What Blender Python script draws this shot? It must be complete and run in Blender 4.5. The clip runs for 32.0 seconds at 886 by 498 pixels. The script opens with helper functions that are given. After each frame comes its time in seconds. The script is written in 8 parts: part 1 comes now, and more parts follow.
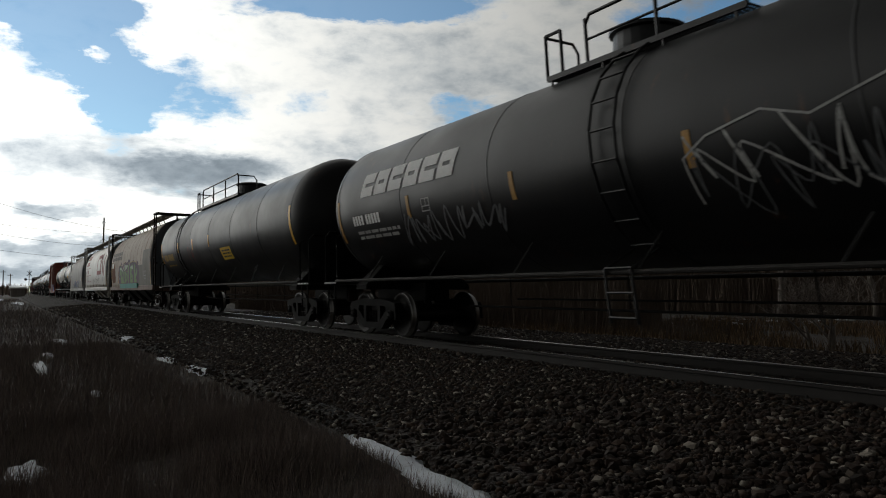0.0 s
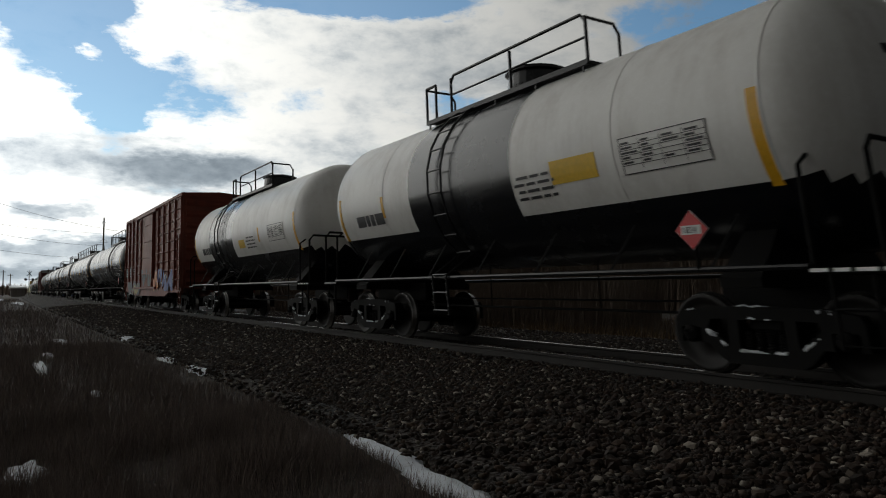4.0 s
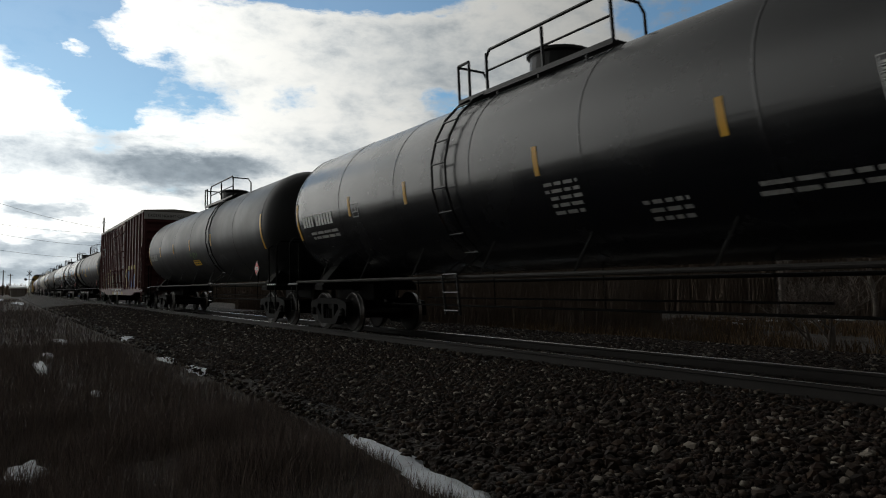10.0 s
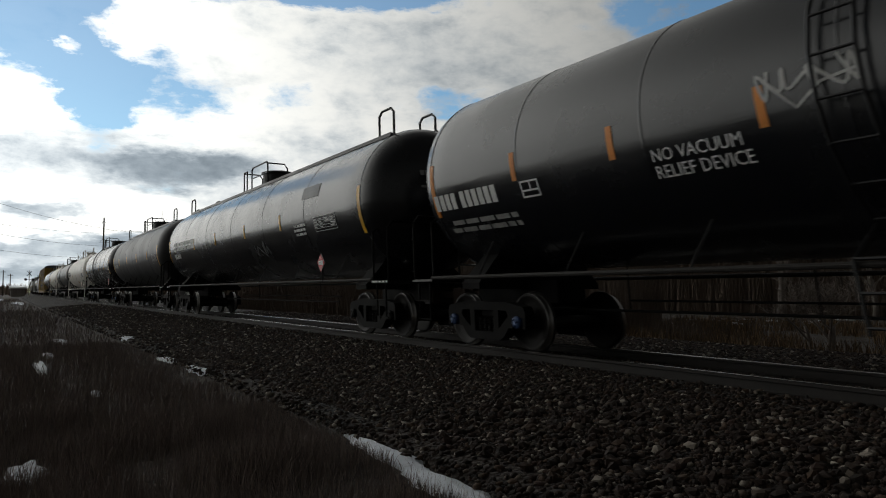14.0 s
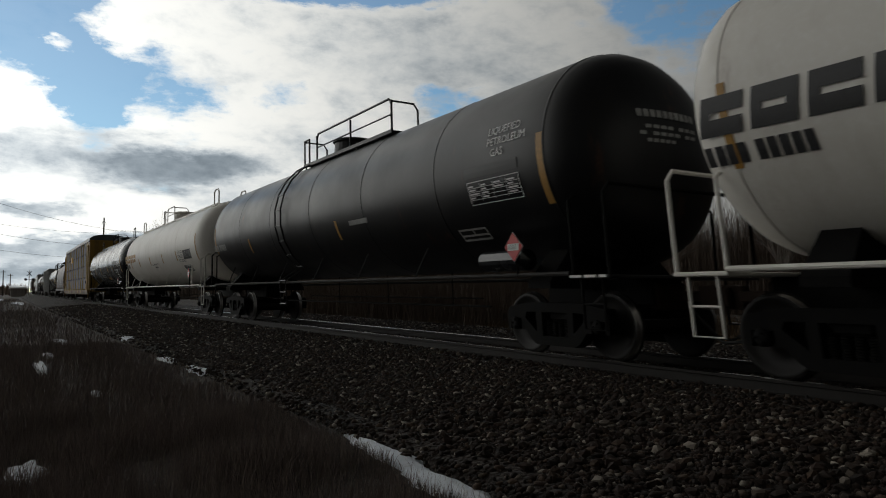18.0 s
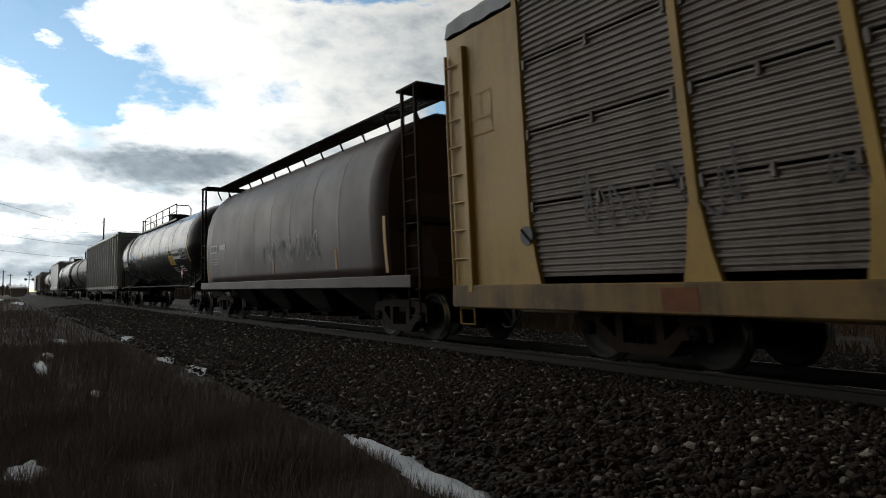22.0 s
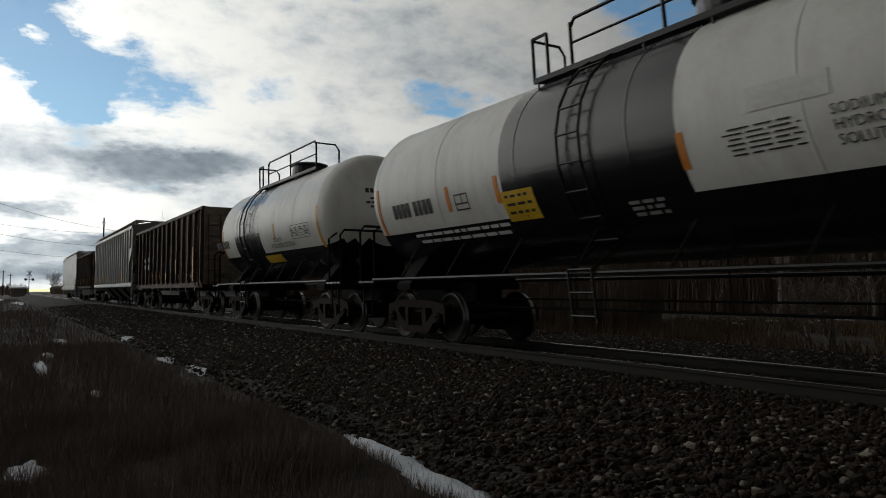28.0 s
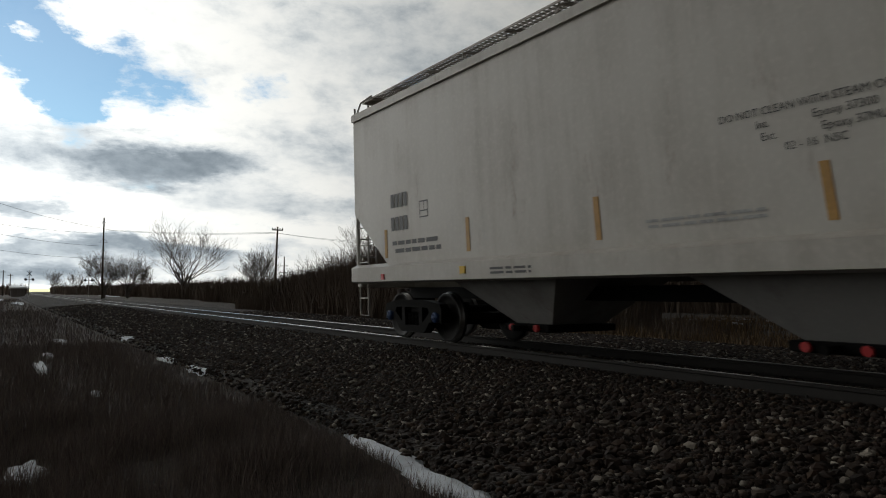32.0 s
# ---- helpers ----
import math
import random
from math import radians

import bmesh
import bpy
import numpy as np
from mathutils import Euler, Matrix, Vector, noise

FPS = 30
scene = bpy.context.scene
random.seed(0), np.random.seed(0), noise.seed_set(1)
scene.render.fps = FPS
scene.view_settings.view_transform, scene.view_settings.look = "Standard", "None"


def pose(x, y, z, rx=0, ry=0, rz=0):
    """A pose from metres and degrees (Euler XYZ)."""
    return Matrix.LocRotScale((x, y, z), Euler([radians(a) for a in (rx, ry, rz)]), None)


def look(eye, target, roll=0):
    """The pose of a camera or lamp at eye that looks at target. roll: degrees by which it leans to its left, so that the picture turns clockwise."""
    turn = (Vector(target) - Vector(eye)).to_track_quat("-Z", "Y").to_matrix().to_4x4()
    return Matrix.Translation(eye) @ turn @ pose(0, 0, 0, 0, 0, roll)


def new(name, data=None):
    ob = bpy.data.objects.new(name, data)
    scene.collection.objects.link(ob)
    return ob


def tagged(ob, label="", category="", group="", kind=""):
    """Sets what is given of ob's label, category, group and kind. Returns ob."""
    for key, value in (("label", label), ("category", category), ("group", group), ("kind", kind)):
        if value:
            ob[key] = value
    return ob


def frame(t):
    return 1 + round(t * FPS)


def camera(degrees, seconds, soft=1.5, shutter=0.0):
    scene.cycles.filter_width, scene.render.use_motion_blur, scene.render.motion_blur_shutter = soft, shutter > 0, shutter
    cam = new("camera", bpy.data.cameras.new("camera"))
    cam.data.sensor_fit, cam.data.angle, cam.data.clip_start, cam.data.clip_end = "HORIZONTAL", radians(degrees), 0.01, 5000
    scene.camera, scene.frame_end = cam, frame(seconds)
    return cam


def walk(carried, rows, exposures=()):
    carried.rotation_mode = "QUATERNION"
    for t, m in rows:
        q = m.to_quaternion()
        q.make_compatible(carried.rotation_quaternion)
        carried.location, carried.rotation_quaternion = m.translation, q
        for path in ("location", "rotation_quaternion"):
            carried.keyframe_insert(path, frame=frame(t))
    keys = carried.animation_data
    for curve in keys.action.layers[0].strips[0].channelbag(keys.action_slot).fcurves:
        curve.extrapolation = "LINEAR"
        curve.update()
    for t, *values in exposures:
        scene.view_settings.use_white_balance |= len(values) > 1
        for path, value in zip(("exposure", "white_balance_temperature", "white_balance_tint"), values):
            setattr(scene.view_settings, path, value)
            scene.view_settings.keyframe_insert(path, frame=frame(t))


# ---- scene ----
from mathutils.geometry import tessellate_polygon

# Plan: rail heads at z = 0, track centre line at y = 7.9, the train runs towards +x.
TRACK_Y = 7.9
SPEED = 21.45
EYE = (0.0, 0.0, 0.938)
cam = camera(63.38, 32.0, soft=1.0, shutter=1.0)
scene.cycles.rolling_shutter_type, scene.cycles.rolling_shutter_duration = "TOP", 0.06   # the sensor is read out line by line, top to bottom
heading, tilt = math.atan(784 / 1270), math.atan(75 / 1270)
aim = (EYE[0] - math.cos(heading), EYE[1] + math.sin(heading), EYE[2] + math.tan(tilt))
walk(cam, [(0.0, look(EYE, aim)), (32.0, look(EYE, aim))], exposures=[(t, e, 6500.0, 8.0) for t, e in ((0.0, 0.0), (5.5, 0.0), (11.0, 0.0), (13.0, 0.15), (14.3, 0.02), (17.0, -0.13), (20.0, -0.15), (21.0, 0.05), (22.0, 0.2), (23.0, 0.2), (24.0, 0.0), (25.5, 0.0), (28.0, -0.15), (29.0, -0.2), (30.0, 0.0), (32.0, 0.02))])

# ---------------------------------------------------------------- light
SUN_ELEV, SUN_AZ = radians(14), radians(-14)    # low over the far end of the track, on the near side, behind cloud
world = bpy.data.worlds.new("sky")
scene.world = world
world.use_nodes = True
wn = world.node_tree
sky = wn.nodes.new("ShaderNodeTexSky")
sky.sky_type = "NISHITA"
sky.sun_disc = False
sky.sun_elevation = SUN_ELEV
sun_dir = Vector((-math.cos(SUN_AZ) * math.cos(SUN_ELEV), math.sin(SUN_AZ) * math.cos(SUN_ELEV), math.sin(SUN_ELEV)))
sky.sun_rotation = math.atan2(sun_dir.x, sun_dir.y)
sky.altitude, sky.air_density, sky.dust_density, sky.ozone_density = 200, 1.0, 0.05, 4.0
wn.nodes["Background"].inputs["Strength"].default_value = 0.125
air = wn.nodes.new("ShaderNodeMix")              # thin winter air: a little less violet
air.data_type, air.blend_type = "RGBA", "MULTIPLY"
air.inputs[0].default_value, air.inputs[7].default_value = 1.0, (0.86, 1.0, 0.94, 1)
wn.links.new(sky.outputs[0], air.inputs[6])
wn.links.new(air.outputs[2], wn.nodes["Background"].inputs[0])

lamp = bpy.data.lights.new("sun", "SUN")
lamp.energy, lamp.angle, lamp.color = 0.55, radians(12), (1.0, 0.93, 0.82)
sun = new("sun", lamp)
sun.matrix_world = look((0, 0, 40), Vector((0, 0, 40)) - sun_dir)


# ---------------------------------------------------------------- node helpers
class Nodes:
    """Short hand for building a node tree."""

    def __init__(self, name):
        self.mat = bpy.data.materials.new(name)
        self.mat.use_nodes = True
        self.t = self.mat.node_tree
        self.t.nodes.clear()

    def n(self, kind, **sets):
        node = self.t.nodes.new("ShaderNode" + kind)
        for key, value in sets.items():
            setattr(node, key, value)
        return node

    def put(self, socket, value):
        if isinstance(value, bpy.types.NodeSocket):
            self.t.links.new(value, socket)
        elif isinstance(value, (tuple, list)) and len(value) == 3 and socket.type == "RGBA":
            socket.default_value = (*value, 1)
        else:
            socket.default_value = value

    def math(self, op, a, b=0.0, c=0.0, clamp=False):
        m = self.n("Math", operation=op, use_clamp=clamp)
        for i, v in enumerate((a, b, c)):
            self.put(m.inputs[i], v)
        return m.outputs[0]

    def noise(self, vec, scale, detail=4.0, rough=0.55, distort=0.0):
        x = self.n("TexNoise")
        self.put(x.inputs["Vector"], vec)
        for key, v in (("Scale", scale), ("Detail", detail), ("Roughness", rough), ("Distortion", distort)):
            self.put(x.inputs[key], v)
        return x.outputs["Fac"]

    def ramp(self, fac, *stops):
        r = self.n("ValToRGB")
        e = r.color_ramp.elements
        while len(e) < len(stops):
            e.new(0.5)
        for el, (pos, col) in zip(e, stops):
            el.position = pos
            el.color = (*col, 1) if isinstance(col, tuple) else (col, col, col, 1)
        self.put(r.inputs[0], fac)
        return r.outputs[0]

    def mix(self, fac, a, b):
        m = self.n("Mix", data_type="RGBA")
        self.put(m.inputs[0], fac)
        self.put(m.inputs[6], a)
        self.put(m.inputs[7], b)
        return m.outputs[2]

    def scaled(self, vec, sx, sy, sz):
        m = self.n("Mapping")
        self.put(m.inputs["Vector"], vec)
        m.inputs["Scale"].default_value = (sx, sy, sz)
        return m.outputs[0]

    def coords(self, which="Object"):
        return self.n("TexCoord").outputs[which]

    def smooth(self, v, lo, hi):
        m = self.n("MapRange", interpolation_type="SMOOTHSTEP")
        for key, x in (("Value", v), ("From Min", lo), ("From Max", hi)):
            self.put(m.inputs[key], x)
        return m.outputs[0]

    def finish(self, color, rough=0.6, metal=0.0, height=None, strength=0.3, dist=0.01, spec=0.5):
        b = self.n("BsdfPrincipled")
        self.put(b.inputs["Base Color"], color)
        self.put(b.inputs["Roughness"], rough)
        self.put(b.inputs["Metallic"], metal)
        b.inputs["Specular IOR Level"].default_value = spec
        if height is not None:
            bump = self.n("Bump")
            bump.inputs["Strength"].default_value = strength
            bump.inputs["Distance"].default_value = dist
            self.put(bump.inputs["Height"], height)
            self.t.links.new(bump.outputs[0], b.inputs["Normal"])
        o = self.n("OutputMaterial")
        self.t.links.new(b.outputs[0], o.inputs[0])
        return self.mat


# ---------------------------------------------------------------- materials
def paint(name, color, rough=0.45, dirt=(0.05, 0.04, 0.032), amount=0.35, rust=0.0, streak=2.2, spec=0.5, metal=0.0, ripple=0.0):
    """Weathered vehicle paint: blotches of grime, streaks that run down, specks of rust."""
    k = Nodes(name)
    co = k.coords()
    seed = k.n("ObjectInfo").outputs["Random"]
    off = k.n("VectorMath", operation="ADD")
    k.put(off.inputs[0], co)
    cmb = k.n("CombineXYZ")
    k.put(cmb.inputs[0], k.math("MULTIPLY", seed, 37.0))
    k.t.links.new(cmb.outputs[0], off.inputs[1])
    v = off.outputs[0]
    blot = k.noise(v, 0.7, 6, 0.62)
    run = k.noise(k.scaled(v, streak, streak, 0.16), 1.6, 5, 0.6)
    fine = k.noise(v, 14, 4, 0.6)
    f = k.math("ADD", k.math("MULTIPLY", blot, 0.55), k.math("MULTIPLY", run, 0.45))
    mask = k.math("MULTIPLY", k.smooth(f, 0.42, 0.68), amount)
    c = k.mix(mask, color, dirt)
    c = k.mix(k.math("MULTIPLY", k.smooth(fine, 0.45, 0.75), 0.18), c, tuple(min(1, x * 1.5 + 0.003) for x in color))
    if rust:
        r = k.noise(k.scaled(v, 1.6, 1.6, 0.5), 1.3, 8, 0.72)
        c = k.mix(k.math("MULTIPLY", k.smooth(r, 0.60 - 0.2 * rust, 0.78 - 0.2 * rust), min(1, 0.5 + rust)), c,
                  k.ramp(fine, (0.3, (0.10, 0.035, 0.015)), (0.7, (0.24, 0.10, 0.045))))
    rg = k.math("ADD", rough, k.math("MULTIPLY", k.math("SUBTRACT", blot, 0.5), 0.35))
    relief = k.math("ADD", blot, k.math("MULTIPLY", fine, 0.15))
    if ripple:                              # long shallow waves in the rolled plate
        relief = k.math("ADD", relief, k.math("MULTIPLY", k.noise(k.scaled(v, 0.10, 1.6, 1.6), 2.2, 4, 0.55), ripple))
    return k.finish(c, rg, metal, relief, 0.10, 0.02, spec)


def plain(name, color, rough=0.5, metal=0.0, grain=12.0, var=0.35, bump=0.2, spec=0.5):
    k = Nodes(name)
    co = k.coords()
    a, b = k.noise(co, grain, 5, 0.6), k.noise(co, grain * 0.13, 3)
    m = k.math("ADD", k.math("MULTIPLY", a, 0.5), k.math("MULTIPLY", b, 0.5))
    lo = tuple(x * (1 - var) for x in color)
    hi = tuple(min(1, x * (1 + var)) for x in color)
    return k.finish(k.ramp(m, (0.3, lo), (0.7, hi)), rough, metal, a, bump, 0.01, spec)


M = {}
M["black"] = paint("black_tank_paint", (0.006, 0.0074, 0.0105), 0.25, (0.013, 0.012, 0.0118), 0.35, spec=0.65, ripple=3.2)
M["black_dull"] = paint("dull_black_paint", (0.0065, 0.0068, 0.008), 0.4, (0.015, 0.0125, 0.011), 0.4, rust=0.04, spec=0.35, ripple=1.0)
M["grey_tank"] = paint("dark_grey_tank_paint", (0.017, 0.0185, 0.0205), 0.45, (0.034, 0.03, 0.026), 0.4, spec=0.4)
M["cream"] = paint("cream_tank_paint", (0.82, 0.79, 0.73), 0.45, (0.32, 0.25, 0.18), 0.2, rust=0.02)
M["white"] = paint("white_tank_paint", (0.82, 0.81, 0.78), 0.4, (0.30, 0.25, 0.2), 0.3)
M["tan"] = paint("faded_tan_paint", (0.47, 0.40, 0.32), 0.6, (0.20, 0.125, 0.08), 0.45, rust=0.16, streak=1.6)
M["pale"] = paint("pale_hopper_paint", (0.47, 0.445, 0.40), 0.36, (0.22, 0.17, 0.12), 0.4, rust=0.12)
M["grey"] = paint("grey_hopper_paint", (0.36, 0.355, 0.345), 0.55, (0.12, 0.09, 0.07), 0.4, rust=0.06)
M["light_grey"] = paint("light_grey_hopper_paint", (0.33, 0.328, 0.318), 0.32, (0.18, 0.145, 0.11), 0.3)
M["silver"] = paint("silver_gondola_paint", (0.35, 0.354, 0.338), 0.34, (0.15, 0.13, 0.10), 0.3, rust=0.02, metal=0.25)
M["brown"] = paint("brown_hopper_paint", (0.036, 0.018, 0.0145), 0.45, (0.02, 0.012, 0.01), 0.5, rust=0.08, spec=0.3)
M["red"] = paint("boxcar_red_paint", (0.19, 0.042, 0.024), 0.55, (0.06, 0.028, 0.02), 0.5, rust=0.05, spec=0.25)
M["maroon"] = paint("boxcar_maroon_paint", (0.115, 0.038, 0.036), 0.5, (0.06, 0.026, 0.024), 0.4, rust=0.03, spec=0.25)
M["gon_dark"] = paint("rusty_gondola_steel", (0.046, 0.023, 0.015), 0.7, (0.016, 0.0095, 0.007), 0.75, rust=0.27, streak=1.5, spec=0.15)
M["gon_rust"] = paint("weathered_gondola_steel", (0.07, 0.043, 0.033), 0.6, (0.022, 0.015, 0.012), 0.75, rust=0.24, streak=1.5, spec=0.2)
M["yellow"] = paint("autorack_yellow_paint", (0.40, 0.24, 0.032), 0.5, (0.10, 0.062, 0.03), 0.5, rust=0.05)
M["galv"] = paint("weathered_galvanised_panel", (0.30, 0.275, 0.25), 0.5, (0.13, 0.10, 0.075), 0.45, rust=0.06, metal=0.3)
M["end_grey"] = paint("blue_grey_end_paint", (0.15, 0.165, 0.18), 0.5, (0.07, 0.06, 0.055), 0.5, rust=0.1)
M["rack"] = paint("weathered_rack_screen", (0.17, 0.148, 0.135), 0.55, (0.07, 0.05, 0.038), 0.6, rust=0.1, metal=0.2)
M["rack_roof"] = paint("dull_rack_roof", (0.11, 0.118, 0.13), 0.45, (0.06, 0.055, 0.05), 0.4, metal=0.3)
M["gon_end"] = paint("flaking_pale_end_paint", (0.24, 0.20, 0.165), 0.6, (0.05, 0.03, 0.022), 0.85, rust=0.34, streak=1.5, spec=0.3)
M["tan_sill"] = paint("rusty_sill_paint", (0.17, 0.105, 0.08), 0.6, (0.06, 0.035, 0.025), 0.6, rust=0.35)
M["tan_rib"] = paint("rust_stained_weld", (0.30, 0.21, 0.15), 0.65, (0.16, 0.075, 0.04), 0.8, rust=0.3)
# sill yellow: about half the brightness of the posts, strongly blotched with dark brown
M["yellow_sill"] = paint("dark_yellow_sill_paint", (0.20, 0.115, 0.022), 0.6, (0.025, 0.017, 0.012), 0.95, rust=0.2)
M["strip"] = plain("yellow_reflector", (0.72, 0.38, 0.015), 0.4, 0, 30, 0.2)
M["strip_old"] = plain("faded_reflector", (0.42, 0.22, 0.04), 0.5, 0, 30, 0.35)
M["orange"] = plain("orange_sticker", (0.75, 0.25, 0.02), 0.5, 0, 20, 0.2)
M["letter_white"] = plain("white_lettering", (0.78, 0.78, 0.77), 0.6, 0, 25, 0.15)
M["letter_dim"] = plain("faded_white_lettering", (0.34, 0.34, 0.33), 0.6, 0, 25, 0.4)
M["letter_black"] = plain("black_lettering", (0.02, 0.02, 0.022), 0.5, 0, 25, 0.3)
M["letter_red"] = plain("faded_red_lettering", (0.26, 0.05, 0.04), 0.6, 0, 20, 0.35)
M["letter_yellow"] = plain("faded_yellow_lettering", (0.42, 0.27, 0.05), 0.6, 0, 25, 0.4)
M["sign_red"] = plain("red_placard", (0.5, 0.006, 0.009), 0.45, 0, 20, 0.2)
M["sign_white"] = plain("white_placard", (0.75, 0.74, 0.72), 0.5, 0, 20, 0.15)
M["sign_blue"] = plain("blue_sign", (0.03, 0.16, 0.42), 0.5, 0, 20, 0.2)
M["sign_yellow"] = plain("yellow_sign", (0.75, 0.47, 0.02), 0.5, 0, 20, 0.2)
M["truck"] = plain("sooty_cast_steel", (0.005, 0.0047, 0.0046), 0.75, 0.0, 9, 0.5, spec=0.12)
M["truck_rust"] = plain("rusty_cast_steel", (0.022, 0.013, 0.009), 0.8, 0.0, 9, 0.5, spec=0.2)
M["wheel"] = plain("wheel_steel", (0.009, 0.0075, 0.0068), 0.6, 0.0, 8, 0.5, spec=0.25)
M["tread"] = plain("worn_tread_steel", (0.34, 0.33, 0.32), 0.33, 1.0, 20, 0.3)
M["rim_snow"] = plain("packed_snow", (0.58, 0.60, 0.63), 0.7, 0, 12, 0.15, 0.5)
M["cap_blue"] = plain("blue_bearing_cap", (0.02, 0.05, 0.14), 0.5, 0.2, 12, 0.3)
M["hose"] = plain("black_rubber", (0.012, 0.012, 0.012), 0.7, 0, 12, 0.3)
M["rail_top"] = plain("polished_rail_head", (0.5, 0.49, 0.47), 0.2, 1.0, 6, 0.12, 0.05)
M["rail"] = plain("rusty_rail_steel", (0.014, 0.011, 0.0095), 0.8, 0.0, 9, 0.4)
M["tie"] = plain("weathered_tie_wood", (0.075, 0.055, 0.042), 0.85, 0, 7, 0.5, 0.6)
M["pole_wood"] = plain("grey_pole_wood", (0.11, 0.085, 0.065), 0.85, 0, 5, 0.4)
M["bark"] = plain("grey_bark", (0.17, 0.145, 0.125), 0.9, 0, 8, 0.4, 0.6)
M["twig"] = plain("bare_twig", (0.22, 0.185, 0.16), 0.9, 0, 6, 0.4)
M["brush"] = plain("bare_brush_stems", (0.12, 0.088, 0.066), 0.9, 0, 0.6, 0.5)
M["spray_grey"] = plain("sprayed_grey", (0.10, 0.104, 0.11), 0.6, 0, 4, 0.5)
M["cable"] = plain("dark_cable", (0.03, 0.03, 0.032), 0.6, 0, 5, 0.2)

# ---------------------------------------------------------------- mesh helpers
class Geo:
    """Collects vertices and faces for one mesh."""

    def __init__(self):
        self.v, self.f, self.m = [], [], []

    def face(self, idx, mat=0):
        self.f.append(idx)
        self.m.append(mat)

    def box(self, x0, x1, y0, y1, z0, z1, mat=0, bevel=0.0):
        b, c = len(self.v), bevel
        if not c:
            self.v += [(x, y, z) for z in (z0, z1) for y in (y0, y1) for x in (x0, x1)]
            for q in ((0, 2, 3, 1), (4, 5, 7, 6), (0, 1, 5, 4), (2, 6, 7, 3), (0, 4, 6, 2), (1, 3, 7, 5)):
                self.face([b + i for i in q], mat)
        else:
            for z, k in ((z0, c), (z0 + c, 0), (z1 - c, 0), (z1, c)):
                self.v += [(x0 + k + c, y0 + k, z), (x1 - k - c, y0 + k, z), (x1 - k, y0 + k + c, z), (x1 - k, y1 - k - c, z),
                           (x1 - k - c, y1 - k, z), (x0 + k + c, y1 - k, z), (x0 + k, y1 - k - c, z), (x0 + k, y0 + k + c, z)]
            self.rings(b, 4, 8, mat, caps=True)
        return self

    def rings(self, b, count, n, mat=0, caps=True, closed=True):
        for r in range(count - 1):
            for i in range(n if closed else n - 1):
                j = (i + 1) % n
                self.face([b + r * n + i, b + r * n + j, b + (r + 1) * n + j, b + (r + 1) * n + i], mat)
        if caps:
            self.face([b + i for i in reversed(range(n))], mat)
            self.face([b + (count - 1) * n + i for i in range(n)], mat)

    def tube(self, pts, r, n=6, mat=0, caps=True):
        """A round bar along a line of points; r may be a list."""
        b = len(self.v)
        pts = [Vector(p) for p in pts]
        side = None
        for i, p in enumerate(pts):
            d = (pts[min(i + 1, len(pts) - 1)] - pts[max(i - 1, 0)]).normalized()
            if side is None:
                side = d.orthogonal().normalized()
            side = (side - d * side.dot(d)).normalized()
            up = d.cross(side)
            q = r[i] if isinstance(r, (list, tuple)) else r
            for k in range(n):
                a = 2 * math.pi * k / n
                self.v.append(tuple(p + (side * math.cos(a) + up * math.sin(a)) * q))
        self.rings(b, len(pts), n, mat, caps)
        return self

    def turned(self, profile, axis="x", n=32, at=(0, 0, 0), mat=0, caps=True):
        """A surface of revolution; profile: (along, radius)."""
        b = len(self.v)
        for s, r in profile:
            for k in range(n):
                a = 2 * math.pi * k / n
                c, d = r * math.cos(a), r * math.sin(a)
                p = (s, c, d) if axis == "x" else (d, s, c) if axis == "y" else (c, d, s)
                self.v.append((p[0] + at[0], p[1] + at[1], p[2] + at[2]))
        self.rings(b, len(profile), n, mat, caps)
        return self

    def prism(self, outline, y0, y1, mat=0):
        """An outline in x and z, drawn out from y0 to y1."""
        b, n = len(self.v), len(outline)
        self.v += [(x, y0, z) for x, z in outline] + [(x, y1, z) for x, z in outline]
        self.rings(b, 2, n, mat)
        return self

    def loft(self, sections, mat=0, caps=True, closed=True):
        b, n = len(self.v), len(sections[0])
        for s in sections:
            self.v += [tuple(p) for p in s]
        self.rings(b, len(sections), n, mat, caps, closed)
        return self

    def mesh(self, name, mats, smooth=False):
        me = bpy.data.meshes.new(name)
        me.from_pydata(self.v, [], self.f)
        for m in mats if isinstance(mats, (list, tuple)) else [mats]:
            me.materials.append(m)
        if any(self.m):
            me.polygons.foreach_set("material_index", self.m)
        if smooth:
            me.polygons.foreach_set("use_smooth", [True] * len(self.f))
        return me


def part(name, geo, mats, parent, label="", at=None, smooth=False):
    """One mesh object under a thing or a part; geo may be a ready mesh."""
    me = geo.mesh(name, mats, smooth) if isinstance(geo, Geo) else geo
    ob = new(name, me)
    ob.parent = parent
    if at is not None:
        ob.matrix_basis = at
    return tagged(ob, label) if label else ob


def thing(name, label, category, group="", kind="", at=None):
    ob = new(name)
    ob.empty_display_size = 0.2
    if at is not None:
        ob.matrix_basis = at
    return tagged(ob, label, category, group, kind)


TEXTS = {}


def letters(text):
    """Outline of a line of writing at size 1: points and faces."""
    if text not in TEXTS:
        cu = bpy.data.curves.new("writing", "FONT")
        cu.body, cu.resolution_u, cu.align_x = text, 2, "LEFT"
        ob = bpy.data.objects.new("writing", cu)
        me = ob.to_mesh()
        TEXTS[text] = ([(v.co.x, v.co.y) for v in me.vertices], [list(p.vertices) for p in me.polygons])
        ob.to_mesh_clear()
        bpy.data.objects.remove(ob)
        bpy.data.curves.remove(cu)
    return TEXTS[text]


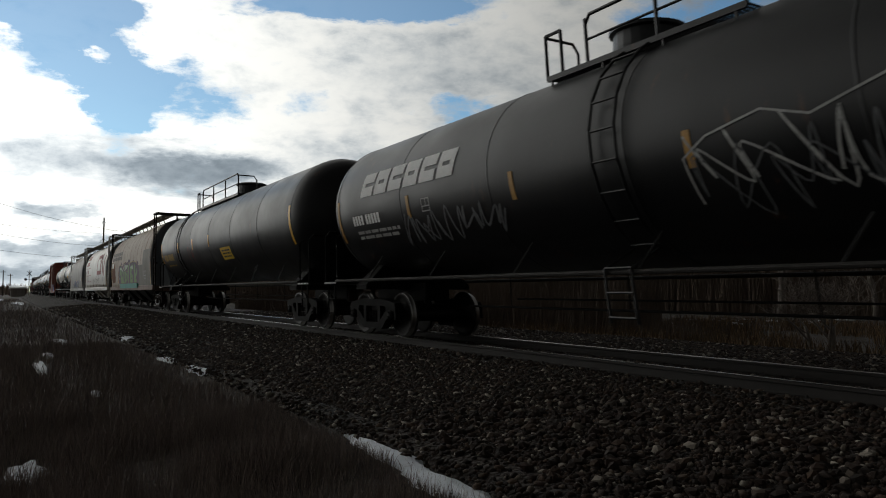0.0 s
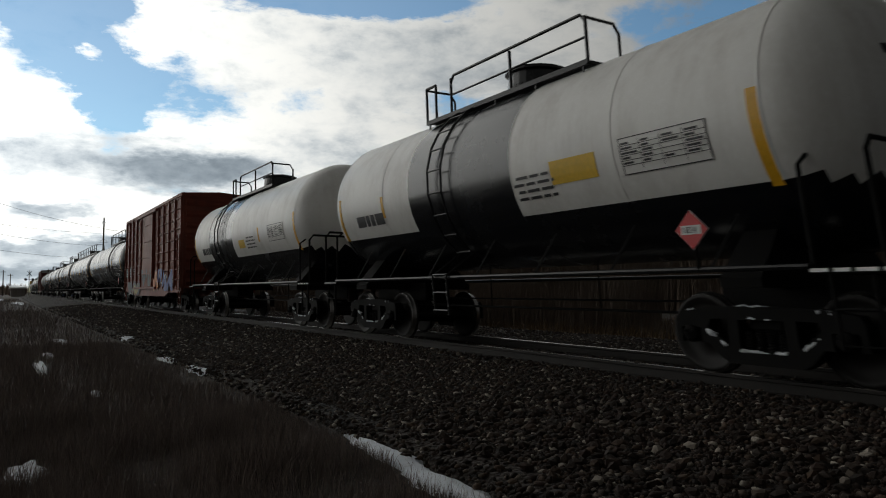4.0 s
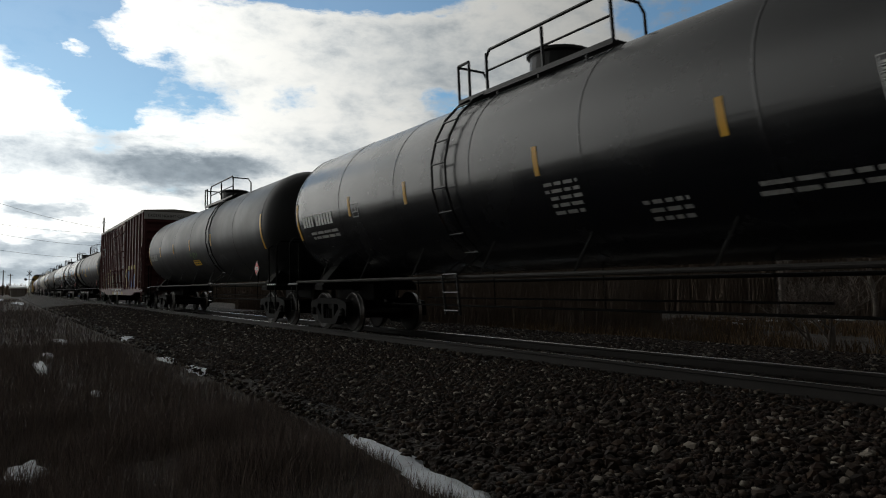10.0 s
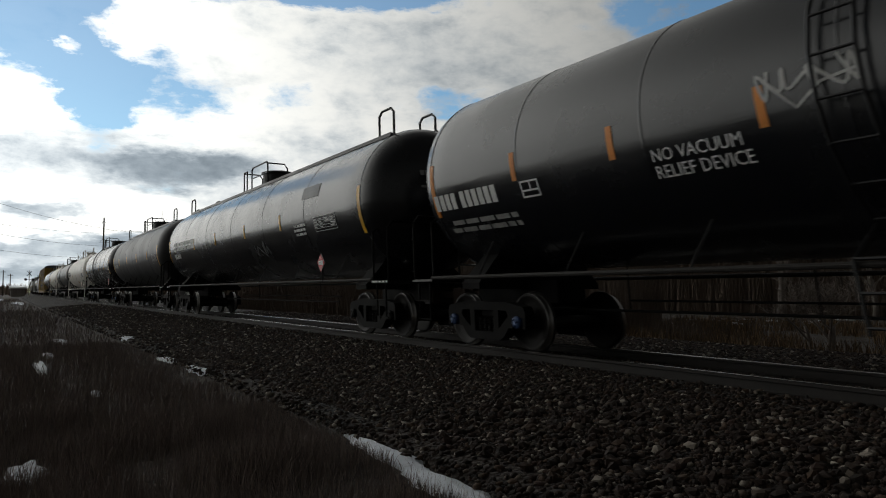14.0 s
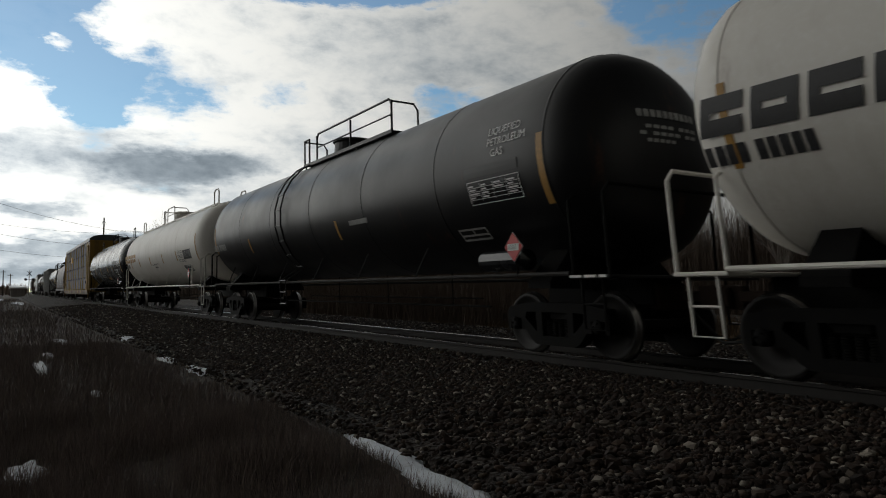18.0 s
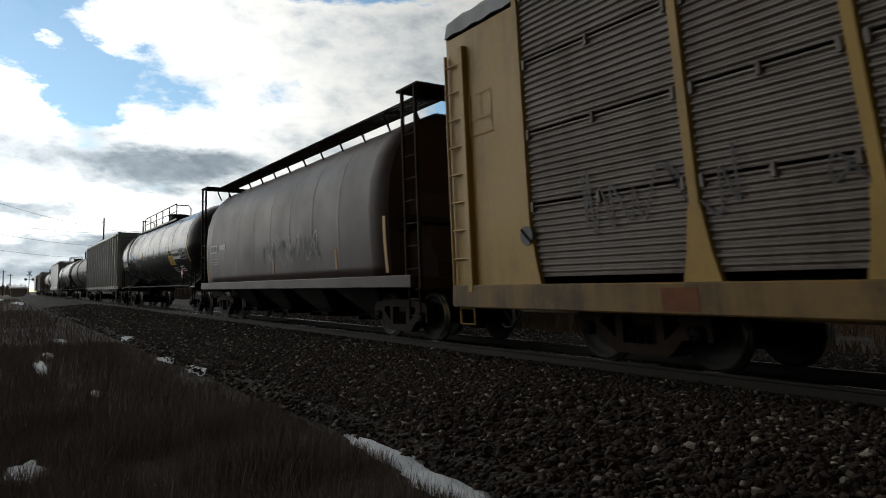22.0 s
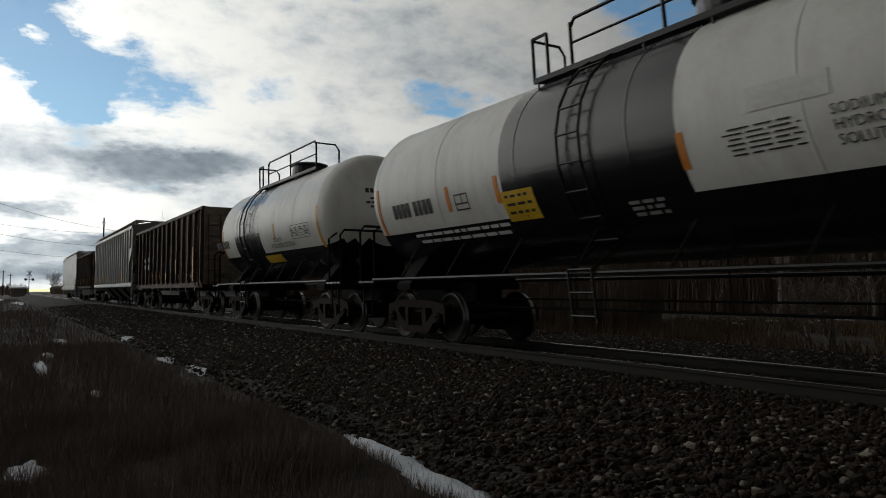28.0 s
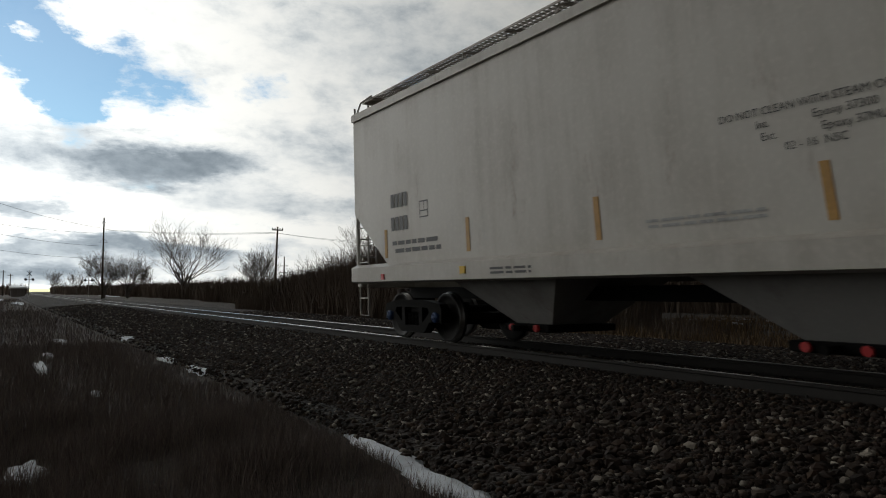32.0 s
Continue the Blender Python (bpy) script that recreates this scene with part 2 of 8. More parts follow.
# ---------------------------------------------------------------- marks on a car's side
class Side:
    """The near side of a car: y as a function of height."""

    def __init__(self, root, depth):
        self.root, self.depth, self.dx = root, depth, 0.0        # dx: how far the lettering sits off the middle

    def p(self, x, z, off=0.008):
        return (x + self.dx, self.depth(z) - off, z)

    def patch(self, name, x0, x1, z0, z1, mat, label="", lean=0.0, off=0.008):
        g, n = Geo(), max(1, int((z1 - z0) / 0.12) + 1)
        for i in range(n + 1):
            z = z0 + (z1 - z0) * i / n
            k = lean * (z - z0)
            for o in (off, -0.02):
                g.v += [self.p(x0 + k, z, o), self.p(x1 + k, z, o)]
        for i in range(n):
            a = 4 * i
            for q in ((a, a + 1, a + 5, a + 4), (a + 1, a + 3, a + 7, a + 5), (a + 2, a, a + 4, a + 6)):
                g.face(q)
        return part(name, g, mat, self.root, label)

    def quads(self, name, rects, mat, label="", off=0.009):
        g = Geo()
        for x0, x1, z0, z1 in rects:
            b = len(g.v)
            n = max(1, int((z1 - z0) / 0.15) + 1)
            for i in range(n + 1):
                z = z0 + (z1 - z0) * i / n
                g.v += [self.p(x0, z, off), self.p(x1, z, off)]
            for i in range(n):
                a = b + 2 * i
                g.face((a, a + 1, a + 3, a + 2))
        return part(name, g, mat, self.root, label)

    def strip(self, x, z, h=0.5, w=0.1, mat="strip"):
        return self.patch("reflector", x - w / 2, x + w / 2, z - h / 2, z + h / 2, M[mat])

    def bars(self, x, z, w, rows, mat, h=0.05, gap=0.045, name="stencil", seed=1):
        """Writing too small to read: one bar a word."""
        rnd, rects = random.Random(seed), []
        for r in range(rows):
            cx, zz = x + rnd.uniform(0, 0.1) * w, z - r * (h + gap)
            while cx < x + w * 0.95:
                l = min(rnd.uniform(0.12, 0.34) * min(w, 1.2), x + w - cx)
                rects.append((cx, cx + l, zz - h, zz))
                cx += l + 0.05
        return self.quads(name, rects, mat)

    def mark(self, x, z, h, groups, mat, name="reporting_mark"):
        """A car's mark and number as one plain bar a character."""
        rects, cx, w = [], x, h * 0.5
        for count in groups:
            for _ in range(count):
                rects.append((cx, cx + w, z, z + h))
                cx += w * 1.32
            cx += w * 0.8
        return self.quads(name, rects, mat)

    def text(self, s, x, z, h, mat, name="lettering", stretch=1.0, off=0.014):
        pts, faces = letters(s)
        g = Geo()
        k = h / 0.69
        g.v = [self.p(x + u * k * stretch, z + v * k, off) for u, v in pts]
        for f in faces:
            g.face(f)
        return part(name, g, mat, self.root)

    def table(self, x0, x1, z0, z1, back, line):
        """A printed data panel: a plate with rows of small bars."""
        pl = self.patch("data_panel", x0, x1, z0, z1, back, off=0.007)
        rnd, rects, z, n = random.Random(7), [], z1 - 0.1, 4
        rects += [(x0, x1, z1 - 0.012, z1), (x0, x1, z0, z0 + 0.012), (x0, x0 + 0.012, z0 + 0.012, z1 - 0.012), (x1 - 0.012, x1, z0 + 0.012, z1 - 0.012)]
        while z > z0 + 0.05:
            rects.append((x0 + 0.012, x1 - 0.012, z - 0.004, z + 0.004))
            for i in range(n):
                a, b = x0 + (x1 - x0) * i / n + 0.03, x0 + (x1 - x0) * (i + 1) / n - 0.03
                if rnd.random() < 0.8:
                    rects.append((a, a + (b - a) * rnd.uniform(0.4, 1.0), z + 0.016, z + 0.04))
            z -= 0.06
        for i in range(1, n):
            x = x0 + (x1 - x0) * i / n
            rects.append((x - 0.004, x + 0.004, z0 + 0.05, z1 - 0.04))
        self.quads("panel_writing", rects, line, off=0.013)
        return pl

    def outline(self, x0, x1, z0, z1, mat, w=0.03, cross=True):
        r = [(x0, x1, z0, z0 + w), (x0, x1, z1 - w, z1), (x0, x0 + w, z0 + w, z1 - w), (x1 - w, x1, z0 + w, z1 - w)]
        if cross:
            r += [(x0 + w, x1 - w, z0 + (z1 - z0) * 0.36, z0 + (z1 - z0) * 0.36 + w), ((x0 + x1) / 2, (x0 + x1) / 2 + w, z0 + (z1 - z0) * 0.42, z1 - w)]
        return self.quads("stencil_frame", r, mat)

    def ribbon(self, pts, w, mat, name="painted_scrawl", off=0.011):
        """A sprayed line: a band along points (x, z)."""
        g, P = Geo(), []
        for a, b in zip(pts[:-1], pts[1:]):
            n = max(1, int(math.dist(a, b) / 0.12))
            P += [(a[0] + (b[0] - a[0]) * i / n, a[1] + (b[1] - a[1]) * i / n) for i in range(n)]
        P.append(pts[-1])
        for i, p in enumerate(P):
            q0, q1 = P[max(0, i - 1)], P[min(len(P) - 1, i + 1)]
            d = Vector((q1[0] - q0[0], q1[1] - q0[1]))
            d = d.normalized() if d.length else Vector((1, 0))
            nx, nz = -d.y * w / 2, d.x * w / 2
            g.v += [self.p(p[0] + nx, p[1] + nz, off), self.p(p[0] - nx, p[1] - nz, off)]
        for i in range(len(P) - 1):
            g.face((2 * i, 2 * i + 1, 2 * i + 3, 2 * i + 2))
        return part(name, g, mat, self.root)

    def field(self, pts, mat, name="painted_field", off=0.011):
        """A sprayed field with this outline, of points (x, z), gently rounded."""
        out, n = [], len(pts)
        for i in range(n):
            (a, b), (c, d), (e, f) = pts[i - 1], pts[i], pts[(i + 1) % n]
            out += [(c + (a - c) * 0.22, d + (b - d) * 0.22), (c + (a + e - 2 * c) * 0.06, d + (b + f - 2 * d) * 0.06), (c + (e - c) * 0.22, d + (f - d) * 0.22)]
        # cut into level strips, so that the field follows the side's curve
        def cuts(z):
            xs = []
            for (xa, za), (xb, zb) in zip(out, out[1:] + out[:1]):
                if (za > z) != (zb > z):
                    xs.append(xa + (xb - xa) * (z - za) / (zb - za))
            return sorted(xs)
        g = Geo()
        lo, hi = min(z for _, z in out), max(z for _, z in out)
        m = max(3, int((hi - lo) / 0.04))
        for i in range(m):
            za, zb = lo + (hi - lo) * i / m, lo + (hi - lo) * (i + 1) / m
            ca, cb = cuts(za + 1e-4), cuts(zb - 1e-4)
            if len(ca) != len(cb):
                ca = cb = cuts((za + zb) / 2)
            for j in range(0, len(ca) - 1, 2):
                q = len(g.v)
                g.v += [self.p(ca[j], za, off), self.p(ca[j + 1], za, off), self.p(cb[j + 1], zb, off), self.p(cb[j], zb, off)]
                g.face((q, q + 1, q + 2, q + 3))
        return part(name, g, mat, self.root)

    def lined(self, pts, fill, edge, w=0.07, off=0.012):
        """A field with a sprayed outline."""
        self.field(pts, fill, off=off)
        self.ribbon(list(pts) + [pts[0], pts[1]], w, edge, "painted_outline", off + 0.002)

    def scrawl(self, x0, x1, z0, z1, w, mat, seed, loops=7):
        """A sprayed tag: one looping line, of no letters."""
        rnd, n = random.Random(seed), loops * 4
        knots = []
        for i in range(n + 1):
            t = i / n
            x = x0 + (x1 - x0) * min(1, max(0, t + rnd.uniform(-0.6, 0.6) / loops))
            z = z0 + (z1 - z0) * (rnd.uniform(0.0, 0.35) if i % 2 else rnd.uniform(0.6, 1.0))
            knots.append((x, z))
        pts = []
        for i in range(n):                       # a smooth line through the knots
            a, b, c, d = (knots[max(0, min(n, i + q))] for q in (-1, 0, 1, 2))
            for q in range(5):
                u = q / 5
                pts.append(tuple(b[e] + 0.5 * u * (c[e] - a[e] + u * (2 * a[e] - 5 * b[e] + 4 * c[e] - d[e] + u * (3 * b[e] - 3 * c[e] + d[e] - a[e]))) for e in (0, 1)))
        pts.append(knots[-1])
        return self.ribbon(pts, w, mat)

    def blobs(self, x0, x1, z0, z1, count, mat, seed, size=0.4, off=0.0095, name="painted_patch"):
        """Filled sprayed shapes: slanted rounded fields along a band."""
        rnd, g = random.Random(seed), Geo()
        for i in range(count):
            cx = x0 + (x1 - x0) * (i + 0.5) / count + rnd.uniform(-0.1, 0.1)
            cz, s = rnd.uniform(z0 + size / 2, max(z0 + size / 2 + 0.01, z1 - size / 2)), size * rnd.uniform(0.7, 1.25)
            lean, sq = rnd.uniform(-0.5, 0.7), rnd.uniform(0.55, 1.0)
            b, n, m = len(g.v), 5, 14
            for r in range(n + 1):
                for k in range(m):
                    a = 2 * math.pi * k / m
                    rad = s * (0.8 + 0.2 * math.sin(3 * a + i)) * r / n
                    dz = rad * math.sin(a)
                    g.v.append(self.p(cx + rad * math.cos(a) * sq + lean * dz, min(max(cz + dz, z0), z1), off))
            g.rings(b, n + 1, m, 0, caps=False)
        return part(name, g, mat, self.root)


# ---------------------------------------------------------------- running gear shared by all cars
AXLE, WHEEL_R = 0.889, 0.457
WHEELSETS = []
SHARED = {}


def shared(key, make, mats, smooth=False):
    if key not in SHARED:
        SHARED[key] = make().mesh(key, mats, smooth)
    return SHARED[key]


def g_wheelset():
    g = Geo()
    g.turned([(-1.05, 0.075), (-0.82, 0.085), (-0.6, 0.09), (0.6, 0.09), (0.82, 0.085), (1.05, 0.075)], "y", 10)
    for s in (-1, 1):
        prof = [(0.685, 0.09), (0.685, 0.42), (0.69, 0.478), (0.715, 0.485), (0.725, WHEEL_R + 0.003), (0.80, WHEEL_R - 0.003),
                (0.825, WHEEL_R - 0.012), (0.825, 0.40), (0.79, 0.37), (0.77, 0.18), (0.82, 0.14), (0.82, 0.09)]
        b = len(g.f)
        g.turned([(s * a, r) for a, r in prof], "y", 28)
        for i in range(b, len(g.f)):
            row = (i - b) // 28
            g.m[i] = 1 if row in (4, 5) else 0
        g.turned([(s * 0.98, 0.10), (s * 1.09, 0.10), (s * 1.11, 0.085), (s * 1.11, 0.0)], "y", 12, mat=2)
        for k in range(3):
            a = k * 2.094
            g.turned([(s * 1.11, 0.017), (s * 1.13, 0.017)], "y", 6, at=(0.055 * math.cos(a), 0, 0.055 * math.sin(a)), mat=2)
    return g


def g_sideframe():
    """One cast side frame: an outline with three windows, drawn out in depth."""
    g = Geo()
    y0, y1 = -0.09, 0.09
    right = [(0.42, 0.155), (0.52, 0.215), (0.66, 0.36), (0.76, 0.36), (0.76, 0.53), (1.02, 0.53), (1.02, 0.36), (1.09, 0.36), (1.09, 0.62), (1.04, 0.70), (0.62, 0.765), (0.30, 0.775)]
    outer = right + [(-x, z) for x, z in reversed(right)]
    windows = [[(-0.27, 0.285), (-0.27, 0.63), (0.27, 0.63), (0.27, 0.285)]]
    for s in (-1, 1):
        windows.append([(s * 0.40, 0.345), (s * 0.40, 0.635), (s * 0.62, 0.63), (s * 0.66, 0.545)])
    loops = [outer] + windows
    flat = [p for l in loops for p in l]
    n = len(flat)
    g.v += [(x, y0, z) for x, z in flat] + [(x, y1, z) for x, z in flat]
    for a, b, c in tessellate_polygon([[Vector((x, z, 0)) for x, z in l] for l in loops]):
        g.face((a, b, c))
        g.face((n + c, n + b, n + a))
    k = 0
    for l in loops:
        for i in range(len(l)):
            p, q = k + i, k + (i + 1) % len(l)
            g.face((p, q, n + q, n + p))
        k += len(l)
    return g


def g_springs():
    g = Geo()
    for x in (-0.19, -0.06, 0.07, 0.20):
        prof = []
        for i in range(9):
            z = 0.275 + i * 0.028
            prof += [(z, 0.044), (z + 0.014, 0.058)]
        g.turned(prof, "z", 8, at=(x, 0, 0))
    return g


def g_bolster():
    g = Geo()
    g.box(-0.22, 0.22, -0.98, 0.98, 0.50, 0.66, bevel=0.04)
    g.turned([(0.66, 0.24), (0.72, 0.22)], "z", 16)
    for s in (-1, 1):
        g.box(s * 0.47 - 0.05, s * 0.47 + 0.05, -0.9, 0.9, 0.30, 0.42, bevel=0.02)
        for t in (-1, 1):
            g.box(s * 0.40 - 0.03, s * 0.40 + 0.03, t * 0.75 - 0.06, t * 0.75 + 0.06, 0.24, 0.52, bevel=0.01)
        g.tube([(s * 0.47, 0, 0.40), (s * 0.1, 0.1, 0.60)], 0.03)
    return g


def add_truck(root, x, snow=False, rusty=False, cap="truck"):
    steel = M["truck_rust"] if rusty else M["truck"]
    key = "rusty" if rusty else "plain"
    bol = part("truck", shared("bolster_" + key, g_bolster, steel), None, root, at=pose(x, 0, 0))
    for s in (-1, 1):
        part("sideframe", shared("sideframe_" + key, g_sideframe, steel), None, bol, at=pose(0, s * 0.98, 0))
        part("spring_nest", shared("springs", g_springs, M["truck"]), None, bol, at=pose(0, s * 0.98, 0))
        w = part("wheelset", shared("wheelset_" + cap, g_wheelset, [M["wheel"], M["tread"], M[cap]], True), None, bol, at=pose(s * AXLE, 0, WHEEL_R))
        WHEELSETS.append((w, s))
    if snow:
        def caked():
            g, rnd, k = Geo(), random.Random(4), 1.05 if snow == 1 else 1.7
            for x0, z0, x1, z1, r in ((-0.70, 0.53, -0.42, 0.335, 0.03), (0.42, 0.335, 0.66, 0.50, 0.026), (-0.36, 0.30, 0.05, 0.295, 0.022), (0.12, 0.297, 0.34, 0.30, 0.018),
                                      (-0.28, 0.785, 0.1, 0.78, 0.02), (-0.15, 0.645, 0.14, 0.64, 0.016), (0.62, 0.745, 0.8, 0.72, 0.02), (-0.95, 0.72, -0.8, 0.73, 0.016)):
                n = 7
                pts = [(x0 + (x1 - x0) * i / n, -0.075 + rnd.uniform(-0.012, 0.012), z0 + (z1 - z0) * i / n + rnd.uniform(-0.012, 0.012)) for i in range(n + 1)]
                g.tube(pts, [0.004] + [k * r * rnd.uniform(0.4, 1.2) for _ in range(n - 1)] + [0.004], 7)
            return g
        part("caked_snow", shared("caked_snow_%d" % snow, caked, M["rim_snow"]), None, bol, "packed snow on the side frame", at=pose(0, -0.98, 0))
    return bol


def g_coupler():
    g = Geo()
    g.box(0.0, 0.62, -0.07, 0.07, 0.80, 0.94, bevel=0.02)
    g.prism([(0.60, 0.70), (0.86, 0.72), (0.86, 1.02), (0.60, 1.0)], -0.13, 0.02)
    g.box(0.72, 0.92, 0.04, 0.14, 0.74, 1.0, bevel=0.02)
    g.box(-0.12, 0.08, -0.28, 0.28, 0.68, 1.06, bevel=0.03)
    return g


def g_hose():
    g = Geo()
    g.tube([(0.05, 0.32, 0.72), (0.25, 0.33, 0.52), (0.5, 0.3, 0.33), (0.75, 0.25, 0.30), (0.9, 0.2, 0.36)], 0.022)
    return g


def add_couplers(root, half):
    """half: from the middle to the pulling face."""
    for s in (-1, 1):
        rz = 0 if s > 0 else 180
        part("coupler", shared("coupler", g_coupler, M["truck_rust"]), None, root, at=pose(s * (half - 0.88), 0, 0, 0, 0, rz))
        part("brake_hose", shared("brake_hose", g_hose, M["hose"]), None, root, at=pose(s * (half - 0.88), 0, 0, 0, 0, rz))


def add_ladder(root, x, y, z0, z1, w, mat, name="ladder", step=0.36, along="x", r=0.016):
    g = Geo()
    a = (w / 2, 0) if along == "x" else (0, w / 2)
    for s in (-1, 1):
        g.tube([(x + s * a[0], y + s * a[1], z0), (x + s * a[0], y + s * a[1], z1)], r * 1.4, 6)
    z = z0 + 0.08
    while z < z1:
        g.tube([(x - a[0], y - a[1], z), (x + a[0], y + a[1], z)], r, 5)
        z += step
    return part(name, g, mat, root)


def add_stirrup(root, x, y, z0, z1, mat, w=0.38):
    g = Geo()
    g.tube([(x - w / 2, y, z1), (x - w / 2, y, z0), (x + w / 2, y, z0), (x + w / 2, y, z1)], 0.02, 6)
    g.tube([(x - w / 2, y, (z0 + z1) / 2), (x + w / 2, y, (z0 + z1) / 2)], 0.016, 5)
    return part("step_stirrup", g, mat, root)


def g_brake_rig(full=True):
    """Brake cylinder, reservoir, pipe and rods under the middle."""
    g = Geo()
    if not full:
        g.tube([(-5.5, -0.2, 0.66), (5.5, -0.2, 0.66)], 0.02)
        g.tube([(-4.6, 0.25, 0.80), (4.6, 0.25, 0.80)], 0.016)
        for x in (-4.2, -1.4, 1.4, 4.2):
            g.tube([(x, -0.2, 0.66), (x, -0.2, 1.7)], 0.012, 5)
        return g
    g.turned([(-0.9, 0.0), (-0.88, 0.15), (-0.8, 0.19), (0.0, 0.19), (0.08, 0.15), (0.1, 0.0)], "x", 14, at=(2.3, 0.35, 0.80))
    g.turned([(-0.3, 0.12), (0.25, 0.12), (0.3, 0.06)], "x", 12, at=(-1.4, -0.4, 0.82))
    g.box(0.3, 0.75, -0.55, -0.2, 0.60, 0.95, bevel=0.04)
    g.tube([(-5.5, -0.2, 0.62), (5.5, -0.2, 0.62)], 0.025)
    g.tube([(-5.0, 0.15, 0.52), (5.0, 0.15, 0.52)], 0.018)
    for x in (-4.2, -2.4, -0.6, 1.2, 3.0, 4.4):
        g.tube([(x, -0.2, 0.62), (x, -0.2, 1.2)], 0.015, 5)
    return g


TRAIN = []


def start_car(name, label, category, rear, front):
    """A root for a car whose pulling faces lie at these distances behind the train's head. Returns root, half length, rear."""
    root = thing(name, label, category, "cars of the freight train")
    half = (rear - front) / 2
    TRAIN.append((root, (rear + front) / 2))
    add_couplers(root, half)
    return root, half, rear


# ---------------------------------------------------------------- tank car
def tank_car(label, rear, front, body="black", trim=None, R=1.6, zc=2.9, tail=1.45, deck=(-1.5, 1.5), ladder_x=None, band=None, band_mat="black",
             strips="strip", end_rails="truck", snow=False, rusty=False, cap="truck", deck_x=0.0, lower=None, seams=6, strip_at=(-5.2, -2.0, 1.5, 4.8), strip_z=-0.25, shift=0.0, rail_h=0.74, gear=False):
    if deck != "full":
        deck = (deck[0] + shift, deck[1] + shift)
    deck_x += shift
    band = (band[0] + shift, band[1] + shift) if band else None
    ladder_x = None if ladder_x is None else ladder_x + shift
    root, half, rear = start_car("tank_car", label, "tank car", rear, front)
    paint_m, trim_m = M[body], M[trim or ("black_dull" if body in ("black", "grey_tank", "black_dull") else body)]
    hs = half - tail                       # middle to the head's seam
    head = 0.95
    prof = []
    for i in range(9):
        a = math.pi / 2 * i / 8
        prof.append((-hs - head * math.cos(a), R * math.sin(a) if i else 0.001))
    nseg = 30
    for i in range(1, nseg):
        prof.append((-hs + 2 * hs * i / nseg, R))
    prof += [(-s, r) for s, r in reversed(prof[:9])]
    g = Geo().turned(prof, "x", 56, at=(0, 0, zc))
    mats = [paint_m]
    if band or lower is not None:
        mats = [paint_m, M[band_mat]]
        for i, f in enumerate(g.f):
            c = [sum(g.v[k][j] for k in f) / len(f) for j in (0, 2)]
            if (band and band[0] < c[0] < band[1]) or (lower is not None and c[1] < lower):
                g.m[i] = 1
    shell = part("tank_shell", g, mats, root, smooth=True)
    # weld seams and jacket bands
    for i in range(seams + 1):
        x = -hs + 2 * hs * i / seams
        ring = Geo().turned([(x - 0.018, R + 0.001), (x - 0.012, R + 0.006), (x + 0.012, R + 0.006), (x + 0.018, R + 0.001)], "x", 56, at=(0, 0, zc), caps=False)
        if len(mats) > 1:
            for q, f in enumerate(ring.f):
                if (band and band[0] < x < band[1]) or (lower is not None and sum(ring.v[n_][2] for n_ in f) / 4 < lower):
                    ring.m[q] = 1
        part("weld_seam", ring, mats, shell, smooth=True)
    # centre sill, bolsters, running pipe on its brackets
    for s in (-1, 1):
        a, b = sorted((s * (half - 3.1), s * (half - 0.88)))
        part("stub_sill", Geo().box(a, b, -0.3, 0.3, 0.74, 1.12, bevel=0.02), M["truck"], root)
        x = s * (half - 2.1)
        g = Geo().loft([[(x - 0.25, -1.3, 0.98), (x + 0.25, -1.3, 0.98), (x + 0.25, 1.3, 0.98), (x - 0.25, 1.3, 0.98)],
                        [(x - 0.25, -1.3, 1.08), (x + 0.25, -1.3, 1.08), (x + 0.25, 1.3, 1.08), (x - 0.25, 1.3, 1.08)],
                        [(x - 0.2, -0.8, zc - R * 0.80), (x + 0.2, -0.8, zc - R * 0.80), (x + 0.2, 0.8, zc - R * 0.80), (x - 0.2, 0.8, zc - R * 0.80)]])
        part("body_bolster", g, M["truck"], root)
    g = Geo()
    for s in (-1, 1):
        g.tube([(-half + 1.2, s * 1.5, 1.17), (half - 1.2, s * 1.5, 1.17)], 0.032, 8)
    part("side_running_pipe", g, trim_m if body in ("cream", "white") else M["rail"], root, "steel side rail with a bright worn edge")
    n = 7
    for i in range(n):
        x = -hs * 0.84 + 2 * hs * 0.84 * i / (n - 1)
        g = Geo().tube([(x, -1.5, 1.17), (x + 0.26, -R * 0.84, zc - R * 0.80 + 0.1)], 0.016, 5)
        part("pipe_bracket", g, trim_m if body in ("cream", "white") else M["hose"], root)
    # end platforms with hand rails, sill steps
    for s in (-1, 1):
        xe = s * (half - 0.85)
        g = Geo().box(xe - 0.36, xe + 0.36, -1.5, 1.5, 1.10, 1.15, bevel=0.012)
        part("end_platform", g, trim_m, root)
        g = Geo()
        x2 = xe + s * 0.33
        g.tube([(x2, -1.45, 1.1), (x2, -1.45, 2.2), (x2 - s * 0.0, -1.35, 2.32), (x2, 1.35, 2.32), (x2, 1.45, 2.2), (x2, 1.45, 1.1)], 0.026, 8)
        part("end_handrail", g, M[end_rails] if end_rails in M else trim_m, root)
        for y in (-1.45, 1.45):
            g = Geo().tube([(xe - s * 0.33, y, 1.1), (xe - s * 0.33, y, 2.15), (xe - s * 0.33, y * 0.86, 2.3)], 0.024, 6)
            part("grab_post", g, M[end_rails], root)
            add_stirrup(root, xe, y, 0.45, 1.1, M[end_rails])
    # manway, walkway grating and hand rails on top
    top = zc + R
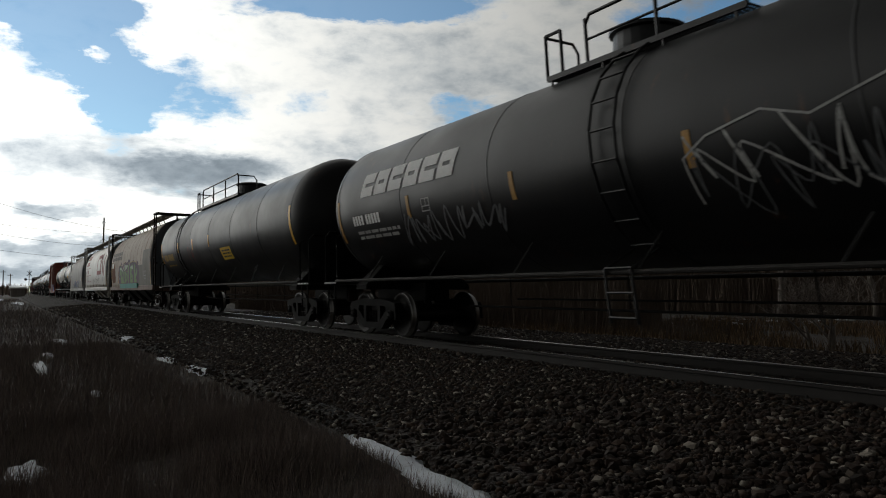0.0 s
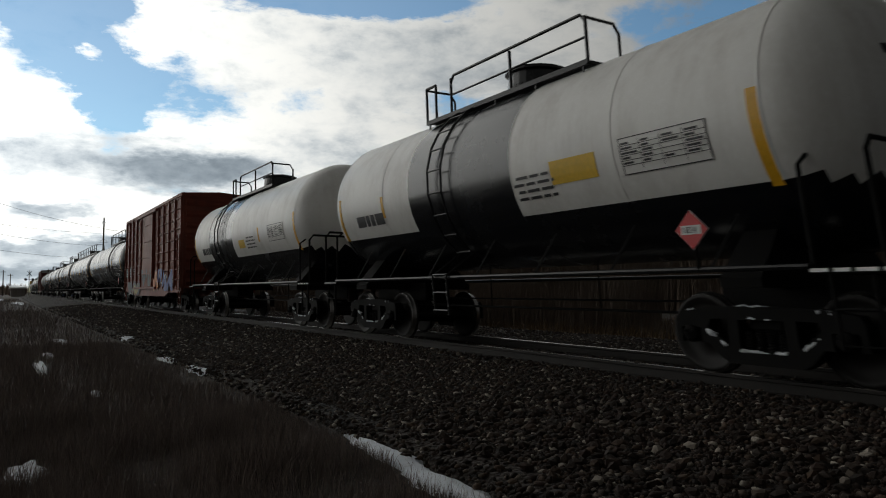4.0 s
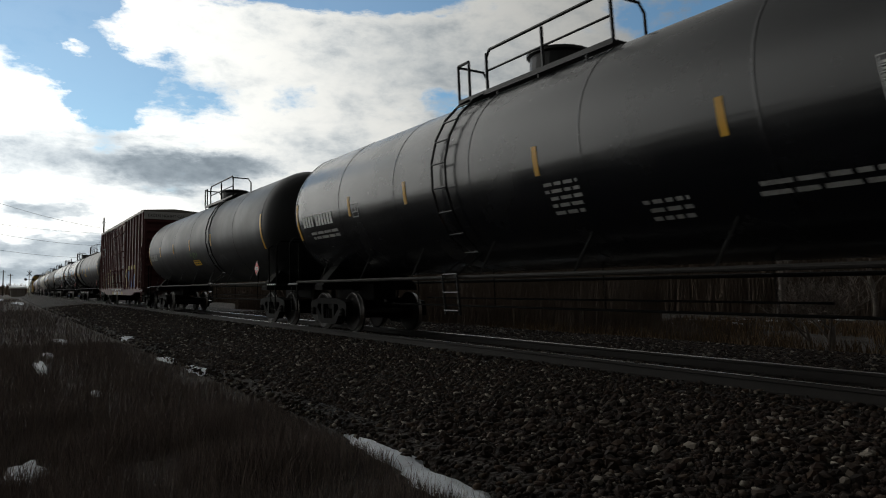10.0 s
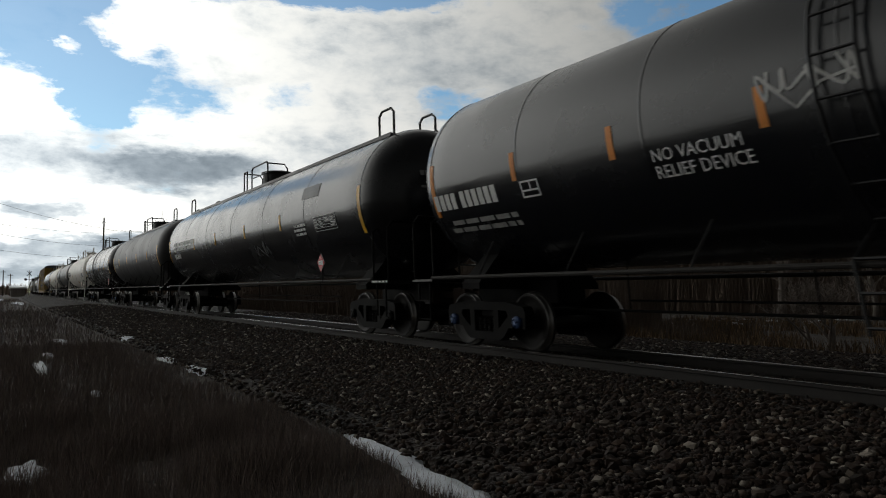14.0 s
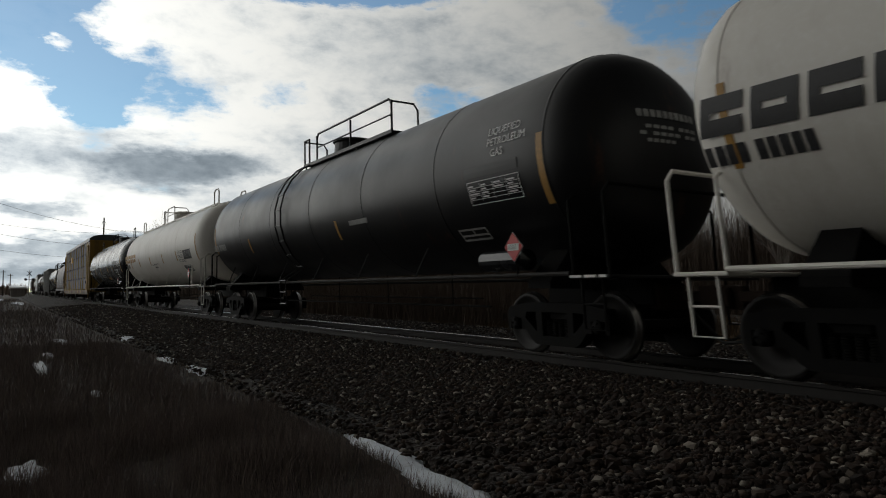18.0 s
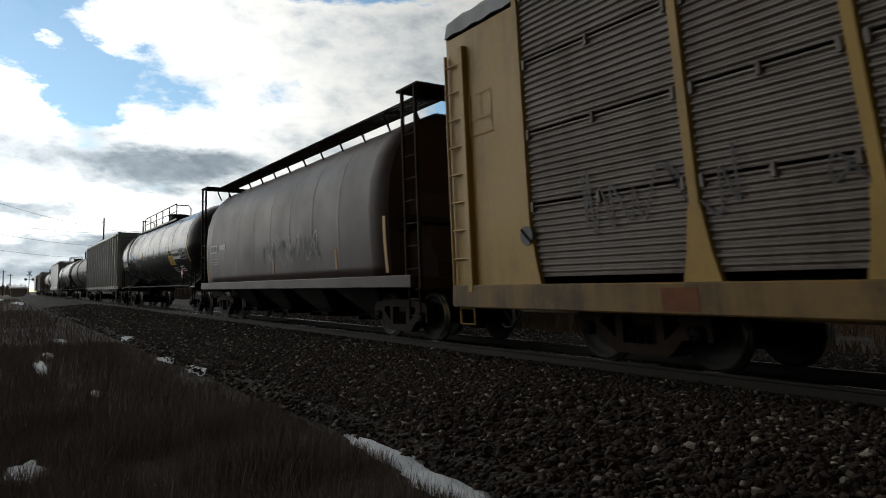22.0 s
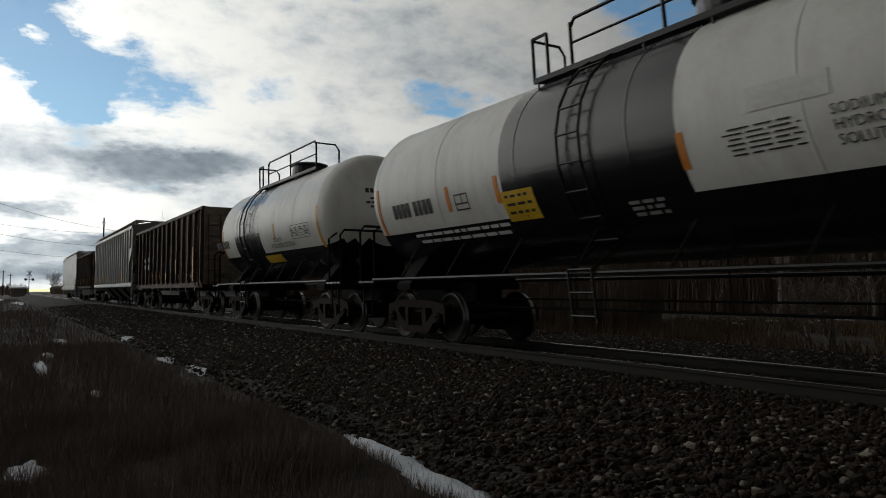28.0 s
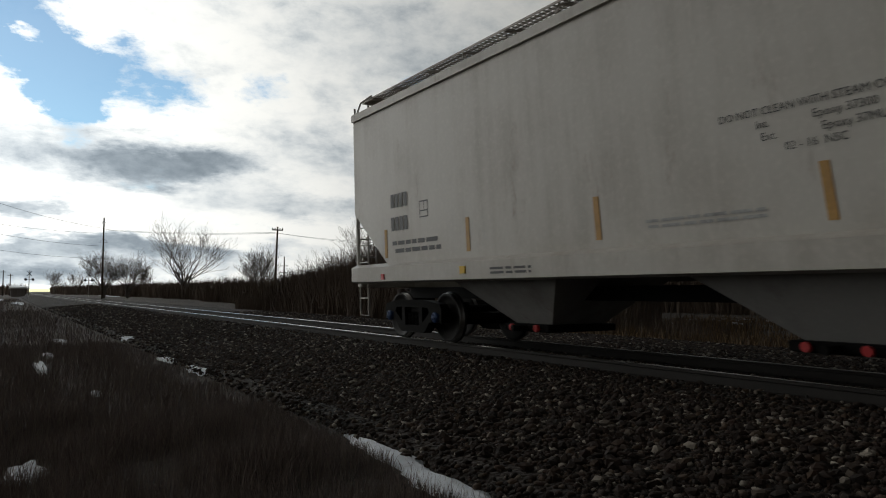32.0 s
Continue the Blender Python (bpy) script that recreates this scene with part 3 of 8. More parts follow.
    g = Geo().turned([(top - 0.1, 0.52), (top + 0.12, 0.52), (top + 0.34, 0.50), (top + 0.36, 0.56), (top + 0.41, 0.56), (top + 0.44, 0.48), (top + 0.46, 0.0)], "z", 24, at=(deck_x, 0, 0))
    for k in range(6):
        a = k * 1.047
        g.turned([(top + 0.40, 0.045), (top + 0.47, 0.045)], "z", 6, at=(deck_x + 0.3 * math.cos(a), 0.3 * math.sin(a), 0))
    part("manway_housing", g, M["grey_tank"] if body in ("black", "black_dull", "grey_tank") else (M["black"] if band else paint_m), root, smooth=False)
    x0, x1 = (-hs + 0.3, hs - 0.2) if deck == "full" else deck
    g = Geo()
    yy = -0.62
    zd = top - 0.14
    for y in ((-0.84, -0.3) if deck != "full" else (-0.72, -0.28)):
        g.box(x0, x1, y - 0.025, y + 0.025, zd - 0.03, zd + 0.05)
    m = int((x1 - x0) / 0.075)
    lo, hi = (-0.84, -0.3) if deck != "full" else (-0.72, -0.28)
    for i in range(m + 1):
        x = x0 + (x1 - x0) * i / m
        g.box(x - 0.008, x + 0.008, lo, hi, zd + 0.0, zd + 0.035)
    for i in range(int((x1 - x0) / 1.1) + 1):
        x = x0 + 0.1 + i * 1.1
        if x < x1:
            g.tube([(x, lo, zd), (x, lo, zc + math.sqrt(max(0, R * R - lo * lo)) - 0.02)], 0.02, 5)
    part("top_walkway", g, trim_m, root)
    y = lo
    rx0, rx1 = (x0, x1) if deck != "full" else (deck_x - 1.5, deck_x + 1.1)
    if deck == "full":
        for xe in (x0 + 0.25, x1 - 0.25):
            for yy in (-0.7, 0.35):
                g = Geo().tube([(xe - 0.35, yy, zd), (xe - 0.35, yy, zd + 0.5), (xe - 0.22, yy, zd + 0.6), (xe + 0.22, yy, zd + 0.6), (xe + 0.35, yy, zd + 0.5), (xe + 0.35, yy, zd)], 0.028, 7)
                part("end_hoop", g, trim_m, root)
        for i in range(6):
            x = x0 + (x1 - x0) * (i + 0.7) / 6.4
            g = Geo().tube([(x - 0.3, -0.28, zd), (x - 0.26, -0.28, zd + 0.17), (x + 0.26, -0.28, zd + 0.17), (x + 0.3, -0.28, zd)], 0.02, 5)
            part("grab_iron", g, trim_m, root)
    gap = 0.55
    segs = [(rx0, rx0 + 0.35), (rx0 + 0.35 + gap, rx1)]
    for a, b in segs:
        n = max(1, round((b - a) / 1.75))
        for i in range(n + 1):
            x = a + (b - a) * i / n
            part("rail_post", Geo().tube([(x, y, zd), (x, y, zd + rail_h - 0.04)], 0.027, 6), trim_m, root)
        g = Geo().tube([(a, y, zd + rail_h - 0.12), (a + 0.1, y, zd + rail_h), (b - 0.1, y, zd + rail_h), (b, y, zd + rail_h - 0.12)] if b - a > 0.5 else [(a, y, zd + rail_h - 0.04), (b, y, zd + rail_h - 0.04)], 0.027, 6)
        if b - a > 0.5:
            g.tube([(a, y, zd + 0.38), (b, y, zd + 0.38)], 0.02, 5)
        part("top_handrail", g, trim_m, root)
    for xe, s in ((rx0, -1), (rx1, 1)):
        g = Geo().tube([(xe, y, zd + rail_h - 0.06), (xe, y + 0.55, zd + rail_h - 0.06), (xe, y + 0.65, zd + rail_h - 0.2), (xe, y + 0.65, zd)], 0.025, 6)
        part("rail_return", g, trim_m, root)
    # ladder that follows the shell
    lx = x0 + 0.25 if ladder_x is None else ladder_x
    if deck != "full":
        g = Geo()
        for s in (-0.22, 0.22):
            pts = [(lx + s, -1.52, 0.55), (lx + s, -1.56, 1.2)]
            for i in range(9):
                a = radians(-52 + 118 * i / 8)
                pts.append((lx + s, -(R + 0.10) * math.cos(a), zc + (R + 0.10) * math.sin(a)))
            g.tube(pts, 0.022, 6)
        part("ladder_frame", g, trim_m, root)
        zs = [0.62, 0.92, 1.22]
        for z in zs:
            part("rung", Geo().tube([(lx - 0.22, -1.55, z), (lx + 0.22, -1.55, z)], 0.016, 5), trim_m, root)
        for i in range(9):
            a = radians(-50 + 112 * i / 8)
            p = (-(R + 0.10) * math.cos(a), zc + (R + 0.10) * math.sin(a))
            part("rung", Geo().tube([(lx - 0.22, *p), (lx + 0.22, *p)], 0.016, 5), trim_m, root)
    else:
        for s in (1,):
            x = s * (hs + 0.68)
            g = Geo()
            for yy in (0.35, 0.80):
                g.tube([(hs * 0.985, yy, top + 0.12), (hs + 0.3, yy, top - 0.25), (x, yy, top - 0.7), (x, yy, 1.2)], 0.022, 6)
            part("end_ladder", g, trim_m, root)
            for i in range(8):
                z = 1.5 + i * 0.36
                part("rung", Geo().tube([(x, 0.35, z), (x, 0.80, z)], 0.016, 5), trim_m, root)
    part("train_line", shared("train_line", lambda: g_brake_rig(False), M["truck"]), None, root)
    if gear:
        x = half - 4.1
        g = Geo().turned([(0.0, 0.02), (0.03, 0.13), (0.45, 0.135), (0.5, 0.06), (0.62, 0.05), (0.64, 0.0)], "x", 16, at=(x, -0.95, 0.66))
        part("brake_cylinder", g, M["spray_grey"], root, "grey brake cylinder dusted with snow", smooth=True)
        part("brake_bracket", Geo().box(x + 0.02, x + 0.32, -1.1, -1.04, 0.8, 1.12, bevel=0.02), M["spray_grey"], root, "grey bracket plate dusted with snow")
        part("snow_crust", Geo().turned([(0.02, 0.02), (0.05, 0.09), (0.3, 0.11), (0.45, 0.03)], "x", 12, at=(x + 0.05, -0.97, 0.72)), M["rim_snow"], root, "thin crust of snow")
    add_truck(root, half - 2.1, snow, rusty, cap)
    add_truck(root, -half + 2.1, snow, rusty, cap)
    side = Side(root, lambda z: -math.sqrt(max(0.01, R * R - (z - zc) ** 2)))
    side.dx = shift
    for x in strip_at:
        side.strip(x, zc + R - 1.5 + strip_z, 0.42, 0.1, strips)
    side.strip(-hs + 0.04 - shift, zc + R - 1.85, 0.9, 0.1, strips)
    side.strip(hs - 0.08 - shift, zc + R - 1.85, 1.0, 0.13, strips)
    side.hs, side.half, side.zc, side.R = hs, half, zc, R
    # number and weights on the front head, as bars
    ink = M["letter_black"] if body in ("cream", "white") else M["letter_dim"]
    g, rnd = Geo(), random.Random(int(rear))

    def on_head(y, z):
        return (hs + head * math.sqrt(max(0.0, 1 - (y * y + (z - zc) ** 2) / (R * R))) + 0.012, y, z)
    for row, (z, h, w) in enumerate(((zc + 0.42, 0.11, 0.085), (zc + 0.26, 0.05, 0.10), (zc + 0.16, 0.05, 0.10), (zc + 0.06, 0.05, 0.08))):
        y = -0.62 + 0.1 * (row % 2)
        while y < 0.42 - 0.2 * row * rnd.random():
            b = len(g.v)
            g.v += [on_head(y, z), on_head(y + w, z), on_head(y + w, z + h), on_head(y, z + h)]
            g.face((b, b + 1, b + 2, b + 3))
            y += w * (1.3 if rnd.random() < 0.8 else 2.1)
    part("head_stencil", g, ink, shell)
    flat_side = Side(root, lambda z: -1.5)
    flat_side.bars(half - 1.22, 1.15, 0.75, 1, M["letter_white"], 0.035, seed=int(front) % 9 + 1, name="step_stencil")
    return side, rear


def placard(side, x, number, z=1.75, front=True):
    """Hazard placard: a red diamond on its bracket, with the number."""
    root = side.root
    x += side.dx
    y = -1.56
    g = Geo().tube([(x, y + 0.04, 1.15), (x, y + 0.04, z)], 0.02, 5)
    g.box(x - 0.05, x + 0.05, y + 0.0, y + 0.05, z - 0.08, z + 0.08)
    br = part("placard_holder", g, M["truck"], root)
    r = 0.22

    def diamond(name, q, mat, dy):
        k = Geo()
        k.v = [(x - q, y - dy, z), (x, y - dy, z - q), (x + q, y - dy, z), (x, y - dy, z + q), (x - q, y + 0.004, z), (x, y + 0.004, z - q), (x + q, y + 0.004, z), (x, y + 0.004, z + q)]
        k.rings(0, 2, 4)
        part(name, k, mat, br)
    diamond("placard", r, M["sign_white"], 0.002)
    diamond("placard_field", r - 0.008, M["sign_red"], 0.010)
    flat = Side(br, lambda zz: y)
    flat.quads("number_field", [(x - 0.13, x + 0.13, z - 0.05, z + 0.05)], M["sign_white"], off=0.014)
    flat.text(number, x - 0.115, z - 0.033, 0.068, M["letter_black"], "placard_number", off=0.02)


# ---------------------------------------------------------------- covered hoppers
def curve_between(points):
    """A function that runs through (z, y) points, straight between them."""
    zs, ys = [p[0] for p in points], [p[1] for p in points]
    return lambda z: float(np.interp(z, zs, ys))


def hopper_ends(root, half, mat, W, top, sill):
    for s in (-1, 1):
        xe = s * (half - 0.66)
        for y in (-W / 2 + 0.06, W / 2 - 0.06):
            for dx in (0.0, -0.5 * s):
                g = Geo().box(xe + dx - 0.035, xe + dx + 0.035, y - 0.03, y + 0.03, sill - 0.1, top, bevel=0.01)
                part("corner_post", g, mat, root)
            for i in range(8):
                z = sill + 0.25 + i * 0.42
                if z < top - 0.2:
                    part("rung", Geo().tube([(xe, y, z), (xe - 0.5 * s, y, z)], 0.017, 5), mat, root)
            add_stirrup(root, xe - 0.25 * s, y, 0.5, sill, mat)
        for y in (-0.5, 0.5):
            part("end_brace", Geo().tube([(xe, y, sill), (xe - 0.05 * s, y, top - 0.1)], 0.04, 5), mat, root)


def hopper_under(root, half, mat, bays, sill, W=2.9, red=False):
    """Sloped outlets under the body, each with its gate."""
    span = 2 * (half - 2.9)
    for i in range(bays):
        c = -span / 2 + span * (i + 0.5) / bays
        a, b = (span / bays / 2 - 0.1) * (0.68 if red else 1.0), 0.45
        g = Geo().loft([[(c - b, -0.55, 0.42), (c + b, -0.55, 0.42), (c + b, 0.55, 0.42), (c - b, 0.55, 0.42)],
                        [(c - a, -W / 2 + 0.1, sill + 0.15), (c + a, -W / 2 + 0.1, sill + 0.15), (c + a, W / 2 - 0.1, sill + 0.15), (c - a, W / 2 - 0.1, sill + 0.15)]])
        part("outlet_hopper", g, mat, root)
        g = Geo().box(c - b - 0.1, c + b + 0.1, -0.72, 0.72, 0.30, 0.42, bevel=0.02)
        g.tube([(c, -1.0, 0.36), (c, 1.0, 0.36)], 0.05, 8)
        gate = part("outlet_gate", g, M["truck"], root)
        if red:
            for q in (-0.32, 0.3):
                part("gate_cap", Geo().turned([(-0.78, 0.055), (-0.74, 0.06), (-0.72, 0.05)], "y", 10, at=(c + q, 0, 0.36)), M["sign_red"], gate, "red gate cap")
    for s in (-1, 1):
        x = s * (half - 2.9)
        g = Geo().loft([[(x, -W / 2 + 0.1, sill + 0.1), (x, W / 2 - 0.1, sill + 0.1), (x + s * 0.1, W / 2 - 0.1, sill + 0.2), (x + s * 0.1, -W / 2 + 0.1, sill + 0.2)],
                        [(x + s * 1.5, -W / 2 + 0.12, sill + 1.2), (x + s * 1.5, W / 2 - 0.12, sill + 1.2), (x + s * 1.5, W / 2 - 0.12, sill + 1.3), (x + s * 1.5, -W / 2 + 0.12, sill + 1.3)]])
        part("slope_sheet", g, mat, root)


def running_board(root, x0, x1, W, z, mat, y_edge=0.75, w=0.42):
    """Grating on brackets along the roof's edge."""
    for s in (-1, 1):
        g = Geo()
        lo, hi = (-y_edge - w, -y_edge) if s < 0 else (y_edge, y_edge + w)
        rows = round(w / 0.1)
        for i in range(rows + 1):
            y = lo + (hi - lo) * i / rows
            g.box(x0, x1, y - 0.009, y + 0.009, z, z + 0.035)
        n = int((x1 - x0) / 0.11)
        for i in range(n + 1):
            x = x0 + (x1 - x0) * i / n
            g.box(x - 0.007, x + 0.007, lo, hi, z + 0.005, z + 0.03)
        part("running_board", g, mat, root)
        for i in range(int((x1 - x0) / 1.25) + 1):
            x = x0 + 0.2 + 1.25 * i
            yo = lo if s < 0 else hi
            part("board_bracket", Geo().tube([(x + 0.4, yo * 0.6, z - 0.04), (x, yo, z - 0.03), (x - 0.04, yo * 0.99, z - 0.12), (x - 0.05, yo * 0.86, z - 0.42)], 0.026, 5), mat, root)


def round_hopper(label, rear, front, body, end_mat, snow=False, strips="strip_old", ribs=0, end_body="end_grey", inset=1.45, board=None, inset_front=None, rib_mat=None, sill=None):
    """Cylindrical-sided covered hopper with open end frames."""
    root, half, rear = start_car("covered_hopper", label, "hopper car", rear, front)
    mat, em = M[body], M[end_mat]
    pts = [(1.15, -1.52), (1.45, -1.54), (2.0, -1.575), (2.6, -1.585), (3.2, -1.53), (3.7, -1.38), (4.1, -1.13), (4.4, -0.82), (4.58, -0.42)]
    hb = half - inset
    hf = half - (inset_front or inset)

    def sect(x, k=1.0, dz=0.0):
        out = [(x, y * k, 1.15 + (z - 1.15) * (1 - dz) + dz * 1.2) for z, y in pts]
        return out + [(x, -y, z) for x, y, z in reversed(out)]
    secs = [sect(-hb + (hb + hf) * i / 16) for i in range(17)]
    g = Geo().loft(secs)
    body_ob = part("hopper_body", g, [mat], root, smooth=True)
    for s in (-1, 1):
        xb = hf if s > 0 else hb
        g = Geo().loft([sect(s * xb), sect(s * (xb + 0.03), 0.985, 0.01), sect(s * (xb + 0.05), 0.8, 0.12), sect(s * (xb + 0.06), 0.4, 0.3)])
        part("end_sheet", g, M[end_body], root)
        part("end_chute", Geo().loft([[(s * (xb + 0.06), -1.1, 2.9), (s * (xb + 0.06), 1.1, 2.9), (s * (xb + 0.06), 1.1, 1.2), (s * (xb + 0.06), -1.1, 1.2)], [(s * (xb + 0.5), -0.75, 1.5), (s * (xb + 0.5), 0.75, 1.5), (s * (xb + 0.5), 0.75, 1.2), (s * (xb + 0.5), -0.75, 1.2)]]), M[end_body], root)
    for i in range(ribs):
        x = -hb + 2 * hb * (i + 0.5) / ribs
        a, b = sect(x - 0.06), sect(x + 0.06)
        g = Geo().loft([[(p[0], p[1] * 1.002, p[2] + 0.003) for p in a], [(p[0], p[1] * 1.005, p[2] + 0.008) for p in sect(x)], [(p[0], p[1] * 1.002, p[2] + 0.003) for p in b]], caps=False)
        part("weld_band", g, M[rib_mat] if rib_mat else mat, body_ob, smooth=True)
    sm = M[sill] if sill else mat
    for s in (-1, 1):
        part("side_sill", Geo().box(-half + 0.9, half - 0.9, s * 1.5 - 0.07, s * 1.5 + 0.07, 1.0, 1.24, bevel=0.02), sm, root)
        part("end_sill", Geo().box(s * (half - 0.97) - 0.09, s * (half - 0.97) + 0.09, -1.42, 1.42, 0.95, 1.22, bevel=0.02), sm, root)
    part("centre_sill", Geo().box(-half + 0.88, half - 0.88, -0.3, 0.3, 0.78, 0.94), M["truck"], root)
    g = Geo().box(-hb * 0.97, hb * 0.97, -0.28, 0.28, 4.53, 4.66, bevel=0.03)
    part("roof_hatch", g, mat, root)
    running_board(root, -half + 1.0, half - 1.0, 3.1, 4.74, M[board] if board else em, 0.5, 0.56)
    for s in (-1, 1):
        xe = s * (half - 0.95)
        g = Geo().box(xe - 0.42, xe + 0.42, -1.52, 1.52, 4.74, 4.80, bevel=0.015)
        part("roof_platform", g, em, root)
    hopper_ends(root, half, em, 3.1, 4.76, 1.1)
    hopper_under(root, half, M["black_dull"] if body != "pale" else mat, 4, 1.1)
    part("brake_cylinder", Geo().turned([(-0.5, 0.0), (-0.48, 0.2), (0.4, 0.2), (0.42, 0.0)], "y", 14, at=(half - 1.35, 0.4, 1.6)), M["black_dull"], root)
    add_truck(root, half - 2.3, 2 if snow else 0, True)
    add_truck(root, -half + 2.3, 2 if snow else 0, True)
    side = Side(root, curve_between(pts))
    side.hs, side.half = hb, half
    side.strip(hf - 0.12, 1.85, 1.1, 0.12, strips)
    side.strip(-hb + 0.12, 1.85, 1.1, 0.12, strips)
    return side, rear


def flat_hopper(label, rear, front, body, ribs=0, snow=False):
    """Straight-sided covered hopper, smooth or with outside posts."""
    root, half, rear = start_car("covered_hopper", label, "hopper car", rear, front)
    mat = M[body]
    W, z0, z1 = 1.56, 1.42, 4.55
    hb = half - 0.85
    cut = 1.5                                    # the lower end corners slope back
    for s in (-1, 1):
        zk = 2.55
        out = [(-hb + cut, z0), (hb - cut, z0), (hb, zk), (hb, z1), (-hb, z1), (-hb, zk)] if ribs == 0 else \
              [(-hb + 1.15, z0), (hb - 1.15, z0), (hb - 1.15, 2.55), (hb, 3.45), (hb, z1), (-hb, z1), (-hb, 3.45), (-hb + 1.15, 2.55)]
        g = Geo().prism(out, s * W - 0.02 if s > 0 else -W, s * W if s > 0 else -W + 0.02)
        part("side_sheet", g, mat, root)
    for s in (-1, 1):
        g = Geo().loft([[(s * (hb - cut), -W + 0.02, z0), (s * (hb - cut), W - 0.02, z0)], [(s * (hb - 0.01), -W + 0.02, 2.55 if ribs == 0 else 3.6), (s * (hb - 0.01), W - 0.02, 2.55 if ribs == 0 else 3.6)],
                        [(s * (hb - 0.01), -W + 0.02, z1), (s * (hb - 0.01), W - 0.02, z1)]], caps=False, closed=False)
        part("end_sheet", g, mat, root)
    g = Geo().loft([[(x, -W - 0.05, z1 - 0.02), (x, -W - 0.05, z1 + 0.13), (x, -W + 0.12, z1 + 0.20), (x, -0.5, z1 + 0.38), (x, 0.5, z1 + 0.38), (x, W - 0.12, z1 + 0.20), (x, W + 0.05, z1 + 0.13), (x, W + 0.05, z1 - 0.02)] for x in (-hb, hb)])
    part("roof", g, mat, root)
    lo_, hi_, out_ = (1.10, 1.48, 0.10) if ribs == 0 else (1.2, 1.44, 0.025)
    for s in (-1, 1):
        g = Geo().loft([[(x, s * (W - 0.02), lo_), (x, s * (W + out_), lo_ + 0.03), (x, s * (W + out_), hi_ - 0.07), (x, s * (W - 0.02), hi_)] for x in (-half + 0.85, half - 0.85)])
        part("side_sill", g, mat, root)
        part("end_sill", Geo().box(s * (half - 0.94) - 0.09, s * (half - 0.94) + 0.09, -W + 0.03, W - 0.03, 1.02, 1.36, bevel=0.02), mat, root)
    part("centre_sill", Geo().box(-half + 0.88, half - 0.88, -0.3, 0.3, 0.8, 1.02), M["truck"], root)
    for i in range(ribs):
        x = 0.27 + 0.97 * (i - (ribs - 1) / 2)
        for s in (-1, 1):
            g = Geo().loft([[(x - 0.085, s * W, z), (x - 0.05, s * (W + 0.08), z), (x + 0.05, s * (W + 0.08), z), (x + 0.085, s * W, z)] for z in (1.44 if abs(x) < hb - 1.0 else 3.4, z1 - 0.02)])
            part("side_post", g, mat, root)
    # mesh running boards along the roof
    running_board(root, -hb + 0.1, hb - 0.1, 3.1, z1 + (0.44 if ribs == 0 else 0.46), M["galv"], 0.92)
    for s in (-1, 1):
        g = Geo().box(s * (hb - 0.3) - 0.28, s * (hb - 0.3) + 0.28, -1.35, 1.35, z1 + 0.42, z1 + 0.46)
        g.tube([(s * (hb + 0.02), -1.5, z1 + 0.1), (s * (hb - 0.1), -1.42, z1 + 0.42), (s * (hb - 0.5), -1.36, z1 + 0.5)], 0.02, 5)
        part("roof_platform", g, M["galv"], root)
    for s in (-1, 1):
        for y in (-W + 0.05, W - 0.05):
            add_ladder(root, s * (hb + 0.02), y + (0.22 if y < 0 else -0.22), 1.2, z1 + 0.3, 0.44, M["galv"], "end_ladder", 0.38, "y")
            part("corner_post", Geo().box(s * (hb - 0.02) - 0.04, s * (hb - 0.02) + 0.04, y - 0.03, y + 0.03, 1.2, 2.6, bevel=0.01), mat, root)
            add_ladder(root, s * (hb - 0.3), y, 1.45, 2.6 if ribs == 0 else 3.5, 0.42, mat, "side_ladder", 0.36)
            add_stirrup(root, s * (hb - 0.28), y, 0.45, 1.15, mat)
    hopper_under(root, half, M["grey"] if ribs == 0 else M["truck_rust"], 3 if ribs == 0 else 4, 1.2, 3.0, ribs == 0)
    add_truck(root, half - 2.3, snow, False, "cap_blue")
    add_truck(root, -half + 2.3, snow, False, "cap_blue")
    side = Side(root, lambda z: -W if z > 1.42 else -W - 0.10)
    side.hs, side.half = hb, half
    return side, rear


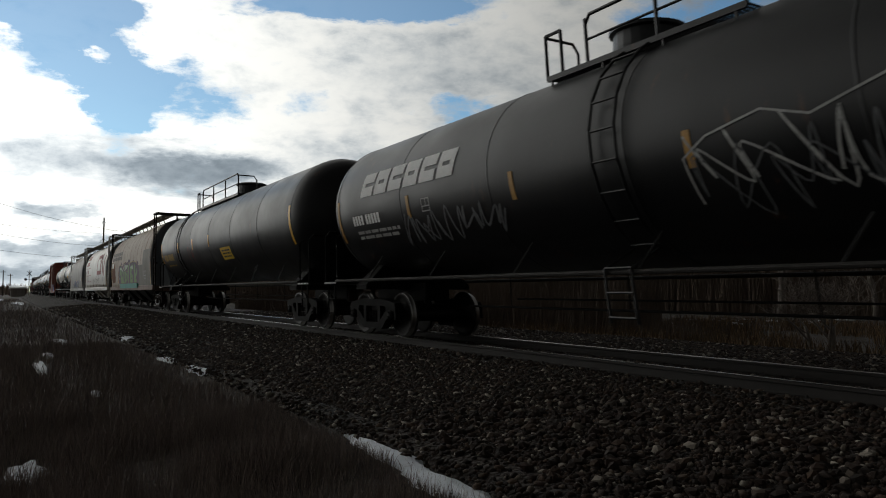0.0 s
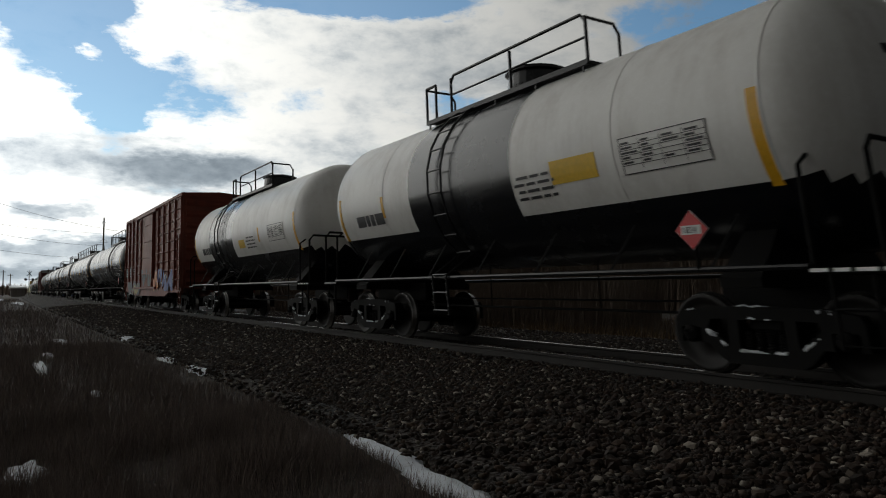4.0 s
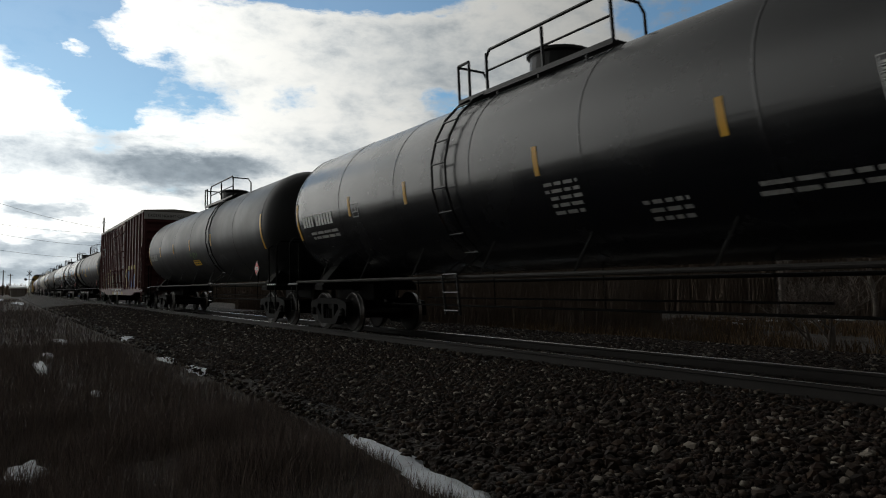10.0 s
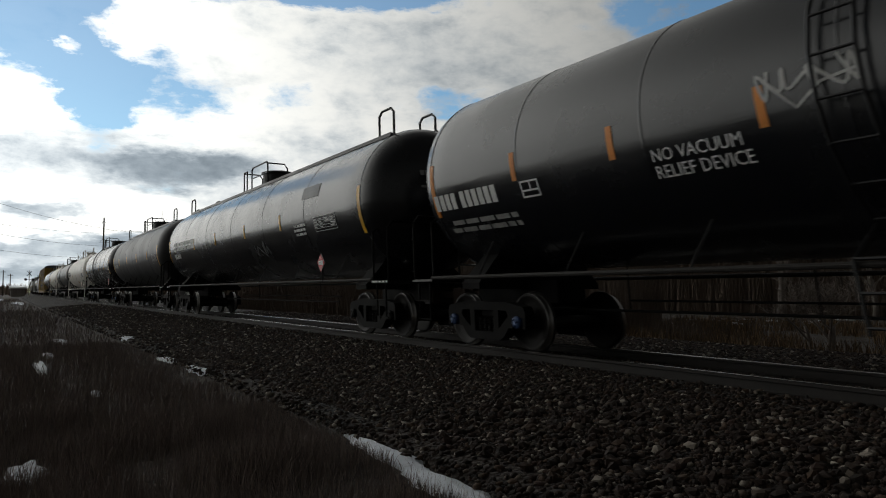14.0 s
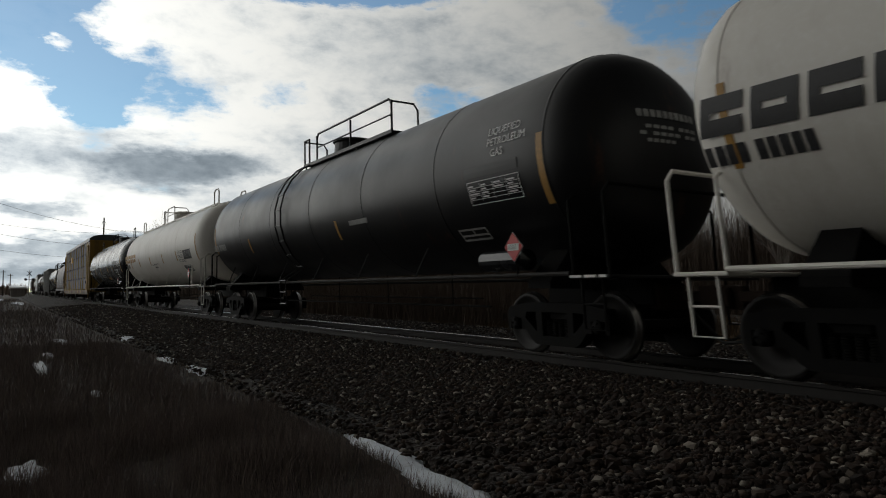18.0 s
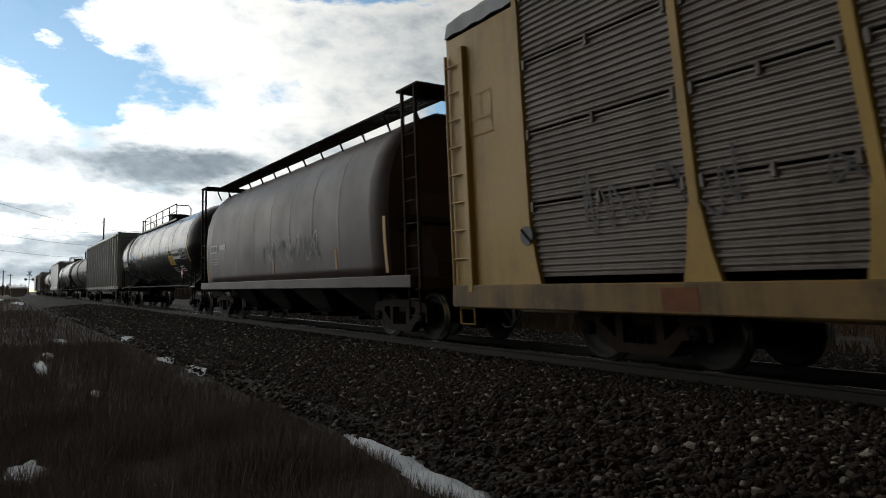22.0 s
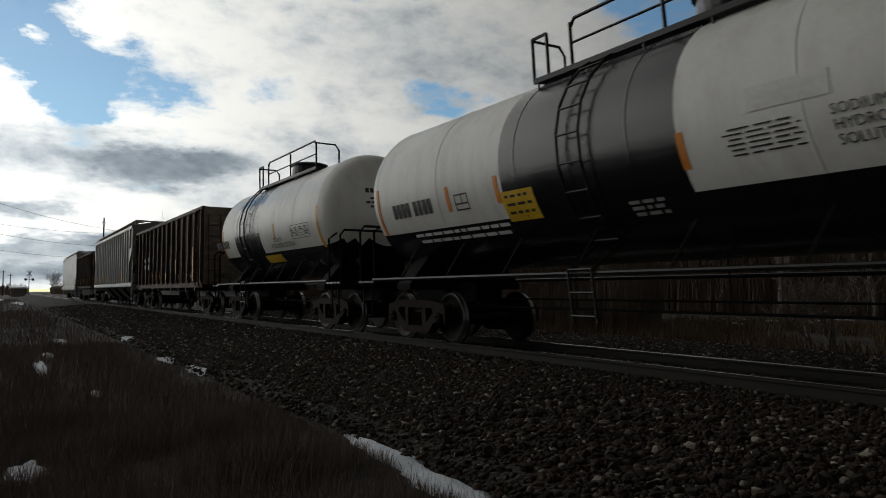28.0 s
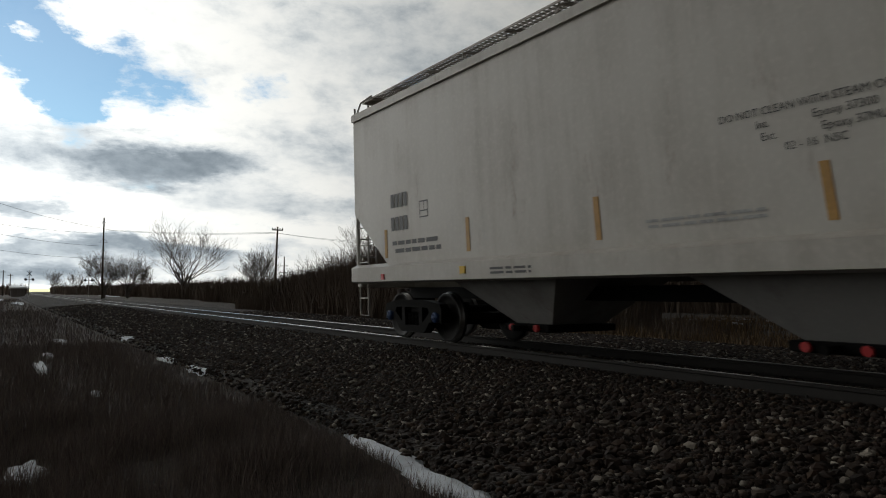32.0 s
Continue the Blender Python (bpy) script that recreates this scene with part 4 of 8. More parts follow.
# ---------------------------------------------------------------- gondola
def gondola(label, rear, front, body, posts=14, first=None, z1=4.6, z0=1.2, end_ribs=True, sill_drop=0.0, teeth=False):
    root, half, rear = start_car("gondola_car", label, "gondola car", rear, front)
    mat, W = M[body], 1.5
    hb = half - 0.85
    lo = -hb + 0.1 if first is None else first

    def post_x(i):
        return lo - 2 * lo * i / (posts - 1)
    for s in (-1, 1):
        g = Geo()
        nx, nz = 110, 22
        for i in range(nx + 1):
            for j in range(nz + 1):
                x, z = -hb + 2 * hb * i / nx, z0 + (z1 - z0) * j / nz
                d = 0.034 * noise.noise((x * 0.9, s * 4.0, z * 1.1)) + 0.03 * noise.noise((x * 2.3, 7.0, z * 2.6))
                edge = min(j, nz - j) / nz
                g.v.append((x, s * (W + (min(0.03, d) if 0 < edge else 0)), z))
        for i in range(nx):
            for j in range(nz):
                a = i * (nz + 1) + j
                q = (a, a + nz + 1, a + nz + 2, a + 1)
                g.face(q if s < 0 else q[::-1])
        g.box(-hb, hb, s * (W - 0.05) - 0.01, s * (W - 0.05) + 0.01, z0, z1)
        part("side_sheet", g, mat, root, "dented steel side", smooth=True)
        g = Geo().box(-hb - 0.03, hb + 0.03, s * W - 0.09, s * W + 0.09, z1 - 0.03, z1 + 0.12, bevel=0.02)
        part("top_chord", g, mat, root)
        g = Geo().box(-hb, hb, s * W - 0.06, s * W + 0.06, z0 - 0.12, z0 + 0.08, bevel=0.015)
        part("side_sill", g, mat, root)
        if sill_drop:
            g = Geo().prism([(-hb + 1.9, z0 - 0.13), (-hb + 2.8, z0 - sill_drop), (hb - 2.8, z0 - sill_drop), (hb - 1.9, z0 - 0.13)], s * (W - 0.25) - 0.05, s * (W - 0.25) + 0.05)
            part("drop_bottom", g, M["truck"], root)
        for i in range(posts):
            x = post_x(i)
            g = Geo().loft([[(x - 0.085, s * W, z), (x - 0.06, s * (W + d), z), (x + 0.06, s * (W + d), z), (x + 0.085, s * W, z)] for z, d in ((z0 - (0.3 if teeth and 0 < i < posts - 1 else 0.0), 0.06), (z0 + 0.2, 0.13), (z1 - 0.02, 0.11))])
            part("side_post", g, mat, root)
    for s in (-1, 1):
        g = Geo().box(s * hb - 0.05, s * hb + 0.05, -W, W, z0, z1 + 0.1, bevel=0.01)
        part("end_wall", g, M["gon_end"] if body == "gon_rust" else mat, root)
        if end_ribs:
            for i in range(7):
                z = z0 + 0.25 + i * (z1 - z0 - 0.3) / 6.4
                part("end_rib", Geo().box(s * hb - 0.14 + (0 if s < 0 else 0.04), s * hb + 0.10 + (0 if s > 0 else 0), -W + 0.02, -0.72 if teeth else W - 0.02, z, z + 0.16, bevel=0.03), M["gon_end"] if body == "gon_rust" else mat, root)
        if teeth:
            part("end_panel", Geo().box(s * (hb + 0.1) - 0.05, s * (hb + 0.1) + 0.05, -0.7, W - 0.05, z0 + 0.1, z1 - 0.1, bevel=0.02), mat, root)
        for y in (-W - 0.14,):
            add_ladder(root, s * (hb - 0.45), y, z0 - 0.05, z1, 0.44, mat, "corner_ladder", 0.42)
            add_stirrup(root, s * (hb - 0.45), y + 0.05, 0.42, z0 - 0.05, mat)
        add_ladder(root, s * (hb + 0.14), -W + 0.35, z0, z1 - 0.2, 0.44, mat, "end_ladder", 0.42, "y")
    g = Geo().box(-hb, hb, -W, W, z0 - 0.02, z0 + 0.06)
    g.box(-half + 0.88, half - 0.88, -0.33, 0.33, 0.75, z0)
    for i in range(9):
        x = -hb * 0.8 + 1.6 * hb * i / 8
        g.box(x - 0.08, x + 0.08, -W, W, z0 - 0.22, z0)
    part("underframe", g, M["black_dull"], root)
    part("brake_rigging", shared("brake_rigging", g_brake_rig, M["truck"]), None, root)
    add_truck(root, half - 2.25, False, True)
    add_truck(root, -half + 2.25, False, True)
    side = Side(root, lambda z: -W - 0.035)
    side.hs, side.half, side.post = hb, half, post_x
    return side, rear


# ---------------------------------------------------------------- box cars
def boxcar(label, rear, front, body, posts=18, z1=5.2, doors=2, door_at=1.6, door_w=2.5, corrugated=False, white_top=False):
    root, half, rear = start_car("boxcar", label, "boxcar", rear, front)
    mat, W, z0 = M[body], 1.5, 1.05
    hb = half - 0.75
    g = Geo().box(-hb, hb, -W, W, z0, z1, bevel=0.03)
    part("body_shell", g, mat, root)
    g = Geo().loft([[(x, -W - 0.07, z1 - 0.06), (x, -W - 0.07, z1 + 0.05), (x, 0, z1 + 0.16), (x, W + 0.07, z1 + 0.05), (x, W + 0.07, z1 - 0.06)] for x in (-hb - 0.02, hb + 0.02)])
    part("roof", g, M["galv"] if not corrugated else mat, root)
    for i in range(int(2 * hb / 1.1)):
        x = -hb + 0.5 + i * 1.1
        part("roof_rib", Geo().loft([[(x + d, -W - 0.085, z1 + 0.0), (x + d, -W - 0.08, z1 + 0.07), (x + d, 0, z1 + 0.19), (x + d, W, z1 + 0.08), (x + d, W, z1 + 0.02)] for d in (-0.04, 0.04)]), M["galv"] if not corrugated else mat, root)
    dw = doors * door_w / 2
    xd = door_at
    for i in range(posts):
        x = -hb + 0.12 + (2 * hb - 0.24) * i / (posts - 1)
        if xd - dw - 0.1 < x < xd + dw + 0.1:
            continue
        part("side_post", Geo().loft([[(x - 0.075, -W, z), (x - 0.04, -W - 0.085, z), (x + 0.04, -W - 0.085, z), (x + 0.075, -W, z)] for z in (z0 + 0.02, z1 - 0.08)]), mat, root)
    if corrugated:
        for j in range(9):
            z = z0 + 0.4 + j * 0.43
            for a, b in ((-hb + 0.1, xd - dw - 0.12), (xd + dw + 0.12, hb - 0.1)):
                part("side_corrugation", Geo().loft([[(x, -W, z - 0.05), (x, -W - 0.045, z - 0.015), (x, -W - 0.045, z + 0.015), (x, -W, z + 0.05)] for x in (a, b)]), mat, root)
    # sliding plug doors: leaf, rails, lock rods, ribs
    for k in range(doors):
        a = xd - dw + k * door_w
        leaf = part("door", Geo().box(a + 0.02, a + door_w - 0.02, -W - 0.09, -W + 0.02, z0 + 0.1, z1 - 0.2, bevel=0.02), mat, root)
        if not corrugated:
            for j in range(5):
                z = z0 + 0.35 + j * (z1 - z0 - 0.9) / 4.2
                part("door_rib", Geo().box(a + 0.06, a + door_w - 0.06, -W - 0.13, -W - 0.08, z, z + 0.09, bevel=0.015), mat, leaf)
            for q in (0.14, 0.42, 0.66, 0.88):
                x = a + door_w * q
                part("lock_rod", Geo().tube([(x, -W - 0.17, z0 + 0.1), (x, -W - 0.17, z1 - 0.3)], 0.03, 6), mat, leaf)
                for z in (1.4, 2.2, 3.3, 4.4):
                    part("rod_keeper", Geo().box(x - 0.07, x + 0.07, -W - 0.21, -W - 0.09, z, z + 0.1, bevel=0.015), mat, leaf)
        else:
            for j in range(4):
                z = z0 + 0.75 + j * 0.82
                part("door_rib", Geo().box(a + 0.06, a + door_w - 0.06, -W - 0.12, -W - 0.08, z, z + 0.06, bevel=0.012), mat, leaf)
            for q in (0.03, 0.97):
                part("door_edge", Geo().box(a + door_w * q - 0.06, a + door_w * q + 0.06, -W - 0.15, -W - 0.08, z0 + 0.12, z1 - 0.22, bevel=0.015), mat, leaf)
    for z in (z0 + 0.06, z1 - 0.15):
        part("door_track", Geo().box(xd - dw - door_w * 0.6, xd + dw + door_w * 0.2, -W - 0.15, -W - 0.02, z - 0.05, z + 0.05, bevel=0.012), mat, root)
    g = Geo()
    for s in (-1, 1):
        g.prism([(-hb, z0 + 0.12), (-hb, z0 - 0.16), (-hb + 2.6, z0 - 0.16), (-hb + 3.6, z0 - 0.34), (hb - 3.6, z0 - 0.34), (hb - 2.6, z0 - 0.16), (hb, z0 - 0.16), (hb, z0 + 0.12)], s * W - 0.05, s * W + 0.03 if s > 0 else -W + 0.05) if s > 0 else \
            g.prism([(-hb, z0 + 0.12), (-hb, z0 - 0.16), (-hb + 2.6, z0 - 0.16), (-hb + 3.6, z0 - 0.34), (hb - 3.6, z0 - 0.34), (hb - 2.6, z0 - 0.16), (hb, z0 - 0.16), (hb, z0 + 0.12)], -W - 0.04, -W + 0.05)
    g.box(-half + 0.8, half - 0.8, -0.33, 0.33, 0.72, z0)
    part("side_sill", g, mat, root)
    for s in (-1, 1):
        for j in range(8):
            z = z0 + 0.3 + j * 0.47
            part("end_rib", Geo().loft([[(s * hb, y, z - 0.14), (s * (hb + 0.085), y, z - 0.03), (s * (hb + 0.085), y, z + 0.03), (s * hb, y, z + 0.14)] for y in (-W + 0.12, W - 0.12)]), mat, root)
        if white_top:
            part("end_band", Geo().box(s * hb - 0.02, s * hb + 0.035, -W - 0.02, W + 0.02, z1 - 0.42, z1 - 0.02), M["sign_white"], root, "white-painted band")
        add_ladder(root, s * (hb - 0.3), -W - 0.11, z0 - 0.05, 3.3, 0.44, mat, "corner_ladder", 0.38)
        add_stirrup(root, s * (hb - 0.3), -W - 0.05, 0.42, z0 - 0.1, mat)
    part("brake_rigging", shared("brake_rigging", g_brake_rig, M["truck"]), None, root)
    add_truck(root, half - 2.6)
    add_truck(root, -half + 2.6)
    side = Side(root, lambda z: -W - 0.004)
    side.hs, side.half, side.door = hb, half, (xd - dw, xd + dw)
    side.post = lambda i: -hb + 0.12 + (2 * hb - 0.24) * i / (posts - 1)
    return side, rear


# ---------------------------------------------------------------- autorack
def autorack(label, rear, front):
    root, half, rear = start_car("autorack", label, "autorack car", rear, front)
    y_m, g_m = M["yellow"], M["rack"]
    W, z0, z1, hb = 1.52, 1.02, 5.25, half - 0.55
    at = [-11.8, -8.9, -6.95, -5.0, -2.15, 0.85, 3.7, 6.65, 8.65, 11.8]
    n = len(at) - 1
    for s in (-1, 1):
        for x in at:
            g = Geo().loft([[(x - 0.08, s * (W - 0.06), z), (x - 0.06, s * (W + 0.05), z), (x + 0.06, s * (W + 0.05), z), (x + 0.08, s * (W - 0.06), z)] for z in (z0, z1)])
            g.prism([(x - 0.25, z0), (x + 0.25, z0), (x + 0.16, z0 + 0.35), (x + 0.08, z0 + 0.85), (x - 0.08, z0 + 0.85), (x - 0.16, z0 + 0.35)], s * W - 0.02 if s > 0 else -W - 0.06, s * W + 0.06 if s > 0 else -W + 0.02)
            part("rack_post", g, y_m, root)
    # corrugated side screens, four rows a bay
    for i in range(n):
        a = at[i] + 0.09
        b = at[i + 1] - 0.09
        for j in range(4):
            za, zb = z0 + 0.12 + j * 1.04, z0 + 0.12 + j * 1.04 + 1.0
            g, m = Geo(), 44
            for k in range(m + 1):
                z = za + (zb - za) * k / m
                d = 0.014 * (1 if k % 4 in (1, 2) else -1)
                g.v += [(a, -W + d, z), (b, -W + d, z)]
            for k in range(m):
                g.face((2 * k, 2 * k + 1, 2 * k + 3, 2 * k + 2))
            g.box(a, b, -W + 0.05, -W + 0.09, za, zb)
            part("side_screen", g, g_m, root)
            for x in (a + 0.04, (a + b) / 2, b - 0.04):
                part("screen_clip", Geo().box(x - 0.03, x + 0.03, -W - 0.045, -W + 0.02, zb - 0.10, zb + 0.06, bevel=0.01), g_m, root)
    g = Geo().box(-hb + 1.2, hb - 1.2, W - 0.06, W, z0, z1)
    part("far_screen", g, g_m, root)
    for s in (-1, 1):
        for y in (-W - 0.01, W - 0.06):
            part("end_panel", Geo().box(s * (hb - 1.0) - 1.0, s * (hb - 1.0) + 1.0, y, y + 0.07, z0 - 0.1, z1 - 0.05, bevel=0.02), y_m, root)
        end = part("end_door", Geo().box(s * hb - 0.06, s * hb + 0.06, -W + 0.02, W - 0.02, z0 - 0.1, z1 + 0.1, bevel=0.03), y_m, root)
        for y in (-0.76, 0.0, 0.76):
            part("door_rib", Geo().box(s * (hb + 0.06) - 0.04, s * (hb + 0.06) + 0.04, y - 0.05, y + 0.05, z0, z1, bevel=0.012), y_m, end)
        add_ladder(root, s * (hb - 0.28), -W - 0.06, z0 - 0.1, z1 - 0.35, 0.46, y_m, "corner_ladder", 0.46, r=0.02)
        part("ladder_guard", Geo().box(s * (hb - 0.55) - 0.07, s * (hb - 0.55) + 0.07, -W - 0.1, -W + 0.01, z0 - 0.1, z1 - 0.3, bevel=0.015), y_m, root)
        ring = [(x, z) for x, z in ((s * 11.8 + 0.14 * math.cos(k * 0.3927), 1.72 + 0.14 * math.sin(k * 0.3927)) for k in range(16))]
        part("round_emblem", Geo().prism(ring[::-1], -W - 0.075, -W - 0.04), M["spray_grey"], root, "round warning disc")
        part("disc_bar", Geo().prism([(s * 11.8 - 0.12, 1.80), (s * 11.8 - 0.09, 1.83), (s * 11.8 + 0.12, 1.64), (s * 11.8 + 0.09, 1.61)], -W - 0.085, -W - 0.074), M["truck"], root)
        add_stirrup(root, s * (hb - 0.3), -W, 0.42, z0 - 0.1, y_m)
    # arched corrugated roof
    def roof(x, up):
        out = []
        for k in range(13):
            a = math.pi * k / 12
            out.append((x, -(W + 0.03) * math.cos(a), z1 - 0.02 + up + 0.62 * math.sin(a) ** 0.6))
        return out
    g = Geo()
    m = int(2 * hb / 0.28)
    g.loft([roof(-hb + 2 * hb * i / m, 0.03 if i % 2 else 0.0) for i in range(m + 1)], caps=True)
    part("roof", g, M["rack_roof"], root)
    g = Geo()
    for s in (-1, 1):
        g.box(-hb, hb, s * W - 0.06, s * W + 0.09 if s > 0 else -W + 0.06, z0 - 0.34, z0 + 0.02, bevel=0.02) if s > 0 else g.box(-hb, hb, -W - 0.09, -W + 0.06, z0 - 0.34, z0 + 0.02, bevel=0.02)
    g.box(-half + 0.8, half - 0.8, -0.4, 0.4, 0.6, z0)
    g.box(-hb, hb, -W, W, z0 - 0.05, z0)
    part("deck_sill", g, M["yellow_sill"], root)
    add_truck(root, half - 4.0, rusty=True)
    add_truck(root, -half + 4.0, rusty=True)
    side = Side(root, lambda z: -W - 0.02)
    side.hs, side.half = hb, half
    return side, rear


# ---------------------------------------------------------------- the land
def bend(x):
    """The line swings slowly away from the camera far down the track."""
    return 4.2e-5 * max(0.0, -x - 20.0) ** 2


def ground_z(x, y):
    """Height of the land: camera side, ballast shoulder, far side."""
    d = y - TRACK_Y - bend(x)
    profile = curve_between([(-400, -0.9), (-60, -0.8), (-20, -0.62), (-8, -0.52), (-4.9, -0.46), (-1.9, -0.22), (-1.3, -0.17), (1.3, -0.17), (1.9, -0.19), (5.4, -0.21), (6.4, -0.38), (9, -0.46), (60, -0.75), (900, -0.9)])
    z = profile(d)
    off = min(1.0, max(0.0, (abs(d) - (4.6 if d < 0 else 6.2)) / 3))
    return z + off * (0.10 * noise.noise((x * 0.35, y * 0.35, 0)) + 0.05 * noise.noise((x * 1.1, y * 1.1, 3)))


k = Nodes("winter_ground")
co = k.coords()
a, b, c = k.noise(co, 0.35, 6, 0.6), k.noise(co, 6, 6, 0.7), k.noise(co, 40, 3, 0.7)
col = k.mix(k.smooth(a, 0.4, 0.62), (0.052, 0.043, 0.037), (0.082, 0.068, 0.057))
col = k.mix(k.smooth(b, 0.45, 0.7), col, (0.018, 0.014, 0.011))
M["ground"] = k.finish(col, 0.95, 0, k.math("ADD", b, k.math("MULTIPLY", c, 0.5)), 0.8, 0.06)

k = Nodes("crushed_stone_bed")
co = k.coords()
vor = k.n("TexVoronoi")
k.put(vor.inputs["Vector"], co)
vor.inputs["Scale"].default_value = 17
tint = k.n("SeparateColor")
k.t.links.new(vor.outputs["Color"], tint.inputs[0])
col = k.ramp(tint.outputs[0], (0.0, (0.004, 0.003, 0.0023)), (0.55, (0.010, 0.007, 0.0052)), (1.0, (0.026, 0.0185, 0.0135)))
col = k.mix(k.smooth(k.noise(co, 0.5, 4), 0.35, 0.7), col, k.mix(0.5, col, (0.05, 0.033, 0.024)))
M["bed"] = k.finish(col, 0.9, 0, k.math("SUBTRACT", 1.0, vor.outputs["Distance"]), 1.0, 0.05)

k = Nodes("crushed_stone")
g_ = k.n("NewGeometry").outputs["Random Per Island"]
rnd_ = k.n("ObjectInfo").outputs["Random"]
co = k.coords()
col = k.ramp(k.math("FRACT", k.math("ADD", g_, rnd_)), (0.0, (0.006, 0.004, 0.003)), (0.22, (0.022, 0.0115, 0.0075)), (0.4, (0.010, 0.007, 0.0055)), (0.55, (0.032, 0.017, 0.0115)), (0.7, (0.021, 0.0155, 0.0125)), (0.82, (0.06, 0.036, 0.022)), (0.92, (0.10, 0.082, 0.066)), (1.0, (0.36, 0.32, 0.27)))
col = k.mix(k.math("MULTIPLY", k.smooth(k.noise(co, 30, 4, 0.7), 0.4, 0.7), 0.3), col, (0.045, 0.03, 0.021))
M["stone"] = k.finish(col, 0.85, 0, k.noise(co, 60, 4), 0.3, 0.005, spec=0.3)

k = Nodes("old_snow")
co = k.coords()
col = k.mix(k.smooth(k.noise(co, 9, 5, 0.7), 0.55, 0.8), (0.72, 0.75, 0.80), (0.30, 0.27, 0.24))
M["snow"] = k.finish(col, 0.75, 0, k.noise(co, 18, 5, 0.65), 0.5, 0.03)

k = Nodes("dry_grass")
g_ = k.n("NewGeometry").outputs["Random Per Island"]
col = k.ramp(g_, (0.0, (0.08, 0.065, 0.059)), (0.5, (0.17, 0.13, 0.114)), (0.86, (0.25, 0.2, 0.172)), (0.95, (0.2, 0.165, 0.125)), (1.0, (0.36, 0.32, 0.26)))
M["grass"] = k.finish(col, 0.9)


def sheet(name, xs, ys, height, mat, label, category, kind="structure"):
    g = Geo()
    n = len(ys)
    for x in xs:
        for y in ys:
            g.v.append((x, y, height(x, y)))
    for i in range(len(xs) - 1):
        for j in range(n - 1):
            q = i * n + j
            g.face((q, q + n, q + n + 1, q + 1))
    ob = new(name, g.mesh(name, mat, True))
    return tagged(ob, label, category, kind=kind)


def steps(*runs):
    out = []
    for a, b, d in runs:
        n = max(1, round((b - a) / d))
        out += [a + (b - a) * i / n for i in range(n)]
    return out + [runs[-1][1]]


ground = sheet("ground", steps((-4800, -1200, 300), (-1200, -200, 50), (-200, -40, 4), (-40, 12, 0.5), (12, 100, 8), (100, 4800, 400)),
               steps((-4800, -300, 400), (-300, -20, 14), (-20, -4, 1), (-4, 14, 0.4), (14, 40, 2), (40, 300, 20), (300, 4800, 400)),
               lambda x, y: ground_z(x, y) - 0.06, M["ground"], "brown winter ground with dead grass and weeds", "ground")

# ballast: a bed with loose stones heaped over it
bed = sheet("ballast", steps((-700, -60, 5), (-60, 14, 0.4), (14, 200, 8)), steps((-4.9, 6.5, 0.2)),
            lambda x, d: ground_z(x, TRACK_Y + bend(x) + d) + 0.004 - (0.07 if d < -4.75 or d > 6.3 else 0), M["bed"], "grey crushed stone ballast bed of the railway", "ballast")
for v in bed.data.vertices:
    v.co.y += TRACK_Y + bend(v.co.x)


def stone_shape(rnd):
    t = (1 + 5 ** 0.5) / 2
    base = [(-1, t, 0), (1, t, 0), (-1, -t, 0), (1, -t, 0), (0, -1, t), (0, 1, t), (0, -1, -t), (0, 1, -t), (t, 0, -1), (t, 0, 1), (-t, 0, -1), (-t, 0, 1)]
    q = Euler((rnd.uniform(0, 6), rnd.uniform(0, 6), rnd.uniform(0, 6))).to_matrix()
    sx, sy, sz = rnd.uniform(0.8, 1.35), rnd.uniform(0.6, 1.0), rnd.uniform(0.5, 0.9)
    out = []
    for p in base:
        v = q @ (Vector(p) / 1.9 * rnd.uniform(0.62, 1.22))
        out.append((v.x * sx, v.y * sy, v.z * sz))
    return out


ICO = [(0, 11, 5), (0, 5, 1), (0, 1, 7), (0, 7, 10), (0, 10, 11), (1, 5, 9), (5, 11, 4), (11, 10, 2), (10, 7, 6), (7, 1, 8), (3, 9, 4), (3, 4, 2), (3, 2, 6), (3, 6, 8), (3, 8, 9), (4, 9, 5), (2, 4, 11), (6, 2, 10), (8, 6, 7), (9, 8, 1)]
STONES = [np.array(stone_shape(random.Random(50 + i))) for i in range(24)]


def scatter(name, spots, label, mat, parent=None, seed=3):
    """Many small stones in one mesh: spots of (x, y, z, size)."""
    rng = np.random.default_rng(seed)
    n = len(spots)
    V = np.empty((n, 12, 3))
    for i, (x, y, z, s) in enumerate(spots):
        a = rng.uniform(0, 6.28)
        c, d = math.cos(a), math.sin(a)
        p = STONES[i % len(STONES)]
        V[i, :, 0] = (p[:, 0] * c - p[:, 1] * d) * s + x
        V[i, :, 1] = (p[:, 0] * d + p[:, 1] * c) * s + y
        V[i, :, 2] = p[:, 2] * s + z
    F = (np.array(ICO)[None] + 12 * np.arange(n)[:, None, None]).reshape(-1)
    me = bpy.data.meshes.new(name)
    me.vertices.add(12 * n)
    me.vertices.foreach_set("co", V.reshape(-1))
    me.loops.add(len(F))
    me.loops.foreach_set("vertex_index", F.astype(np.int32))
    me.polygons.add(len(F) // 3)
    me.polygons.foreach_set("loop_start", np.arange(0, len(F), 3, dtype=np.int32))
    me.polygons.foreach_set("loop_total", np.full(len(F) // 3, 3, dtype=np.int32))
    me.materials.append(mat)
    me.update(calc_edges=True)
    ob = new(name, me)
    ob.parent = parent
    return tagged(ob, label, "" if parent else "stones", kind="stuff")


